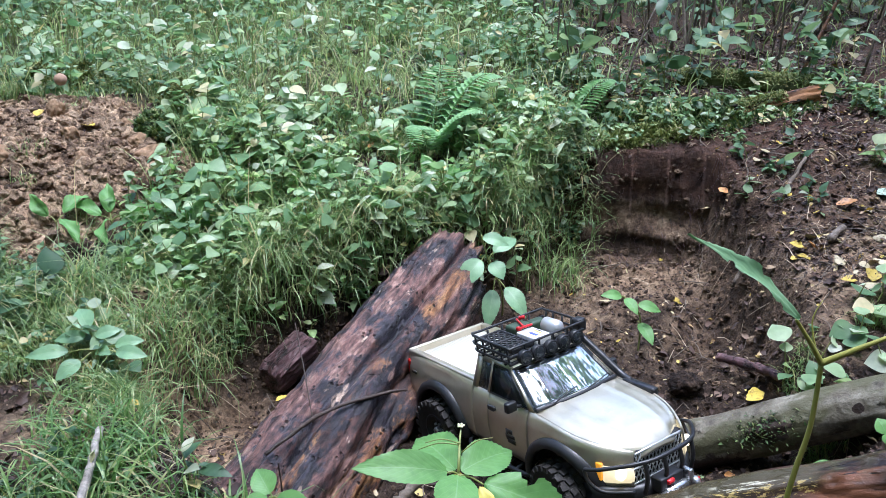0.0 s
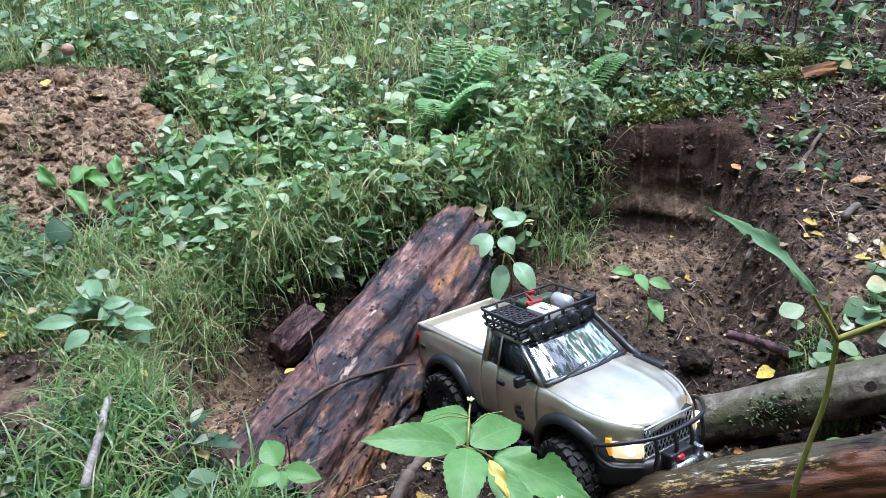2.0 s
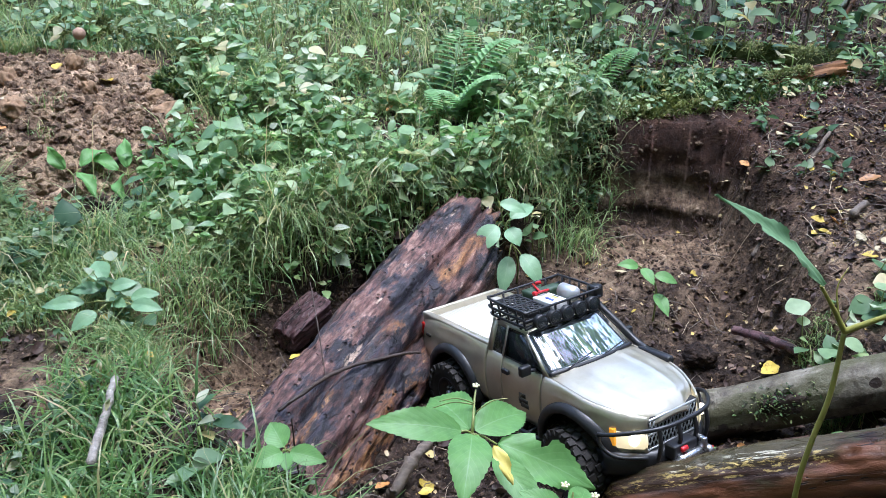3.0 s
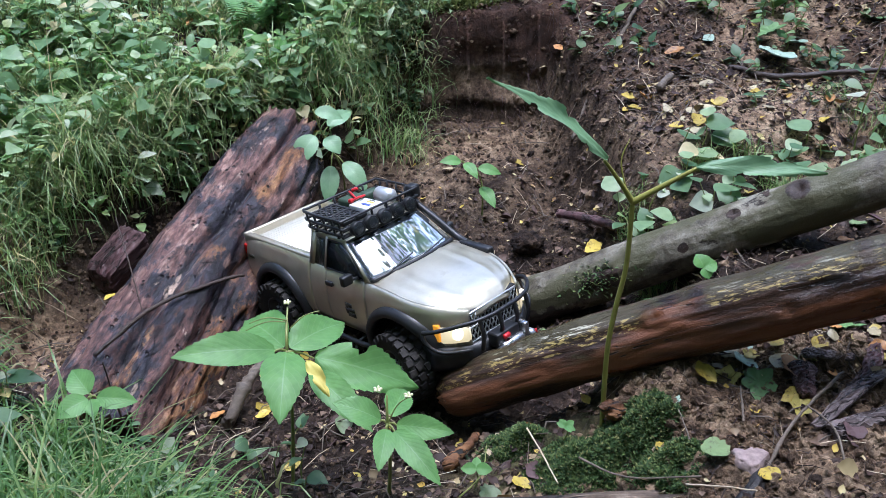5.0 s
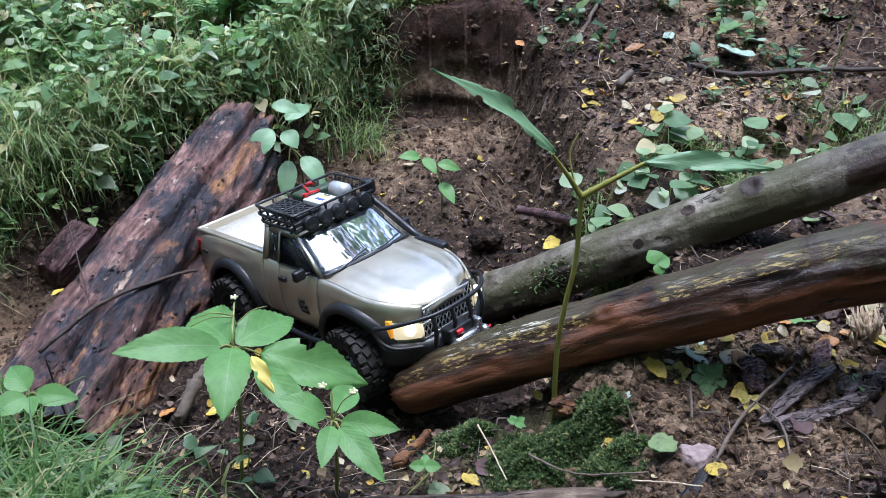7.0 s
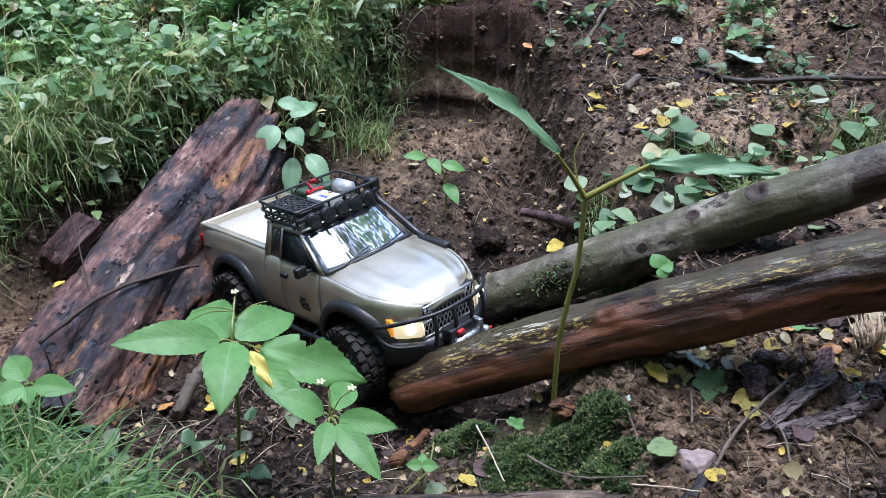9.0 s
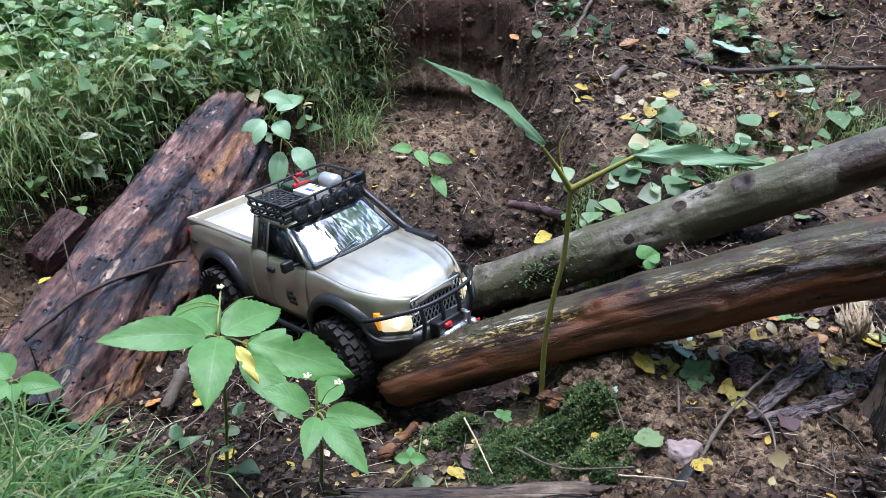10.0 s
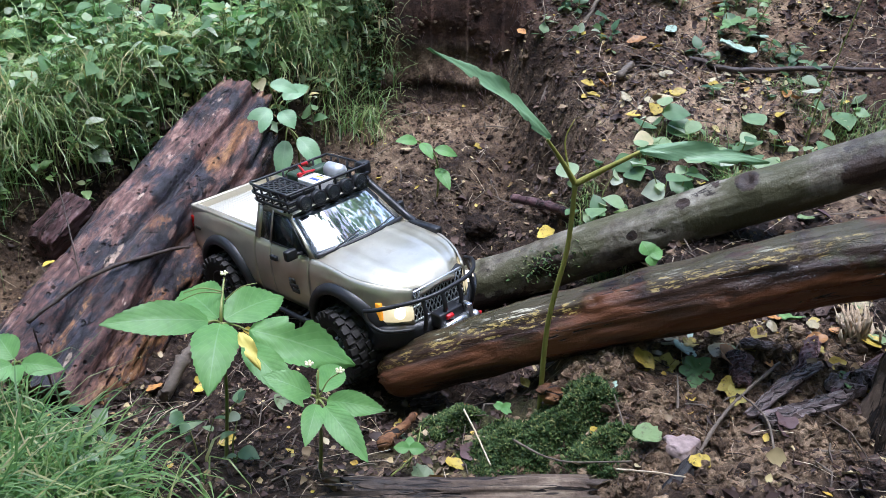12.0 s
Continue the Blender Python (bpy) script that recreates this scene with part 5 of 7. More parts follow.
    for s in (-1, 1):
        tube(bb, curve_points([(0.205, s * 0.101, 0.060), (0.212, s * 0.102, 0.045), (0.232, s * 0.092, 0.032), (0.258, s * 0.058, 0.028)], 5), 0.0030, 8)
        for y in (0.016, 0.047):
            tube(bb, curve_points([(0.2745 if y < 0.03 else 0.268, s * y, 0.074), (0.279 if y < 0.03 else 0.272, s * y, 0.05), (0.266, s * y, 0.024)], 4), 0.0032, 8)
    part("bull_bar", bb, BLACK, car, "black tubular bull bar")
    wi = Soup()
    block(wi, 0.262, 0.282, -0.031, 0.014, 0.022, 0.044, 0.003)
    winch = part("winch", wi, BLACK, car, "black winch with steel drum ends")
    dr = Soup()
    rod(dr, (0.285, -0.026, 0.024), (0.285, 0.030, 0.024), 0.0065, 14)
    rod(dr, (0.288, -0.034, 0.020), (0.288, -0.024, 0.020), 0.0085, 14)
    rod(dr, (0.288, 0.024, 0.020), (0.288, 0.034, 0.020), 0.0085, 14)
    block(dr, 0.276, 0.292, 0.016, 0.024, 0.026, 0.044, 0.002)
    part("winch_drum", dr, STEEL, winch, "bright steel winch drum")
    rs = Soup()
    rod(rs, (0.283, -0.020, 0.037), (0.283, -0.008, 0.037), 0.004, 10)
    part("winch_cap", rs, RED, winch, "small red cap")
    for s in (-1, 1):
        sh = Soup()
        tube(sh, [(0.270 + 0.002 * math.cos(a), s * 0.054 + 0.0055 * math.sin(a), -0.002 + 0.0085 * math.cos(a)) for a in [2 * math.pi * k / 16 for k in range(17)]], 0.0022, 8, False)
        rod(sh, (0.270, s * 0.054 - 0.007, 0.006), (0.270, s * 0.054 + 0.007, 0.006), 0.0018, 8)
        part("shackle", sh, RED, bumper, "red towing shackle")
    sn = Soup()
    block(sn, 0.100, 0.165, 0.085, 0.0985, 0.090, 0.1035, 0.004)
    tube(sn, curve_points([(0.110, 0.094, 0.099), (0.088, 0.0945, 0.106), (0.055, 0.088, 0.130), (0.020, 0.080, 0.156), (0.012, 0.080, 0.168)], 6), 0.0058, 10)
    block(sn, 0.004, 0.022, 0.072, 0.090, 0.166, 0.188, 0.004)
    part("snorkel", sn, BLACK, car, "black air snorkel")
    # roof rack
    rk = Soup()
    x0, x1, yy = -0.072, 0.024, 0.074
    for z, grow in ((0.1590, 0.0), (0.1720, 0.002), (0.1860, 0.003)):
        e = grow
        tube(rk, curve_points([(x0 - e, -yy + 0.01, z), (x0 - e + 0.006, -yy - e, z), (x1 - 0.006, -yy - e, z), (x1 + e, -yy + 0.008, z), (x1 + e, yy - 0.008, z), (x1 - 0.006, yy + e, z), (x0 - e + 0.006, yy + e, z), (x0 - e, yy - 0.01, z), (x0 - e, -yy + 0.01, z)], 3), 0.0023, 6, False)
    for s in (-1, 1):
        for x in (-0.064, -0.045, -0.022, 0.0, 0.018):
            tube(rk, [(x, s * (yy - 0.001), 0.1580), (x, s * (yy + 0.003), 0.1860)], 0.0020, 6)
        for x in (-0.05, 0.008):
            tube(rk, [(x, s * (yy - 0.004), 0.1580), (x, s * 0.070, 0.160), (x, s * 0.074, 0.153)], 0.003, 6)
    for y in (-0.045, -0.015, 0.015, 0.045):
        for x in (x0, x1):
            tube(rk, [(x, y, 0.1580), (x, y, 0.1860)], 0.0020, 6)
        tube(rk, [(x0, y, 0.1585), (x1, y, 0.1585)], 0.0016, 6)
    for k in range(7):
        x = x0 + 0.008 + 0.0135 * k
        tube(rk, [(x, -yy, 0.1580), (x, yy, 0.1580)], 0.0016, 6)
    rack = part("roof_rack", rk, BLACK, car, "black tubular roof basket")
    for k in range(5):
        y = -0.054 + 0.027 * k
        la = Soup()
        rod(la, (0.026, y, 0.1675), (0.038, y, 0.1675), 0.0118, 20)
        tube(la, [(0.0375 + 0 * k, y + 0.0112 * math.cos(a), 0.1675 + 0.0112 * math.sin(a)) for a in [2 * math.pi * q / 24 for q in range(25)]], 0.0012, 6, False)
        lamp = part("spotlight", la, BLACK, rack, "round black spotlight")
        le = Soup()
        rod(le, (0.0365, y, 0.1675), (0.0392, y, 0.1675), 0.0098, 20)
        part("lens", le, GLASS, lamp)
    # load on the rack
    rbd = Soup()
    for j in range(4):
        for i in range(5):
            x, y = -0.058 + 0.0165 * i, -0.060 + 0.0105 * j
            tube(rbd, [(x + 0.0066 * math.cos(a), y + 0.0045 * math.sin(a), 0.1770) for a in [2 * math.pi * q / 8 for q in range(9)]], 0.0018, 5, False)
    for y in (-0.066, -0.0235):
        block(rbd, -0.067, 0.020, y - 0.002, y + 0.002, 0.1735, 0.1800, 0.001)
    for x in (-0.067, -0.0245, 0.018):
        block(rbd, x - 0.002, x + 0.002, -0.066, -0.0235, 0.1735, 0.1800, 0.001)
    part("recovery_board", rbd, BLACK, rack, "black lattice recovery board")
    bx = Soup()
    block(bx, -0.028, 0.020, -0.019, 0.014, 0.1595, 0.1835, 0.002)
    box = part("cargo_box", bx, WHITE, rack, "white cargo box with printed label")
    for k, (m, y, q) in enumerate(((BLUE, -0.006, 0.006), (YELLOW, 0.005, 0.004), (DECAL, 0.010, 0.0025))):
        lb = Soup()
        block(lb, -0.010, 0.010 - 0.003 * k, y - q / 2, y + q / 2, 0.1833, 0.1839, 0.0)
        part("label", lb, m, box)
    gt = Soup()
    tube(gt, [(-0.030, 0.038, 0.1825), (-0.027, 0.038, 0.1825), (-0.0245, 0.038, 0.1825), (-0.020, 0.038, 0.1825), (0.010, 0.038, 0.1825), (0.015, 0.038, 0.1825), (0.017, 0.038, 0.1825)], [0.003, 0.004, 0.007, 0.0125, 0.0125, 0.008, 0.002], 18)
    part("gas_bottle", gt, SILVER, rack, "silver gas bottle")
    gb = Soup()
    block(gb, -0.062, -0.034, -0.016, 0.020, 0.1595, 0.1865, 0.005)
    block(gb, -0.060, -0.040, 0.024, 0.056, 0.1595, 0.1825, 0.005)
    part("jerry_can", gb, GREEN_BAG, rack, "dark green jerry cans")
    rc = Soup()
    rod(rc, (-0.062, 0.010, 0.1895), (-0.028, -0.004, 0.1895), 0.0018, 8)
    rod(rc, (-0.034, -0.012, 0.1855), (-0.026, -0.012, 0.1880), 0.0038, 12)
    rod(rc, (-0.068, 0.020, 0.1865), (-0.060, 0.026, 0.1895), 0.0032, 12)
    tube(rc, curve_points([(-0.03, -0.015, 0.1855), (-0.022, -0.004, 0.1905), (-0.026, 0.012, 0.1875), (-0.034, 0.018, 0.1845)], 5), 0.002, 6)
    part("strap", rc, RED, rack, "red straps and clamps")
    # axles and wheels
    for c, dz in ((REAR, -0.008), (FRONT, -0.014)):
        ax = Soup()
        rod(ax, (c, -0.085, dz), (c, 0.085, dz), 0.007, 10)
        bmq = Vector((c, 0.012, dz))
        tube(ax, [bmq + Vector((-0.018, 0, 0)), bmq + Vector((-0.012, 0, 0)), bmq, bmq + Vector((0.012, 0, 0)), bmq + Vector((0.018, 0, 0))], [0.004, 0.012, 0.016, 0.012, 0.004], 12)
        for s in (-1, 1):
            rod(ax, (c + 0.012, s * 0.055, dz), (c - 0.004, s * 0.050, 0.055), 0.006, 10)
            rod(ax, (c, s * 0.045, dz - 0.006), (c * 0.35, s * 0.03, -0.006), 0.003, 8)
        part("axle", ax, BLACK, car, "black axle with links and shocks")
    tyre, wheel, hub = make_wheel_meshes()
    for c, s, dz, steer in ((REAR, -1, -0.008, 0), (REAR, 1, -0.008, 0), (FRONT, -1, -0.014, -9), (FRONT, 1, -0.014, -9)):
        w = part("wheel", wheel, None, car, "black wheel with knobbly tyre")
        w.matrix_local = pose(c, s * 0.0945, dz, 0, 17 * s, (0 if s > 0 else 180) + steer)
        part("tyre", tyre, None, w, "mud-smeared knobbly rubber tyre")
        part("hub", hub, None, w, "steel hub and nuts")
    return car


TRUCK_SCALE = 0.955
make_truck(pose(0.165, 1.140, 0.0525, 1.0, -10.3, -55.1) @ Matrix.Diagonal((TRUCK_SCALE, TRUCK_SCALE, TRUCK_SCALE, 1)))


# ---- foreground plants ----
def broad_leaf(name, base, tip, width, parent, material, bow=0.12, teeth=14, turn=0.0, label="", fold=0.16, wave=0.0, torn=()):
    """One toothed leaf from its stalk end to its tip, with a midrib fold."""
    base, tip = Vector(base), Vector(tip)
    along = tip - base
    length = along.length
    fwd = along.normalized()
    side = fwd.cross(Vector((0.05, -0.55, 0.83)))
    side = side.normalized() if side.length > 0.05 else Vector((1, 0, 0))
    side = Matrix.Rotation(turn, 3, fwd) @ side
    up = side.cross(fwd)
    rows, cols = teeth * 2, 4
    v, f, uv = [], [], []
    for i in range(rows + 1):
        t = i / rows
        w = 0.5 * width * (math.sin(math.pi * min(1, t ** 0.8)) ** 0.85 if 0 < t < 1 else 0.0) + 0.0006
        if 0 < i < rows and i % 2:
            w *= 0.955
        for j in range(-cols, cols + 1):
            u = j / cols
            for place, how, which, deep in torn:
                if (u < 0) == (which < 0):
                    u *= 1 - deep * math.exp(-((t - place) / how) ** 2)
            lift = bow * length * math.sin(math.pi * (0.15 + 0.85 * t)) + fold * abs(u) * w - 0.06 * length * t * t
            lift += wave * length * math.sin(9 * t + 3 * u) * abs(u) + 0.006 * length * math.sin(3 * j + 17 * t) * abs(u)
            lift -= 0.02 * w * (math.cos((t - 0.35 * abs(u)) * 57) + 1) * (1 - abs(u))
            back = -0.02 * length if i % 2 and abs(j) == cols else 0.0
            v.append(base + fwd * (t * length + back) + side * (u * w) + up * lift)
            uv.append((u, t))
    m = 2 * cols + 1
    for i in range(rows):
        for j in range(m - 1):
            f.append((i * m + j, i * m + j + 1, (i + 1) * m + j + 1, (i + 1) * m + j))
    me = bpy.data.meshes.new(name)
    me.from_pydata(v, [], f)
    layer = me.uv_layers.new(name="UVMap")
    flat = [uv[k] for q in f for k in q]
    layer.data.foreach_set("uv", [c for p in flat for c in p])
    me.polygons.foreach_set("use_smooth", [True] * len(f))
    me.materials.append(material)
    thick = part(name, me, None, parent, label)
    return thick


def stem_part(name, pts, radii, parent, material=None):
    s = Soup()
    q = curve_points(pts, 6)
    if isinstance(radii, tuple):
        radii = [radii[0] + (radii[1] - radii[0]) * k / (len(q) - 1) for k in range(len(q))]
    tube(s, q, radii, 8)
    return part(name, s, material or STEM, parent)


def stalked_leaf(node, base, tip, width, parent, material=None, **more):
    leaf = broad_leaf("leaf", base, tip, width, parent, material or FOREGREEN, **more)
    if (Vector(node) - Vector(base)).length > 0.004:
        mid = Vector(node).lerp(Vector(base), 0.5) + Vector((0, 0, 0.003))
        stem_part("leaf_stalk", [node, mid, base], (0.0014, 0.0011), leaf)
    return leaf


FLOWER = plain_material("cream_petals", (0.75, 0.72, 0.45), 0.5)
YELLOWED = leaf_material("yellowed_leaf", [(0.0, (0.66, 0.54, 0.11)), (1.0, (0.72, 0.60, 0.16))], 0.5, 0.2)


def flower_part(at, parent):
    s = Soup()
    p = Vector(at)
    for k in range(5):
        w = 1.257 * k
        d = Vector((math.cos(w), math.sin(w), 0.6)) * 0.0040
        tube(s, [p, p + d * 0.6, p + d, p + d * 1.2], [0.0005, 0.0013, 0.0016, 0.0004], 6)
    part("flower", s, FLOWER, parent, "small cream flower")


def z_at(x, y):
    return float(height(np.array([x]), np.array([y]))[0])


def plant(name, label, at):
    ob = thing(name, None, label, "plant")
    ob.matrix_world = Matrix.Translation(at)
    ob["origin"] = 0
    del ob["origin"]
    return ob


def rooted(ob, p):
    return Vector(p) - ob.matrix_world.translation


def make_broad_plant():
    foot = Vector((0.0, 0.845, z_at(0.0, 0.845) - 0.01))
    ob = plant("broadleaf_plant", "tall green herb with broad toothed leaves and cream flowers", foot)
    node = Vector((0.018, 0.828, 0.217))
    q = lambda *p: rooted(ob, p)
    stem_part("stem", [q(*foot), q(0.012, 0.85, 0.09), q(*node), q(0.020, 0.86, 0.236), q(0.022, 0.880, 0.244)], (0.0026, 0.0011), ob)
    for tip, w, near, kw in (((-0.103, 0.80, 0.250), 0.043, 0.12, dict(bow=0.08, turn=0.1)), ((-0.036, 0.925, 0.205), 0.057, 0.03, dict(bow=0.10, wave=0.015)),
                             ((0.090, 0.895, 0.205), 0.050, 0.03, dict(bow=0.10, turn=-0.1, wave=0.015)), ((0.008, 0.722, 0.207), 0.051, 0.09, dict(bow=0.16, wave=0.012)),
                             ((0.168, 0.80, 0.165), 0.058, 0.20, dict(bow=0.10, wave=0.035, torn=((0.40, 0.05, -1, 0.55), (0.33, 0.03, -1, 0.3)))), ((0.104, 0.715, 0.185), 0.034, 0.30, dict(bow=0.10))):
        t = Vector(tip)
        stalked_leaf(q(*node), q(*node.lerp(t, near)), q(*t), w, ob, **kw)
    broad_leaf("yellowed_leaf", q(0.042, 0.775, 0.240), q(0.062, 0.735, 0.222), 0.015, ob, YELLOWED, bow=0.12, teeth=8, turn=0.1, wave=0.06, torn=((0.45, 0.08, 1, 0.6), (0.75, 0.06, -1, 0.5)), label="small yellowed leaf")
    flower_part(q(0.022, 0.882, 0.247), ob)
    for a, b in (((0.02, 0.86, 0.238), (-0.022, 0.85, 0.246)), ((0.022, 0.85, 0.232), (0.06, 0.855, 0.25)), ((0.02, 0.86, 0.236), (-0.03, 0.87, 0.222))):
        stem_part("flower_stalk", [q(*a), q(*((Vector(a) + Vector(b)) / 2 + Vector((0, 0, 0.006)))), q(*b)], (0.0009, 0.0005), ob)


def make_small_plant():
    foot = Vector((0.118, 0.725, z_at(0.118, 0.725) - 0.01))
    ob = plant("broadleaf_plant", "small green herb with toothed leaves and tiny flowers", foot)
    node = Vector((0.119, 0.688, 0.214))
    q = lambda *p: rooted(ob, p)
    stem_part("stem", [q(*foot), q(0.121, 0.71, 0.14), q(*node), q(0.121, 0.70, 0.243)], (0.0026, 0.0010), ob)
    for tip, w, kw in (((0.184, 0.662, 0.216), 0.026, dict(turn=0.1)), ((0.162, 0.615, 0.196), 0.028, {}), ((0.104, 0.632, 0.208), 0.022, {}), ((0.146, 0.755, 0.205), 0.030, {}), ((0.066, 0.700, 0.243), 0.030, dict(turn=0.2))):
        t = Vector(tip)
        stalked_leaf(q(*node), q(*node.lerp(t, 0.15)), q(*t), w, ob, bow=0.1, **kw)
    flower_part(q(0.142, 0.69, 0.246), ob)
    flower_part(q(0.112, 0.70, 0.250), ob)
    stem_part("flower_stalk", [q(*node), q(0.13, 0.69, 0.236), q(0.142, 0.69, 0.245)], (0.0009, 0.0005), ob)


def make_long_stalk():
    foot = Vector((0.386, 0.764, z_at(0.386, 0.764) - 0.01))
    ob = plant("willowherb_stalk", "thin green stalk forked into two long ragged leaves", foot)
    q = lambda *p: rooted(ob, p)
    fork = (0.396, 0.773, 0.402)
    stem_part("stem", [q(*foot), q(0.382, 0.764, 0.210), q(0.387, 0.766, 0.271), q(0.395, 0.768, 0.328), q(*fork)], (0.0034, 0.0028), ob, YELLOW_STEM)
    stem_part("branch", [q(*fork), q(0.379, 0.771, 0.428), q(0.357, 0.764, 0.458)], (0.0034, 0.0016), ob, YELLOW_STEM)
    stem_part("branch", [q(*fork), q(0.421, 0.764, 0.422), q(0.454, 0.755, 0.445)], (0.0038, 0.0020), ob, YELLOW_STEM)
    stem_part("twig", [q(0.388, 0.771, 0.414), q(0.382, 0.781, 0.447), q(0.391, 0.786, 0.469)], (0.0012, 0.0005), ob, YELLOW_STEM)
    broad_leaf("leaf", q(0.357, 0.764, 0.458), q(0.237, 0.737, 0.567), 0.024, ob, PALEGREEN, bow=0.05, teeth=20, turn=0.15, label="long ragged pale leaf", wave=0.02, torn=((0.68, 0.030, -1, 0.97), (0.82, 0.13, -1, 0.55), (0.66, 0.02, 1, 0.3), (0.42, 0.03, 1, 0.35), (0.25, 0.03, -1, 0.3), (0.88, 0.03, 1, 0.4)))
    broad_leaf("leaf", q(0.452, 0.755, 0.445), q(0.572, 0.711, 0.451), 0.020, ob, PALEGREEN, bow=0.07, teeth=20, turn=0.25, label="long pale drooping leaf", wave=0.025, torn=((0.35, 0.03, 1, 0.4), (0.62, 0.04, -1, 0.35), (0.8, 0.03, 1, 0.4)))
    return ob


def make_side_plants():
    foot = Vector((-0.520, 1.10, z_at(-0.52, 1.10) - 0.01))
    ob = plant("bramble_sprig", "pale green sprig with oval leaves rising from grass", foot)
    q = lambda *p: rooted(ob, p)
    node = (-0.532, 1.145, 0.205)
    stem_part("stem", [q(*foot), q(-0.526, 1.12, 0.185), q(*node), q(-0.55, 1.17, 0.225)], (0.0022, 0.0012), ob)
    for n, tip, w in (((-0.55, 1.17, 0.225), (-0.585, 1.215, 0.247), 0.046), ((-0.55, 1.16, 0.22), (-0.606, 1.15, 0.219), 0.030), ((-0.54, 1.16, 0.22), (-0.495, 1.17, 0.230), 0.030), (node, (-0.648, 1.12, 0.207), 0.034),
                      (node, (-0.588, 1.09, 0.178), 0.038), (node, (-0.437, 1.12, 0.208), 0.032), (node, (-0.450, 1.15, 0.223), 0.030), (node, (-0.50, 1.12, 0.212), 0.026)):
        a, b = Vector(n), Vector(tip)
        start = a.lerp(b, 0.35) if (b - a).length > 0.07 else a.lerp(b, 0.05)
        stalked_leaf(q(*a), q(*start), q(*a.lerp(b, 0.88)), 0.74 * w, ob, PALEGREEN, bow=0.1, teeth=8)
    foot = Vector((-0.21, 0.825, z_at(-0.21, 0.825) - 0.01))
    ob = plant("broadleaf_plant", "short green herb with three leaves in the grass", foot)
    q = lambda *p: rooted(ob, p)
    node = (-0.206, 0.828, 0.182)
    stem_part("stem", [q(*foot), q(-0.209, 0.826, 0.14), q(*node)], (0.0020, 0.0012), ob)
    for tip, w in (((-0.231, 0.862, 0.200), 0.032), ((-0.240, 0.80, 0.182), 0.028), ((-0.156, 0.82, 0.176), 0.026), ((-0.20, 0.80, 0.175), 0.016)):
        a, b = Vector(node), Vector(tip)
        stalked_leaf(q(*a), q(*a.lerp(b, 0.12)), q(*b), w, ob, bow=0.1, teeth=9)
    foot = Vector((0.125, 1.60, z_at(0.125, 1.60) - 0.01))
    ob = plant("nettle_plant", "leafy green herb beside the broken trunk end", foot)
    q = lambda *p: rooted(ob, p)
    stem_part("stem", [q(*foot), q(0.12, 1.57, 0.10), q(0.09, 1.545, 0.18), q(0.075, 1.55, 0.232)], (0.0022, 0.0012), ob)
    for n, a, b, w in (((0.075, 1.55, 0.23), (0.078, 1.55, 0.225), (0.130, 1.54, 0.215), 0.030), ((0.085, 1.545, 0.19), (0.075, 1.53, 0.185), (0.031, 1.49, 0.146), 0.044),
                       ((0.09, 1.545, 0.18), (0.095, 1.53, 0.18), (0.118, 1.50, 0.160), 0.036), ((0.105, 1.55, 0.14), (0.10, 1.53, 0.12), (0.086, 1.47, 0.068), 0.036), ((0.105, 1.55, 0.14), (0.125, 1.53, 0.125), (0.163, 1.48, 0.086), 0.038), ((0.09, 1.545, 0.18), (0.10, 1.56, 0.19), (0.15, 1.60, 0.205), 0.034)):
        stalked_leaf(q(*n), q(*a), q(*b), w, ob, PALEGREEN, bow=0.12, teeth=9)
    foot = Vector((0.385, 1.47, z_at(0.385, 1.47) - 0.01))
    ob = plant("nettle_plant", "bent green herb on the hollow floor", foot)
    q = lambda *p: rooted(ob, p)
    stem_part("stem", [q(*foot), q(0.385, 1.47, 0.08), q(0.37, 1.47, 0.12), q(0.345, 1.46, 0.14)], (0.0020, 0.0010), ob)
    for n, b, w in (((0.345, 1.46, 0.14), (0.30, 1.45, 0.15), 0.022), ((0.345, 1.46, 0.14), (0.365, 1.42, 0.125), 0.022), ((0.37, 1.47, 0.12), (0.42, 1.46, 0.11), 0.024), ((0.38, 1.475, 0.08), (0.40, 1.42, 0.06), 0.026)):
        a, c = Vector(n), Vector(b)
        stalked_leaf(q(*a), q(*a.lerp(c, 0.12)), q(*c), w, ob, bow=0.12, teeth=8)


def make_fern(x, y, fronds, name="fern", label="bright green fern with feathery fronds"):
    foot = Vector((x, y, z_at(x, y)))
    ob = plant(name, label, foot)
    for dx, dy, dz, length in fronds:
        s = Soup()
        d = Vector((dx, dy, 0)).normalized()
        pts = []
        for k in range(25):
            t = k / 24
            pts.append(d * (length * t * (0.85 + 0.1 * t)) + Vector((0, 0, dz * math.sin(1.9 * t))))
        tube(s, pts, [0.0014 * (1 - 0.8 * k / 24) for k in range(25)], 5)
        fr = frames_of(pts)
        lv, lf = leaf_shape(0.30, 5, 0.1, 0.25, 0.9)
        for k in range(3, 25):
            p, t, a, b = fr[k]
            across = t.cross(Vector((0, 0, 1))).normalized()
            size = length * 0.36 * math.sin(math.pi * (0.15 + 0.85 * (k / 24)) ** 0.8) ** 0.9 + 0.004
            for sd in (-1, 1):
                out = (across * sd + t * 0.45).normalized()
                up = Vector((0, 0, 1))
                wide = out.cross(up).normalized() * sd
                verts = [p + out * (q[1] * size) + wide * (q[0] * size) + up * (q[2] * size) for q in lv]
                s.add(verts, lf)
        part("frond", s, FERN, ob)


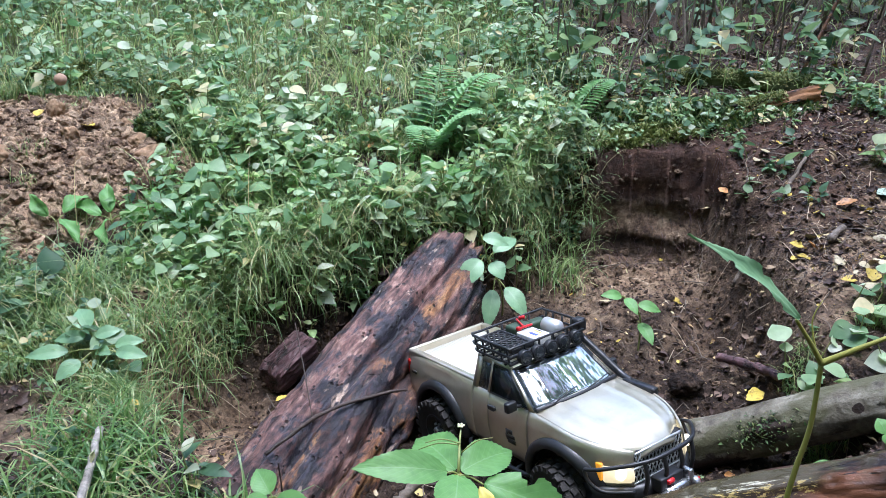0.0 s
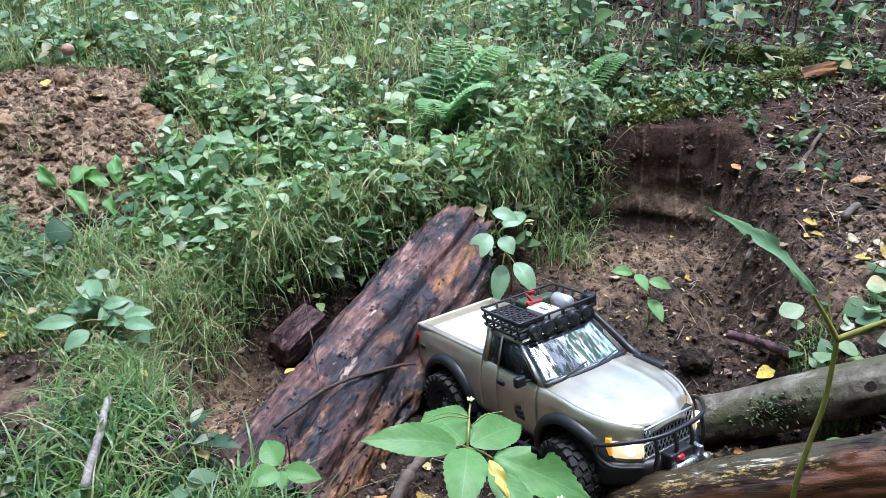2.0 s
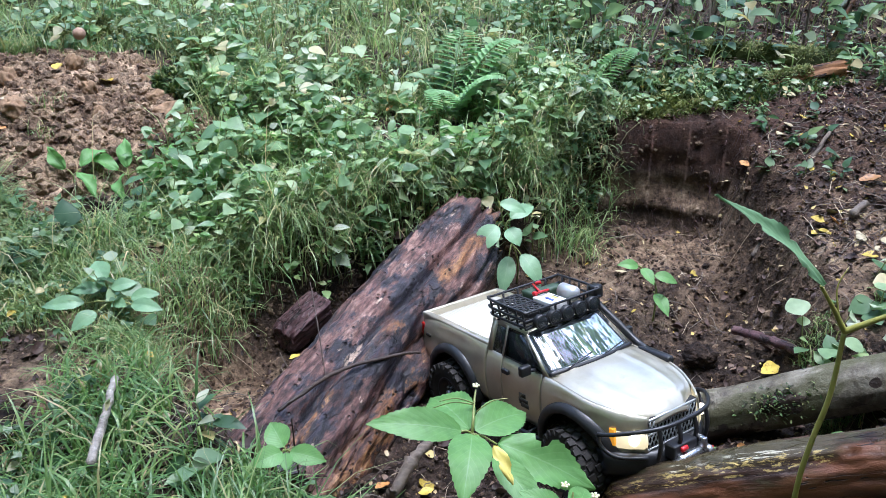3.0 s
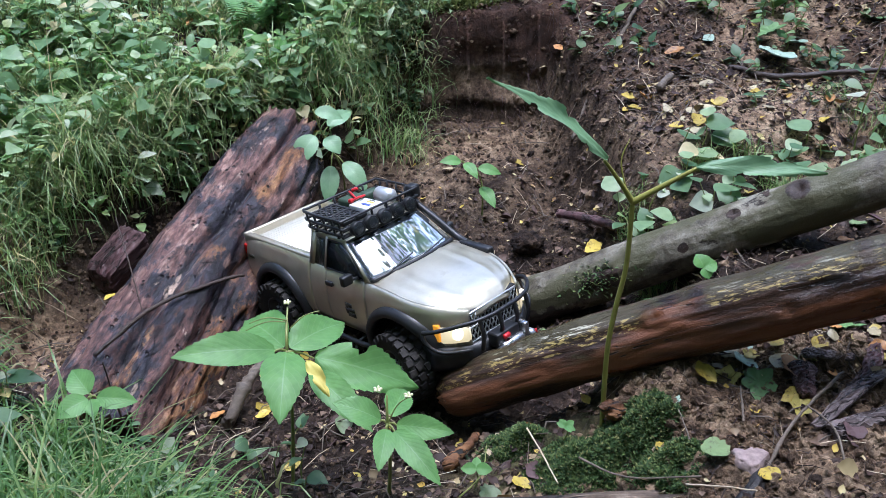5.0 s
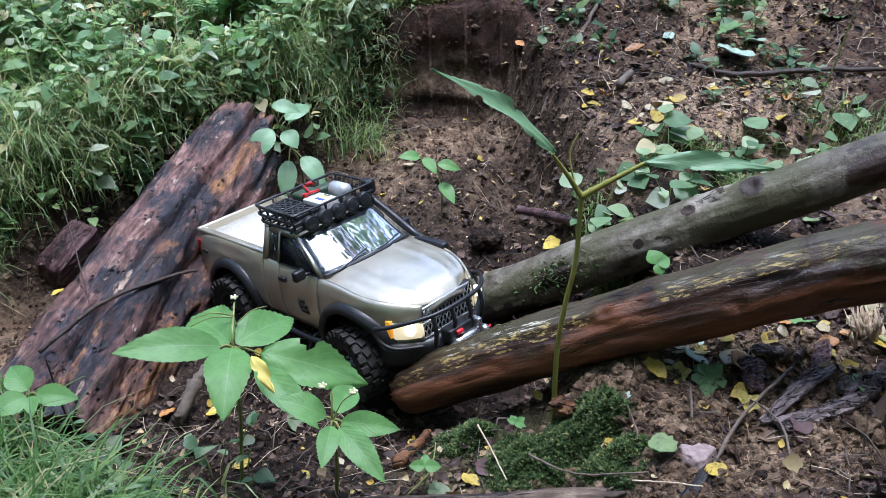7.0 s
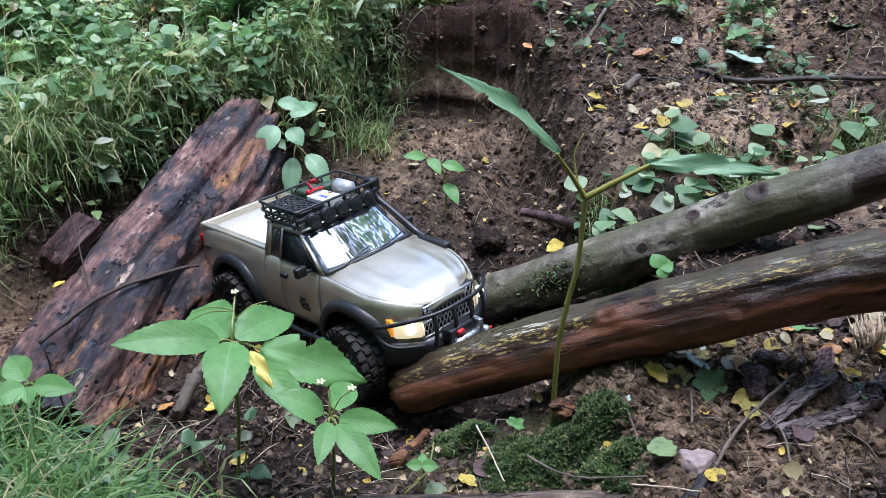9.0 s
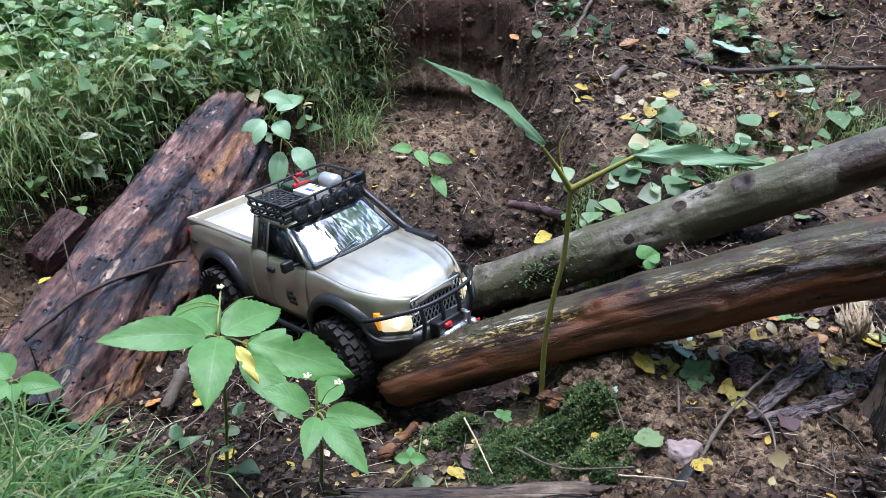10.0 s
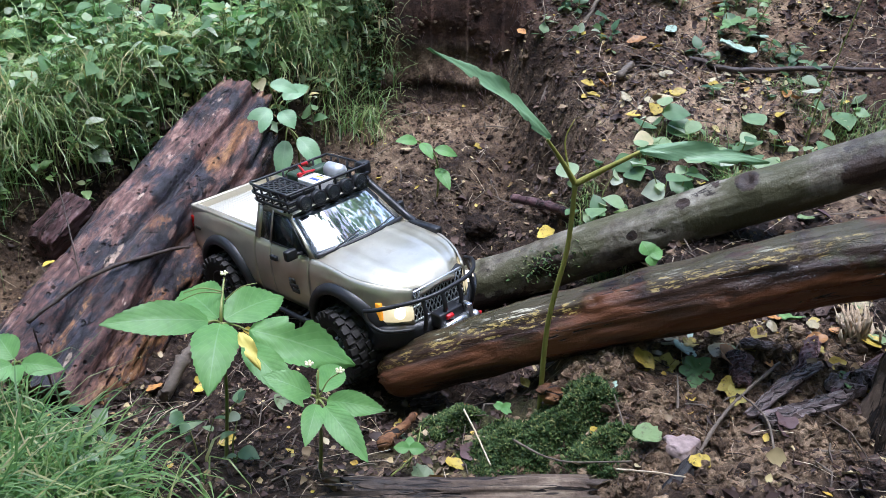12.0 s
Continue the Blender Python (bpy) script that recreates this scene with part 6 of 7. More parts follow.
def make_dock(x, y, leaves, label):
    """A low plant whose broad leaves lie over the grass."""
    foot = Vector((x, y, z_at(x, y) - 0.006))
    ob = plant("dock_plant", label, foot)
    heart = Vector((0, 0, 0.028))
    stem_part("stem", [Vector((0, 0, 0)), heart * 0.5, heart], (0.003, 0.002), ob)
    for turn, length, width, lift in leaves:
        d = Vector((math.cos(math.radians(turn)), math.sin(math.radians(turn)), 0))
        a, tip = heart + d * 0.02 + Vector((0, 0, 0.010)), heart + d * (0.02 + length)
        tip.z = z_at(x + tip.x, y + tip.y) - foot.z + lift
        stalked_leaf(heart, a, tip, width * 0.85, ob, bow=0.06 + 0.001 * (turn % 70), teeth=10, wave=0.06, fold=0.45, turn=0.7 * math.sin(turn))


make_dock(-0.545, 1.560, ((8, 0.095, 0.044, 0.050), (-150, 0.060, 0.036, 0.03), (120, 0.055, 0.034, 0.05), (-60, 0.05, 0.030, 0.03)), "low dock with a large floppy green leaf")
make_dock(-0.645, 1.545, ((20, 0.065, 0.038, 0.035), (110, 0.055, 0.034, 0.03), (170, 0.065, 0.036, 0.03), (-80, 0.06, 0.036, 0.03)), "low dock with broad green leaves by the spoil")
make_dock(-0.740, 1.520, ((60, 0.060, 0.040, 0.03), (150, 0.05, 0.032, 0.03), (-40, 0.060, 0.034, 0.03)), "low dock with pale floppy leaves by the spoil")
make_dock(-0.30, 1.735, ((40, 0.06, 0.034, 0.06), (160, 0.055, 0.032, 0.05), (-70, 0.055, 0.034, 0.04)), "low broad-leaved herb in the bank grass")
make_dock(-0.02, 1.745, ((-15, 0.06, 0.036, 0.07), (110, 0.055, 0.034, 0.06), (-110, 0.06, 0.036, 0.05), (190, 0.05, 0.03, 0.05)), "low broad-leaved herb in the bank grass")


def make_seedling(foot, top, leaves, label):
    ob = plant("seedling", label, foot)
    q = lambda *p: rooted(ob, p)
    stem_part("stem", [q(*foot), q(*((Vector(foot) + Vector(top)) / 2 + Vector((0.004, 0, 0)))), q(*top)], (0.0012, 0.0009), ob)
    for dx, dy, dz, w in leaves:
        a = Vector(top)
        broad_leaf("leaf", q(*a), q(*(a + Vector((dx, dy, dz)))), w, ob, FOREGREEN, bow=0.1, teeth=6)


make_seedling((0.575, 0.915, 0.15), (0.560, 0.900, 0.224), ((-0.006, 0.014, 0.014, 0.026), (0.020, 0.004, 0.004, 0.022), (0.004, -0.012, -0.010, 0.020)), "little round-lobed green seedling between two logs")
make_seedling((0.333, 0.752, 0.095), (0.334, 0.748, 0.122), ((0.011, 0.004, 0.003, 0.008), (-0.010, 0.005, 0.003, 0.008), (0.003, -0.011, 0.001, 0.008), (-0.004, 0.012, 0.002, 0.007), (0.009, -0.008, 0.0, 0.007)), "tiny bright green lobed sprout on the moss")
make_seedling((0.215, 0.712, 0.075), (0.217, 0.706, 0.115), ((0.018, -0.004, 0.0, 0.014), (-0.017, 0.002, 0.002, 0.013), (0.004, 0.015, 0.004, 0.010)), "little green seedling beside the rotten log")
make_seedling((0.50, 0.90, 0.13), (0.490, 0.880, 0.190), ((0.026, -0.008, 0.002, 0.014), (-0.020, 0.006, 0.0, 0.010)), "little green seedling behind the brown log")

make_broad_plant()
make_small_plant()
make_long_stalk()
make_side_plants()
make_fern(-0.03, 1.90, ((0.95, 0.25, 0.19, 0.18), (1.0, -0.5, 0.13, 0.15), (0.2, 0.9, 0.19, 0.17), (-0.3, -1, 0.10, 0.12)))
make_fern(0.30, 1.99, ((0.9, 0.5, 0.10, 0.14),))


# ---- wood and stones ----
GREY_STICK = wood_material("grey_twig", [(0.3, (0.06, 0.045, 0.034)), (0.55, (0.17, 0.135, 0.105)), (0.8, (0.30, 0.25, 0.20))], (20, 90, 90), 0.7)
DARK_STICK = wood_material("dark_twig", [(0.3, (0.018, 0.012, 0.010)), (0.55, (0.055, 0.036, 0.028)), (0.8, (0.12, 0.08, 0.06))], (20, 90, 90), 0.6)
WET_BARK = wood_material("wet_purple_bark", [(0.34, (0.035, 0.026, 0.026)), (0.48, (0.115, 0.088, 0.086)), (0.58, (0.20, 0.155, 0.15)), (0.72, (0.34, 0.28, 0.26))], (14, 60, 60), 0.38, cracks=((9, 40, 40), 0.02))
RED_BARK = wood_material("red_brown_bark", [(0.34, (0.018, 0.009, 0.010)), (0.48, (0.075, 0.036, 0.038)), (0.58, (0.16, 0.09, 0.09)), (0.72, (0.32, 0.22, 0.21))], (14, 60, 60), 0.5, cracks=((9, 40, 40), 0.02))
ORANGE_WOOD = wood_material("rotten_orange_wood", [(0.36, (0.035, 0.016, 0.008)), (0.5, (0.13, 0.055, 0.022)), (0.65, (0.34, 0.17, 0.07))], (10, 60, 60), 0.7, cracks=((8, 30, 30), 0.03))
PALE_WOOD = wood_material("pale_split_wood", [(0.3, (0.30, 0.21, 0.13)), (0.45, (0.52, 0.40, 0.27)), (0.65, (0.74, 0.62, 0.46))], (8, 60, 60), 0.7)
ROTTEN = wood_material("dark_rotten_wood", [(0.38, (0.012, 0.008, 0.006)), (0.48, (0.055, 0.037, 0.027)), (0.56, (0.14, 0.10, 0.072)), (0.66, (0.32, 0.25, 0.18))], (10, 90, 90), 0.7, cracks=((5, 50, 50), 0.03))
YELLOW_MOSS = leaf_material("yellow_green_moss", [(0.0, (0.06, 0.085, 0.022)), (0.5, (0.15, 0.19, 0.055)), (0.85, (0.27, 0.29, 0.10)), (1.0, (0.36, 0.30, 0.13))], 0.7, 0.15)
MOSS = leaf_material("moss_tufts", [(0.0, (0.016, 0.040, 0.009)), (0.55, (0.055, 0.108, 0.026)), (0.9, (0.15, 0.19, 0.055)), (1.0, (0.28, 0.26, 0.10))], 0.7, 0.15)


PALE_STICK = wood_material("silvery_stick", [(0.3, (0.10, 0.085, 0.07)), (0.5, (0.28, 0.25, 0.215)), (0.7, (0.48, 0.44, 0.39))], (20, 90, 90), 0.55)


CHARRED = wood_material("charred_wood", [(0.3, (0.006, 0.005, 0.005)), (0.55, (0.022, 0.018, 0.017)), (0.8, (0.06, 0.05, 0.045))], (20, 80, 80), 0.6)


def on_log(x, y):
    """The height of the fallen log's upper side."""
    a, b = Vector((0.046, 1.650, 0.140)), Vector((-0.278, 1.045, -0.068))
    d = Vector((b.x - a.x, b.y - a.y))
    t = ((x - a.x) * d.x + (y - a.y) * d.y) / d.length_squared
    off = abs((x - a.x) * d.y - (y - a.y) * d.x) / d.length
    r = 0.098 + 0.015 * t
    return a.z + (b.z - a.z) * t + math.sqrt(max(0.0, r * r - off * off)) * 1.06 + 0.003


def stick(pts, r0, r1, label, material=GREY_STICK, name="stick", knobs=0.12, seed=1):
    p = curve_points(pts, 8)
    rg = np.random.default_rng(seed)
    radii = [(r0 + (r1 - r0) * k / (len(p) - 1)) * (1 + knobs * rg.normal()) for k in range(len(p))]
    p = [q + Vector(rg.normal(0, 0.15 * r0, 3)) for q in p]
    s = Soup()
    tube(s, p, radii, 10)
    return thing(name, s.mesh(name, material), label, "stick")


def lump(name, centre, size, label, category, material, seed=0, rough=0.25, flat=None):
    bm = bmesh.new()
    bmesh.ops.create_icosphere(bm, subdivisions=4, radius=1)
    for q in bm.verts:
        n = noise.fractal(q.co * 1.3 + Vector((seed * 3.1, seed, 0)), 0.8, 2.1, 6)
        r = 1 + rough * n + 0.35 * rough * noise.cell(q.co * 2.3 + Vector((seed, 0, 0)))
        c = q.co * r
        if flat:
            for axis, cut in flat:
                a = Vector(axis)
                over = c.dot(a) - cut
                if over > 0:
                    c -= a * over * 0.9
        q.co = Vector((c.x * size[0], c.y * size[1], c.z * size[2]))
    for face in bm.faces:
        face.smooth = True
    me = bpy.data.meshes.new(name)
    bm.to_mesh(me)
    bm.free()
    me.materials.append(material)
    ob = thing(name, me, label, category)
    ob.matrix_world = centre if isinstance(centre, Matrix) else Matrix.Translation(centre)
    return ob


def wood_chunk(at, size, label, material, seed):
    """A split block of wood: flat torn faces, chipped edges, slanting ends."""
    bm = bmesh.new()
    bmesh.ops.create_cube(bm, size=1)
    bmesh.ops.subdivide_edges(bm, edges=bm.edges[:], cuts=11, use_grid_fill=True)
    for q in bm.verts:
        p = q.co.copy()
        edge = sum(max(0.0, abs(v) - 0.40) for v in p)
        p *= 1 - 0.5 * max(0.0, edge - 0.11)
        p.x += 0.22 * p.z - 0.12 * p.y
        p.z *= 0.82 + 0.3 * p.x
        grain = noise.fractal(Vector((p.x * 3 + seed, p.y * 11, p.z * 11)), 0.9, 2.1, 4)
        p += p.normalized() * (0.05 * grain + 0.03 * noise.noise(p * 5 + Vector((seed, 0, 0))))
        q.co = Vector((p.x * size[0], p.y * size[1], p.z * size[2]))
    me = bpy.data.meshes.new("wood_chunk")
    bm.to_mesh(me)
    bm.free()
    me.materials.append(material)
    return thing("wood_chunk", me, label, "wood", at=at)


def bark_strip(at, length, width, label, material, seed):
    """A torn flake of bark: curled, with ragged edges and some thickness."""
    rg = np.random.default_rng(seed)
    outer, inner = [], []
    n, m = 24, 9
    left, right = 1 + 0.2 * np.cumsum(rg.normal(size=n)) / 2, 1 + 0.2 * np.cumsum(rg.normal(size=n)) / 2
    for i in range(n):
        t = -0.5 + i / (n - 1)
        taper = (1 - (2 * abs(t)) ** 10) * 0.55 + 0.45
        row = []
        for j in range(m):
            u = -1 + 2 * j / (m - 1)
            w = 0.5 * width * taper * (left[i] if u < 0 else right[i])
            z = 0.18 * width * (1 - u * u) + 0.05 * width * rg.normal() + 0.05 * length * math.sin(4 * t + seed)
            row.append(Vector((t * length, u * w, z)))
        outer.append(row)
        inner.append([p + Vector((0, 0, -0.14 * width - 0.001)) for p in row])
    s = Soup()
    slab(s, inner, outer)
    ob = thing("bark_flake", s.mesh("bark_flake", material, False), label, "bark")
    ob.matrix_world = at


log_shape((-0.050, 1.325, 0.006), (0.088, 1.352, 0.004), 0.0185, 0.0165, "branch_stub", "short sawn grey branch lying by the trunk", GREY_BARK, 20, 18, seed=31, rag=0.004, category="branch")
wood_chunk(pose(-0.292, 1.395, 0.034, 14, -30, 38), (0.098, 0.058, 0.060), "angular reddish wood chunk leaning by the trunk", RED_BARK, 5)
stick([(-0.272, 1.075, on_log(-0.272, 1.075)), (-0.19, 1.145, on_log(-0.19, 1.145) + 0.004), (-0.125, 1.195, 0.086), (-0.085, 1.225, 0.080), (-0.062, 1.242, 0.072)], 0.0034, 0.0024, "thin dark stick lying across the trunk", DARK_STICK, seed=2)
stick([(-0.036, 1.085, 0.012), (-0.062, 1.05, 0.0), (-0.092, 1.005, -0.035)], 0.0085, 0.0100, "short grey stick stuck in the mud", seed=3)
stick([(-0.440, 0.915, 0.222), (-0.428, 0.85, 0.215), (-0.413, 0.76, 0.208)], 0.0048, 0.0056, "bare pale stick lying in the grass", PALE_STICK, "stick", 0.04, 4)
stick([(-0.46, 1.42, 0.09), (-0.36, 1.50, 0.075), (-0.25, 1.58, 0.075)], 0.0035, 0.0025, "thin dark root along the bank foot", DARK_STICK, seed=5)
stick([(0.595, 1.570, 0.118), (0.663, 1.634, 0.225), (0.723, 1.690, 0.291), (0.766, 1.730, 0.336)], 0.0050, 0.0040, "thin grey branch leaning on the hollow wall", seed=6)
stick([(0.515, 1.385, 0.055), (0.55, 1.33, 0.068), (0.585, 1.262, 0.085)], 0.0085, 0.0085, "reddish stick lying on the hollow floor", RED_BARK, seed=7)
stick([(0.885, 1.52, 0.270), (0.96, 1.455, 0.266), (1.06, 1.42, 0.280), (1.22, 1.36, 0.295)], 0.0065, 0.0040, "long dark branch on the leafy bank", DARK_STICK, seed=8)
stick([(0.500, 0.598, 0.172), (0.56, 0.65, 0.186), (0.645, 0.702, 0.196)], 0.0022, 0.0016, "thin grey twig on sandy soil", seed=9)
stick([(0.575, 0.575, 0.176), (0.585, 0.62, 0.192), (0.578, 0.662, 0.190)], 0.0014, 0.0010, "fine dry stalk on sandy soil", seed=10)
stick([(0.73, 1.485, 0.250), (0.765, 1.515, 0.262)], 0.0075, 0.0070, "short grey stick on the bank", seed=11)
stick([(0.335, 0.70, 0.118), (0.375, 0.655, 0.125), (0.43, 0.60, 0.172)], 0.0013, 0.0010, "dry straw stalk over the moss", GREY_STICK, seed=12)
stick([(0.293, 0.771, 0.105), (0.298, 0.73, 0.108), (0.304, 0.675, 0.108)], 0.0012, 0.0008, "pale dry straw leaning over the moss", PALE_WOOD, "straw", 0.03, 21)
stick([(0.412, 0.596, 0.168), (0.44, 0.578, 0.178), (0.468, 0.560, 0.186)], 0.0010, 0.0007, "pale dry straw on the near bank", PALE_WOOD, "straw", 0.03, 22)
stick([(0.195, 0.690, 0.092), (0.222, 0.700, 0.112), (0.235, 0.735, 0.120)], 0.0010, 0.0006, "thin green grass stalk by the rotten log", STEM, "stalk", 0.03, 23)
stick([(-0.215, 0.95, 0.02), (-0.222, 0.955, 0.075), (-0.226, 0.96, 0.135)], 0.0016, 0.0010, "thin dark upright stem by the trunk", DARK_STICK, seed=13)
stick([(-0.205, 1.13, on_log(-0.205, 1.13)), (-0.225, 1.20, 0.12), (-0.255, 1.30, 0.17)], 0.0013, 0.0008, "thin curved dry stem over the trunk", DARK_STICK, seed=14)
stick([(0.962, 1.2, 0.21), (0.960, 1.2, 0.30), (0.975, 1.2, 0.40), (0.995, 1.2, 0.56)], 0.0014, 0.0010, "tall thin green stem behind the logs", STEM, "stem", 0.03, 15)
log_shape((0.135, 0.672, 0.084), (0.398, 0.606, 0.121), 0.025, 0.019, "rotten_log", "dark rotten log broken to pale splinters", ROTTEN, 48, 70, groove=((1.5, 0.22, 0.16), (2.2, 0.12, 0.08), (0.9, 0.12, 0.08)), ends=PALE_WOOD, seed=41, rag=0.05, lumps=0.14, fibre=0.11)
stick([(0.195, 0.762, 0.070), (0.220, 0.793, 0.062), (0.246, 0.828, 0.050)], 0.0085, 0.004, "split pale orange wood at the moss edge", ORANGE_WOOD, "wood_splinter", 0.12, 16)
lump("stone", (0.487, 0.610, 0.170), (0.023, 0.018, 0.018), "pale pinkish stone on sandy soil", "stone", plain_material("pink_stone", (0.31, 0.235, 0.22), 0.85, 0, 0.3, 0.6, 120, 0.6), 3, 0.5, (((0, 0, 1), 0.6), ((0.7, -0.7, 0.2), 0.7), ((-0.8, -0.5, 0.3), 0.75)))
lump("bark_chunk", pose(0.393, 0.752, 0.135, 0, 30, 30), (0.021, 0.013, 0.010), "broken pinkish bark chip on the soil", "bark", ORANGE_WOOD, 8, 0.3)
log_shape((0.446, 0.552, 0.150), (0.488, 0.588, 0.172), 0.015, 0.007, "wood_chunk", "charred black wood chunk by a stone", CHARRED, 28, 26, groove=((1.2, 0.3, 0.3), (2.6, 0.25, 0.25)), ends=CHARRED, seed=77, rag=0.018, lumps=0.3, fibre=0.16, category="wood")
TAN_CLAY = plain_material("tan_clay", (0.27, 0.175, 0.105), 0.9, 0, 0.2, 0.9, 70, 1.0)
for k, (x, y, r) in enumerate(((-0.625, 1.765, 0.030), (-0.660, 1.80, 0.020), (-0.92, 1.70, 0.034), (-0.80, 1.78, 0.022), (-0.75, 1.70, 0.018), (-0.86, 1.86, 0.020), (-0.985, 1.80, 0.024), (-0.71, 1.86, 0.016))):
    lump("clay_clod", pose(x, y, z_at(x, y) + 0.05 * r, 20 * k, 15 * k, 40 * k), (1.15 * r, 0.9 * r, 0.75 * r), "crumbly orange-tan clay clod on the spoil", "clod", TAN_CLAY, 30 + k, 0.34)
lump("clay_clod", (0.020, 1.255, -0.004), (0.036, 0.028, 0.028), "crumbly orange-brown clay clod under the truck", "clod", ORANGE_WOOD, 10, 0.4)
lump("mud_clod", (0.435, 1.318, 0.035), (0.030, 0.022, 0.020), "wet black mud clod before the grey log", "clod", SOIL, 11, 0.4)
log_shape((0.722, 0.572, 0.14), (0.757, 0.612, 0.246), 0.056, 0.047, "stump_fragment", "broken rotten stump wood standing in the bank", ROTTEN, 48, 40, groove=((0.4, 0.2, 0.2), (2.0, 0.2, 0.12), (3.4, 0.2, 0.2), (4.6, 0.15, 0.1)), ends=ORANGE_WOOD, seed=12, rag=0.04, lumps=0.12, fibre=0.08, category="stump")
for x, y, rz, ln, w, k in ((0.63, 0.665, 25, 0.13, 0.016, 1), (0.69, 0.715, 50, 0.085, 0.020, 2), (0.645, 0.735, -15, 0.06, 0.015, 3), (0.72, 0.665, 30, 0.11, 0.018, 4), (0.66, 0.70, 40, 0.07, 0.018, 5), (0.648, 0.632, 4, 0.125, 0.030, 7), (0.725, 0.665, 20, 0.10, 0.036, 9), (0.60, 0.71, 75, 0.05, 0.022, 6)):
    bark_strip(pose(x, y, z_at(x, y) + 0.010, 0, -4, rz), ln, w, "torn dark bark flake on the sandy soil" if k % 2 else "torn purple-brown bark flake on the soil", WET_BARK if k % 2 else RED_BARK, k)
lump("puffball", (-0.885, 1.965, 0.452), (0.0145, 0.0145, 0.014), "round pale brown puffball on the turf", "mushroom", plain_material("puffball_skin", (0.36, 0.24, 0.17), 0.8, 0, 0.2, 0.3, 90), 2, 0.06)
log_shape((0.62, 2.235, 0.395), (0.93, 2.10, 0.405), 0.028, 0.024, "mossy_log", "old fallen log overgrown with green moss", wood_material("mossy_bark", [(0.3, (0.02, 0.03, 0.008)), (0.55, (0.06, 0.08, 0.02)), (0.8, (0.13, 0.14, 0.05))], (14, 30, 30), 0.85), 24, 24, seed=51, lumps=0.12)
log_shape((0.700, 1.985, 0.368), (0.900, 2.035, 0.402), 0.021, 0.024, "rotten_log", "short rotten orange-brown log with a mossy top", ORANGE_WOOD, 40, 40, groove=((0.6, 0.25, 0.15), (2.4, 0.2, 0.15)), ends=ROTTEN, seed=52, lumps=0.22, rag=0.035, fibre=0.08)
stick([(0.87, 2.12, 0.38), (0.94, 2.16, 0.52), (1.02, 2.2, 0.72), (1.06, 2.25, 0.95)], 0.0055, 0.0030, "leaning orange-brown dead branch", ORANGE_WOOD, seed=17)


def make_splinter():
    s = Soup()
    rg = np.random.default_rng(3)
    for k in range(70):
        a = Vector((0.765 + rg.normal(0, 0.008), 0.735 + rg.normal(0, 0.008), 0.184 + rg.uniform(0, 0.012)))
        b = a + Vector((rg.normal(-0.002, 0.010), rg.normal(0.012, 0.010), rg.uniform(0.008, 0.050)))
        w = rg.uniform(0.0008, 0.0032)
        tube(s, [a, a.lerp(b, 0.5) + Vector(rg.normal(0, 0.003, 3)), b], [w * 0.7, w, 0.25 * w], 4)
    thing("splintered_wood", s.mesh("splintered_wood", PALE_WOOD), "pale splintered wood end sticking up", "wood", kind="stuff")


make_splinter()


def tufts(name, label, cx, cy, rx, ry, n, seed, tall=0.014, lift=0.018, material=MOSS):
    """A cushion of moss: many tiny upright shoots on a low mound."""
    rg = np.random.default_rng(seed)
    a, r = rg.uniform(0, 6.283, n), np.sqrt(rg.uniform(0, 1, n))
    x, y = cx + rx * r * np.cos(a), cy + ry * r * np.sin(a)
    z = height(x, y) + lift * (1 - r * r) * np.clip(1 + 1.2 * fractal(x, y, 30, 3, seed + 1), 0.3, 1.7) + 0.006 * fractal(x, y, 60, 2, seed)
    s = Soup()
    lv, lf = leaf_shape(0.35, 3, 0.1, 0.2)
    s.spread(lv, lf, poses_of(np.stack([x, y, z - 0.004], 1), rg.uniform(0, 6.283, n), rg.uniform(0.2, 1.4, n), rg.normal(0, 0.5, n), tall * rg.uniform(0.5, 1.2, n)))
    thing(name, s.mesh(name, material), label, "moss", kind="stuff")


tufts("moss", "dark green moss cushion on the hollow edge", 0.365, 0.712, 0.092, 0.054, 28000, 61, 0.0062, 0.020)
tufts("moss", "dark green moss cushion at the near bank's edge", 0.420, 0.642, 0.044, 0.036, 9000, 63, 0.0062, 0.016)
tufts("moss", "small dark green moss cushion by the log", 0.278, 0.795, 0.048, 0.036, 9000, 62, 0.0062, 0.015)
tufts("moss", "yellow-green moss ridge behind the spoil", -0.97, 2.20, 0.26, 0.07, 9000, 70, 0.020, 0.035, YELLOW_MOSS)
tufts("moss", "mossy stump remains beside the spoil", -0.60, 2.03, 0.10, 0.07, 6000, 71, 0.018, 0.045, YELLOW_MOSS)
tufts("moss", "dark green moss patch beside the sandy spoil", -0.60, 1.86, 0.09, 0.07, 3500, 64, 0.018, 0.03)
tufts("moss", "yellow-green moss fringe on the lip of the hollow", 0.43, 1.915, 0.17, 0.045, 6000, 66, 0.017, 0.012, YELLOW_MOSS)
tufts("moss", "moss along the top of the dug bank", 0.62, 2.0, 0.28, 0.09, 7000, 65, 0.018, 0.012)
herb_patch(80, 0.20, 0.31, 1.80, 1.92, lambda a, b: 1 + 0 * a, 0.013, 0.075, "heath_bush", "small dark bush with tiny leaves at the hollow corner", leaves=(14, 24))


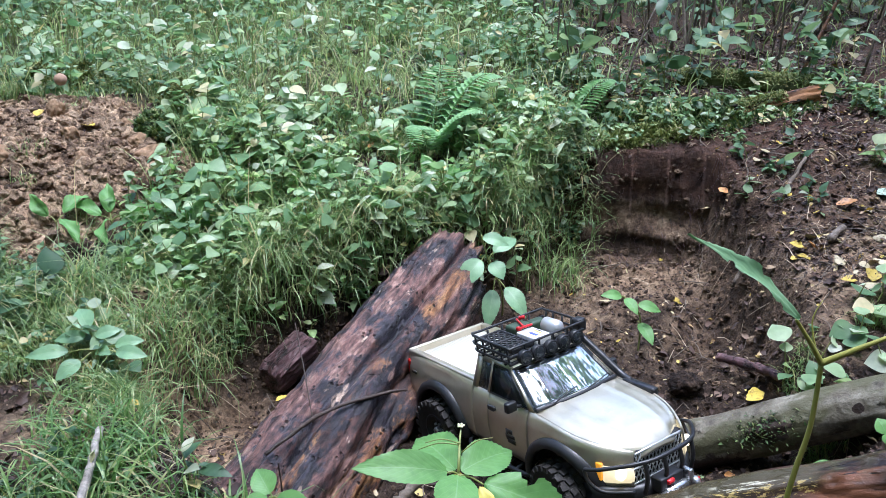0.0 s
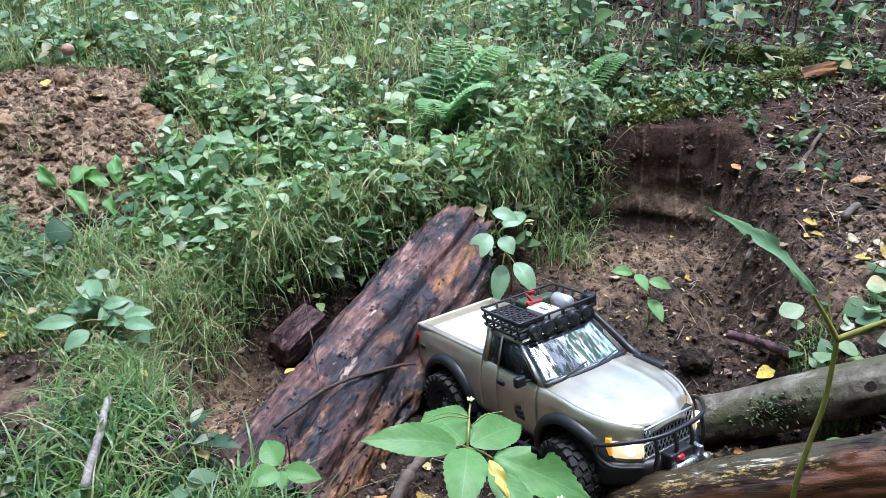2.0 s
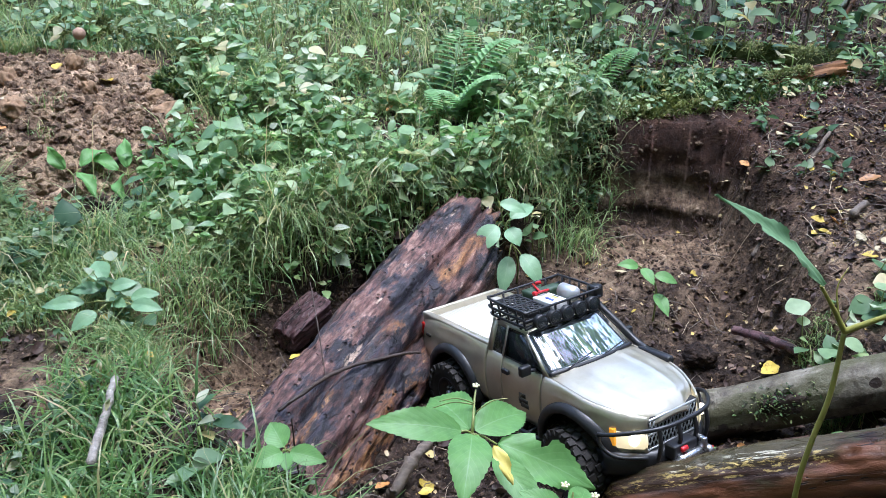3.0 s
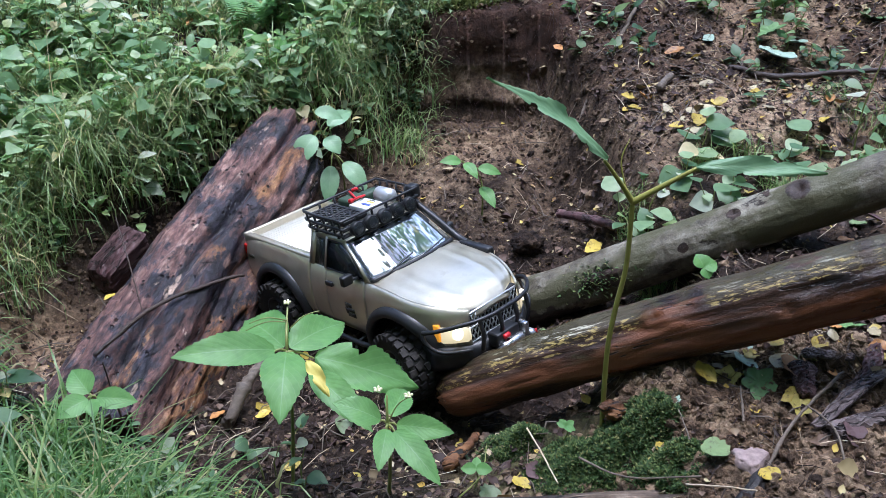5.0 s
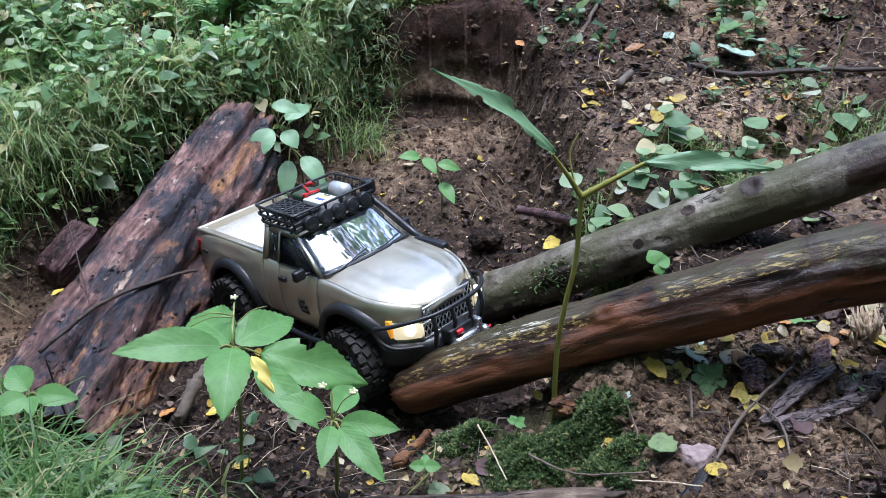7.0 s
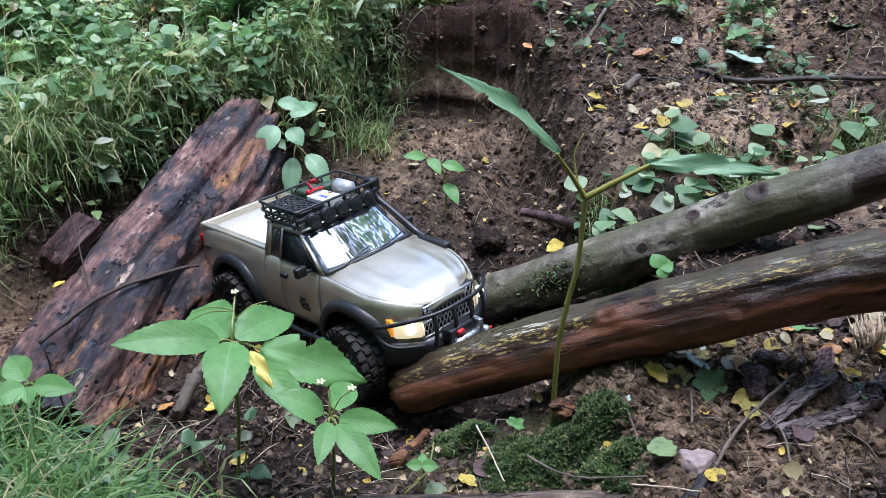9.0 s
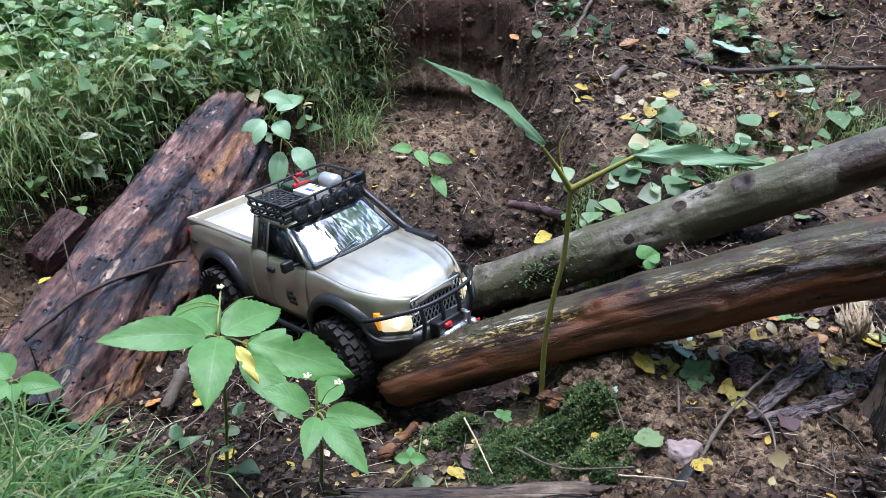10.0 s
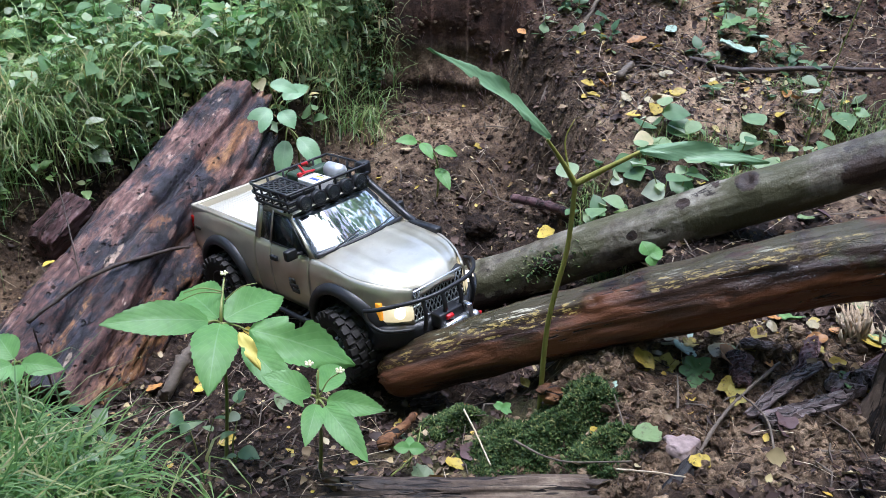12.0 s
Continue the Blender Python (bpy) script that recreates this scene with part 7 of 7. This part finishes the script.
def log_moss(a, b, radius, n, spread, turn, wide, size, label, seed, material=MOSS):
    """Moss shoots on the upper side of a log."""
    rg = np.random.default_rng(seed)
    a, b = Vector(a), Vector(b)
    d = (b - a).normalized()
    side = Vector((0, 0, 1)).cross(d).normalized()
    up = d.cross(side)
    pos = []
    for k in range(n):
        t = abs(rg.normal(*spread[1:])) if spread[0] == "clump" else rg.uniform(*spread[1:])
        w = rg.normal(turn, wide)
        pos.append((a + d * t + (side * math.cos(w) + up * math.sin(w)) * radius)[:])
    s = Soup()
    lv, lf = leaf_shape(0.35, 3, 0.1, 0.2)
    s.spread(lv, lf, poses_of(np.array(pos), rg.uniform(0, 6.283, n), rg.uniform(-0.2, 1.2, n), rg.normal(0, 0.5, n), size * rg.uniform(0.5, 1.2, n)))
    thing("moss", s.mesh("moss", material), label, "moss", kind="stuff")


log_moss((0.365, 1.195, -0.028), (0.934, 0.918, 0.357), 0.041, 620, ("clump", 0.19, 0.03), 2.5, 0.35, 0.009, "green moss tuft on the grey log end", 67)
log_moss((0.62, 2.235, 0.395), (0.93, 2.10, 0.405), 0.027, 2200, ("even", 0.0, 0.33), 1.7, 0.7, 0.010, "thick green moss over the old fallen log", 68, YELLOW_MOSS)
log_moss((0.700, 1.985, 0.368), (0.900, 2.035, 0.402), 0.025, 1300, ("even", 0.0, 0.12), 1.7, 0.6, 0.010, "green moss on the rotten orange-brown log", 69, YELLOW_MOSS)


# ---- litter ----
def make_litter():
    rg = np.random.default_rng(21)
    bare = lambda a, b: np.clip(1.05 - 1.3 * turf_here(a, b) - 0.8 * heap(a, b), 0.02, 1) * (0.15 + 0.85 * np.clip(0.5 + 2.2 * fractal(a, b, 5, 3, 44), 0, 1)) * off_log(a, b)
    bank = lambda a, b: bare(a, b) * (1 - 0.7 * blob(a, b, 0.88, 1.38, 0.2, 0.08)) * (1 - 0.85 * crumbly(a, b)) * (1 - 0.3 * wet(a, b)) * (0.6 + 0.4 * (1 - smooth(inside(a, b), -0.05, 0.05)))
    s = Soup()
    for shape, n, size, keep in (((0.65, 5, 0.6, -0.5), 6200, 0.0125, bank), ((0.9, 4, -0.7, 0.6), 7000, 0.0100, bank), ((0.3, 4, 0.5, 0.5), 9000, 0.016, bare), ((1.1, 3, 0.8, -0.4), 14000, 0.007, bare)):
        x, y = pick(rg, n, -0.8, 1.6, 0.45, 2.9, keep)
        n = len(x)
        lv, lf = leaf_shape(*shape)
        lv = np.array(lv) + rg.normal(0, 0.05, (len(lv), 3))
        s.spread(lv, lf, poses_of(np.stack([x, y, height(x, y) + rg.uniform(-0.002, 0.006, n)], 1), rg.uniform(0, 6.283, n), rg.normal(0, 0.22, n), rg.normal(0, 0.35, n), size * np.exp(rg.normal(-0.2, 0.4, n))))
    thing("leaf_litter", s.mesh("leaf_litter", LITTER), "dark rotting leaf litter over the soil", "leaf litter", kind="stuff")
    s = Soup()
    x, y = pick(rg, 1500, -0.3, 1.6, 0.5, 2.4, lambda a, b: bare(a, b) * (1 - 0.6 * wet(a, b)))
    n = len(x)
    lv, lf = leaf_shape(0.75, 4, 0.4, -0.4)
    s.spread(lv, lf, poses_of(np.stack([x, y, height(x, y) + rg.uniform(0.001, 0.006, n)], 1), rg.uniform(0, 6.283, n), rg.normal(0, 0.25, n), rg.normal(0, 0.4, n), 0.0085 * np.exp(rg.normal(-0.1, 0.4, n))))
    thing("leaf_fragments", s.mesh("leaf_fragments", FALLEN), "small torn yellow and pale leaf pieces on the soil", "leaf litter", kind="stuff")
    for name, label, n, most, thick, material in (("twigs", "small grey twigs over the soil", 1500, 0.075, 0.0013, GREY_STICK), ("rootlets", "fine dark rootlets and fibres over the soil", 8000, 0.045, 0.0006, DARK_STICK), ("straw", "fine pale straw over the soil", 1400, 0.06, 0.0006, PALE_WOOD)):
        s = Soup()
        x, y = pick(rg, n, -0.5, 1.6, 0.45, 2.6, bare)
        h, ln = rg.uniform(0, 6.283, len(x)), rg.uniform(0.2, 1, len(x)) * most
        c, d = x + ln * np.cos(h), y + ln * np.sin(h)
        z0, z1 = height(x, y) + 0.002, height(c, d) + rg.uniform(0.001, 0.012, len(x))
        for a, b, p, q, u, v in zip(x, y, c, d, z0, z1):
            r = thick * rg.uniform(0.5, 1.2)
            tube(s, [(a, b, u), ((a + p) / 2 + rg.normal(0, 0.004), (b + q) / 2 + rg.normal(0, 0.004), (u + v) / 2 + rg.uniform(0.001, 0.006)), (p, q, v)], [r, r, r * 0.6], 3, False)
        thing(name, s.mesh(name, material), label, "twigs", kind="stuff")


def make_clods():
    rg = np.random.default_rng(22)
    bm = bmesh.new()
    bmesh.ops.create_icosphere(bm, subdivisions=2, radius=1)
    bmesh.ops.triangulate(bm, faces=bm.faces)
    shapes = []
    for k in range(8):
        pts = []
        for q in bm.verts:
            r = 1 + 0.55 * noise.fractal(q.co * 1.7 + Vector((7.7 * k, 3.1, 0)), 0.8, 2.0, 4)
            pts.append(q.co * r)
        shapes.append(np.array([p[:] for p in pts]) * rg.uniform(0.6, 1.2, (1, 3)))
    faces = [[q.index for q in face.verts] for face in bm.faces]
    bm.free()
    floor_here = lambda a, b: np.clip(0.9 * smooth(inside(a, b), -0.12, 0.03), 0.4, 1) * (1 - turf_here(a, b)) * (1 - 0.85 * blob(a, b, 0.46, 1.82, 0.20, 0.05))
    steep = lambda a, b: smooth(np.hypot(height(a + 0.004, b) - height(a - 0.004, b), height(a, b + 0.004) - height(a, b - 0.004)) / 0.008, 0.9, 2.2) * (1 - 0.85 * blob(a, b, 0.46, 1.82, 0.20, 0.05))
    for name, label, n, keep, size, wild, most, box, sand in (("clods", "crumbly sandy clods on the spoil heap", 7500, heap, 0.0030, 0.85, 0.017, (-1.5, -0.45, 1.4, 2.05), 1),
                                                              ("clods", "crumbly tan soil clods on the near bank", 7500, crumbly, 0.0024, 0.7, 0.010, (0.2, 0.85, 0.48, 0.85), 1),
                                                              ("crumbs", "dark wet soil crumbs in the hollow", 17000, floor_here, 0.0022, 0.6, 0.009, (-0.5, 1.4, 0.5, 1.98), 0),
                                                              ("crumbs", "torn earth crumbs on the walls of the hollow", 2600, steep, 0.0022, 0.6, 0.009, (-0.5, 0.75, 1.1, 1.95), 0.5)):
        x, y = pick(rg, n, *box, keep)
        s = Soup()
        for k in range(8):
            i = np.arange(len(x)) % 8 == k
            m = i.sum()
            r = np.minimum(most, size * np.exp(rg.normal(0, wild, m)))
            s.spread(shapes[k], faces, poses_of(np.stack([x[i], y[i] + lip_shift(x[i], y[i], height(x[i], y[i])), height(x[i], y[i]) - 0.15 * r], 1), rg.uniform(0, 6.283, m), rg.normal(0, 0.6, m), rg.normal(0, 0.6, m), r))
        me = s.mesh(name, SOIL, False)
        me.attributes.new("zone", "FLOAT_COLOR", "POINT").data.foreach_set("color", np.stack([np.repeat(rg.uniform(0.3, 1.0, len(x)) * (1.0 if name == 'clods' else 0.5) if sand else rg.uniform(0.0, 0.55, len(x)) * (1 - 0.85 * wet(x, y)), len(shapes[0]))] + [np.zeros(len(me.vertices))] * 2 + [np.ones(len(me.vertices))], 1).astype(np.float32).ravel())
        thing(name, me, label, "soil clods", kind="stuff")


make_litter()
make_clods()


def make_lip_roots():
    """Fine roots that hang from the torn lip of the hollow."""
    rg = np.random.default_rng(23)
    s = Soup()
    for k in range(230):
        x = rg.uniform(0.24, 0.78)
        y = 1.80 + rg.normal(0, 0.02) - 0.25 * max(0, x - 0.6)
        z = z_at(x, y) + 0.004
        y += float(lip_shift(np.array([x]), np.array([y]), np.array([z]))[0])
        ln = rg.uniform(0.015, 0.055) * (1.6 if k % 9 == 0 else 1)
        dx, dy = rg.normal(0, 0.35) * ln, -rg.uniform(0.15, 0.5) * ln
        r = rg.uniform(0.0004, 0.0011)
        tube(s, curve_points([(x, y + 0.01, z - 0.005), (x + 0.3 * dx, y + dy, z - 0.1 * ln), (x + dx, y + 1.2 * dy, z - 0.8 * ln)], 3), [r * (1 - 0.1 * q) for q in range(7)], 3, False)
    thing("rootlets", s.mesh("rootlets", RED_BARK), "fine red-brown roots hanging from the torn lip", "roots", kind="stuff")


make_lip_roots()


def round_leaf(rg, wide, curl, deep=0.035):
    """A curled fallen leaf with an uneven, lobed outline, one unit long."""
    n, v, f = (22 if deep < 0.08 else 40), [(0, 0.45, 0.0)], []
    lobes, turn = (rg.integers(3, 7), rg.uniform(0, 6.28)) if deep < 0.08 else (5, 0.0)
    for ring in (0.5, 1.0):
        for k in range(n):
            w = 2 * math.pi * k / n
            r = (0.5 + deep * math.sin(lobes * w + turn) + 0.025 * rg.normal()) * (1 + 0.25 * max(0, math.sin(w)) ** 6) * (0.5 + 0.5 * (ring == 1.0))
            x, y = wide * r * math.cos(w), 0.45 + r * math.sin(w)
            v.append((x, y, curl * (abs(x) ** 1.5 + 0.6 * (y - 0.45) ** 2) * (1 + 0.5 * math.sin(2 * w + turn)) + 0.02 * rg.normal()))
    for k in range(n):
        j = (k + 1) % n
        f += [(0, 1 + k, 1 + j), (1 + k, 1 + n + k, 1 + n + j, 1 + j)]
    return v, f


def make_fallen_leaves():
    """Fallen leaves that can be told apart, each one a thing."""
    rg = np.random.default_rng(24)
    kinds = []
    for name, label, colour, shape in (("fallen_leaf", "yellow fallen leaf lying on the soil", (0.46, 0.34, 0.05), (0.75, 6, 0.35, -0.25)),
                                       ("fallen_leaf", "pale cream fallen leaf lying on the soil", (0.40, 0.34, 0.20), (0.8, 6, -0.4, 0.25)),
                                       ("fallen_leaf", "orange-brown fallen leaf lying on the soil", (0.42, 0.20, 0.06), (0.7, 6, 0.5, -0.35)),
                                       ("fallen_leaf", "dull green fallen leaf lying on the soil", (0.15, 0.21, 0.09), (0.8, 6, 0.2, -0.15)),
                                       ("fallen_leaf", "dark purple-brown fallen leaf lying on the soil", (0.085, 0.05, 0.05), (0.85, 6, 0.25, 0.2)),
                                       ("fallen_leaf", "green lobed maple leaf lying on the soil", (0.12, 0.22, 0.075), (0.95, 6, 0.30, 0.15)),
                                       ("fallen_leaf", "yellow lobed maple leaf lying on the soil", (0.40, 0.33, 0.08), (0.95, 6, 0.45, 0.15)),
                                       ("fallen_leaf", "pale blue-green leaf underside turned up", (0.27, 0.36, 0.28), (0.8, 6, 0.25, 0.14))):
        m, nt, b = nodes_of(label.split(" fallen")[0].replace(" ", "_") + "_leaf", 0.5, 0.4)
        info = nt.nodes.new("ShaderNodeObjectInfo")
        tone = ramp(nt, info.outputs["Random"], [(0.0, tuple(v * 0.6 for v in colour)), (1.0, tuple(min(1, v * 1.2) for v in colour))])
        nt.links.new(mix(nt, level(nt, noise_tex(nt, 2.2, 5, 0.7), 0.52, 0.62), tone, mix(nt, 0.65, tone, (0.06, 0.03, 0.02))), b.inputs["Base Color"])
        v, f = round_leaf(rg, shape[0], shape[2], 0.085 if "lobed" in label else 0.035)
        s = Soup()
        top = [Vector(p) for p in v]
        s.add(top, f)
        s.add([p - Vector((0, 0, 0.03)) for p in top], [q[::-1] for q in f])
        me = s.mesh(name, m)
        kinds.append((me, label))
    spots = []
    zone = lambda a, b: np.clip(1.0 - 0.8 * turf_here(a, b), 0, 1) * (1 - 0.8 * heap(a, b)) * np.clip(0.35 + 1.6 * fractal(a, b, 5, 3, 46), 0.05, 1)
    x, y = pick(rg, 150, -0.6, 1.5, 0.52, 2.35, zone)
    for a, b in zip(x, y):
        spots.append((a, b, rg.choice(5, p=(0.36, 0.25, 0.13, 0.10, 0.16)), rg.uniform(0.010, 0.028)))
    spots += [(0.815, 1.583, 2, 0.034), (0.83, 1.56, 1, 0.02), (0.965, 1.552, 7, 0.075), (1.015, 1.565, 7, 0.050), (0.985, 1.60, 5, 0.045), (0.87, 1.60, 7, 0.030), (1.20, 1.57, 5, 0.06), (-0.277, 1.215, 0, 0.02), (-0.509, 1.381, 0, 0.034), (0.167, 1.285, 0, 0.03), (0.172, 1.262, 0, 0.024), (0.600, 0.712, 2, 0.036), (0.590, 0.690, 6, 0.024), (0.592, 0.700, 0, 0.022),
              (0.543, 0.755, 6, 0.030), (0.565, 0.741, 5, 0.038), (0.560, 0.790, 7, 0.034), (0.550, 0.775, 7, 0.028), (0.606, 0.760, 1, 0.034), (0.618, 0.745, 3, 0.026), (0.677, 0.779, 5, 0.032), (0.706, 0.666, 5, 0.024), (0.640, 0.745, 0, 0.026), (0.467, 0.624, 3, 0.032), (0.504, 0.579, 0, 0.024), (0.415, 0.668, 0, 0.018), (0.400, 0.665, 6, 0.016), (0.434, 0.715, 7, 0.036), (0.262, 0.71, 0, 0.022), (0.226, 0.705, 3, 0.030), (0.70, 0.69, 0, 0.024), (0.76, 1.37, 0, 0.034), (0.80, 1.39, 1, 0.026), (0.56, 1.28, 0, 0.035), (0.55, 1.25, 0, 0.03), (-0.10, 1.04, 2, 0.026), (-0.05, 1.01, 0, 0.02), (0.01, 0.90, 0, 0.022), (0.075, 0.965, 3, 0.03)]
    for k in range(30):
        spots.append((rg.uniform(0.66, 1.1), rg.normal(1.40, 0.06), rg.choice(3, p=(0.35, 0.5, 0.15)), rg.uniform(0.012, 0.026)))
    for k in range(26):
        spots.append((rg.uniform(0.53, 0.80), rg.uniform(0.69, 0.83), rg.choice(7, p=(0.22, 0.30, 0.14, 0.10, 0.10, 0.08, 0.06)), rg.uniform(0.012, 0.026)))
    x, y = pick(rg, 58, -1.0, 0.25, 0.65, 2.1, turf_here)
    for a, b in zip(x, y):
        spots.append((a, b, rg.choice(4, p=(0.42, 0.36, 0.12, 0.10)), rg.uniform(0.011, 0.022)))
    for k in range(14):
        spots.append((rg.uniform(-1.15, -0.6), rg.uniform(1.5, 1.9), rg.choice(3), rg.uniform(0.02, 0.035)))
    for a, b, k, size in spots:
        me, label = kinds[k]
        ob = thing("fallen_leaf", me, label, "leaf", "fallen leaves on the ground")
        z = z_at(a, b)
        if a == -0.277:
            z = on_log(a, b)
        elif turf_here(np.array([a]), np.array([b]))[0] > 0.25:
            z += 0.016
        ob.matrix_world = pose(a, b, z + 0.004 + 0.18 * size, rg.normal(0, 14), rg.normal(0, 14), rg.uniform(0, 360)) @ Matrix.Diagonal((size, size, size, 1))


make_fallen_leaves()


# ---- background wood ----
def make_brush():
    rg = np.random.default_rng(25)
    s = Soup()
    for k in range(230):
        x, y = rg.uniform(0.25, 2.4), rg.uniform(2.2, 3.9)
        z = z_at(x, y)
        h, lean = rg.uniform(0.25, 0.9), rg.normal(0, 0.3, 2)
        r = rg.uniform(0.0015, 0.006)
        tube(s, curve_points([(x, y, z - 0.01), (x + 0.4 * lean[0] * h, y + 0.4 * lean[1] * h, z + 0.5 * h), (x + lean[0] * h, y + lean[1] * h, z + h)], 3), [r * (1 - 0.11 * q) for q in range(7)], 5)
    thing("brushwood", s.mesh("brushwood", GREY_STICK), "bare grey brushwood stems behind the hollow", "brushwood", kind="stuff")


make_brush()
herb_patch(420, -3.2, 2.8, 3.3, 5.2, lambda a, b: 1 + 0 * a, 0.075, 0.45, "shrubs", "tall leafy shrubs behind the clearing", leaves=(8, 16))


def make_tree(x, y, tall, spread, seed):
    rg = np.random.default_rng(seed)
    z = z_at(x, y) - 0.05
    ob = thing("tree", None, "tall woodland tree with a rough dark trunk, mostly out of view", "tree", "trees round the clearing")
    ob.matrix_world = Matrix.Translation((x, y, z))
    s = Soup()
    trunk = curve_points([(0, 0, 0), (rg.normal(0, 0.05), rg.normal(0, 0.05), tall * 0.3), (rg.normal(0, 0.12), rg.normal(0, 0.12), tall * 0.65), (rg.normal(0, 0.2), rg.normal(0, 0.2), tall)], 8)
    r0 = 0.035 * tall ** 0.7
    tube(s, trunk, [r0 * (1.35 if k == 0 else 1 - 0.85 * k / (len(trunk) - 1)) for k in range(len(trunk))], 12)
    part("trunk", s, DARK_STICK, ob)
    tips = []
    for k in range(9):
        a = trunk[int(len(trunk) * rg.uniform(0.45, 0.95))]
        w = rg.uniform(0, 6.283)
        ln = spread * rg.uniform(0.5, 1.0)
        b = a + Vector((math.cos(w) * ln, math.sin(w) * ln, rg.uniform(0.1, 0.5) * ln))
        l = Soup()
        line = curve_points([a, a.lerp(b, 0.5) + Vector((0, 0, 0.12 * ln)), b], 5)
        tube(l, line, [r0 * 0.35 * (1 - 0.8 * q / (len(line) - 1)) for q in range(len(line))], 6)
        part("limb", l, DARK_STICK, ob)
        tips += [p for p in line[4:]]
    n = 2600
    c = np.array([tips[i][:] for i in rg.integers(0, len(tips), n)]) + rg.normal(0, 0.28 * spread ** 0.5, (n, 3))
    crown = Soup()
    lv, lf = leaf_shape(0.7, 4, 0.2, 0.3)
    crown.spread(lv, lf, poses_of(c, rg.uniform(0, 6.283, n), rg.normal(-0.2, 0.5, n), rg.normal(0, 0.6, n), rg.uniform(0.07, 0.16, n)))
    part("crown", crown, HERB, ob, "loose green leafy crown, out of view, for shade and reflections")


# first trunk is in view; the others are unseen, added for shade and reflections
for k, (x, y, tall, spread) in enumerate(((-1.45, 3.6, 7.5, 0.8), (2.5, 4.3, 6.0, 1.9), (-3.2, 1.4, 6.5, 2.3), (3.4, 0.8, 6.5, 2.2), (-1.6, -2.6, 6.0, 2.1), (1.9, -2.8, 6.5, 2.2), (-0.9, 8.2, 7.0, 2.4), (-4.5, 5.2, 7.0, 2.4), (5.0, 3.5, 7.0, 2.4), (-4.2, -2.0, 7.0, 2.4), (4.6, -2.6, 7.0, 2.4), (0.2, -4.6, 7.0, 2.4), (-1.05, -0.25, 5.5, 0.9), (0.95, -0.55, 6.0, 0.9))):
    make_tree(x, y, tall, spread, 300 + k)


def make_backdrop():
    """An unseen dark wall of far foliage all round, added to block low sky."""
    m, nt, b = nodes_of("sky_blocking_foliage", 0.8, 0.2)
    nt.links.new(ramp(nt, noise_tex(nt, 2.5, 8, 0.75), [(0.35, (0.012, 0.02, 0.008)), (0.5, (0.04, 0.065, 0.022)), (0.7, (0.10, 0.14, 0.05))]), b.inputs["Base Color"])
    v, f, n = [], [], 96
    for k in range(n):
        w = 2 * math.pi * k / n
        # the top dips at the back so the truck mirrors open sky
        for r, z in ((11.0, -2.0), (11.4, 1.6), (11.2, 4.6 - 1.6 * math.sin(w)), (11.8, 8.0 - 3.2 * math.sin(w) + 1.2 * math.sin(5 * w) + 0.6 * math.sin(13 * w))):
            v.append((r * math.cos(w), 1.3 + r * math.sin(w), z))
    for k in range(n):
        for j in range(3):
            a, c = 4 * k + j, 4 * ((k + 1) % n) + j
            f.append((a, a + 1, c + 1, c))
    s = Soup()
    s.add(v, f)
    thing("backdrop", s.mesh("backdrop", m), "unseen dark foliage wall added to block low sky", "backdrop", kind="structure")


make_backdrop()
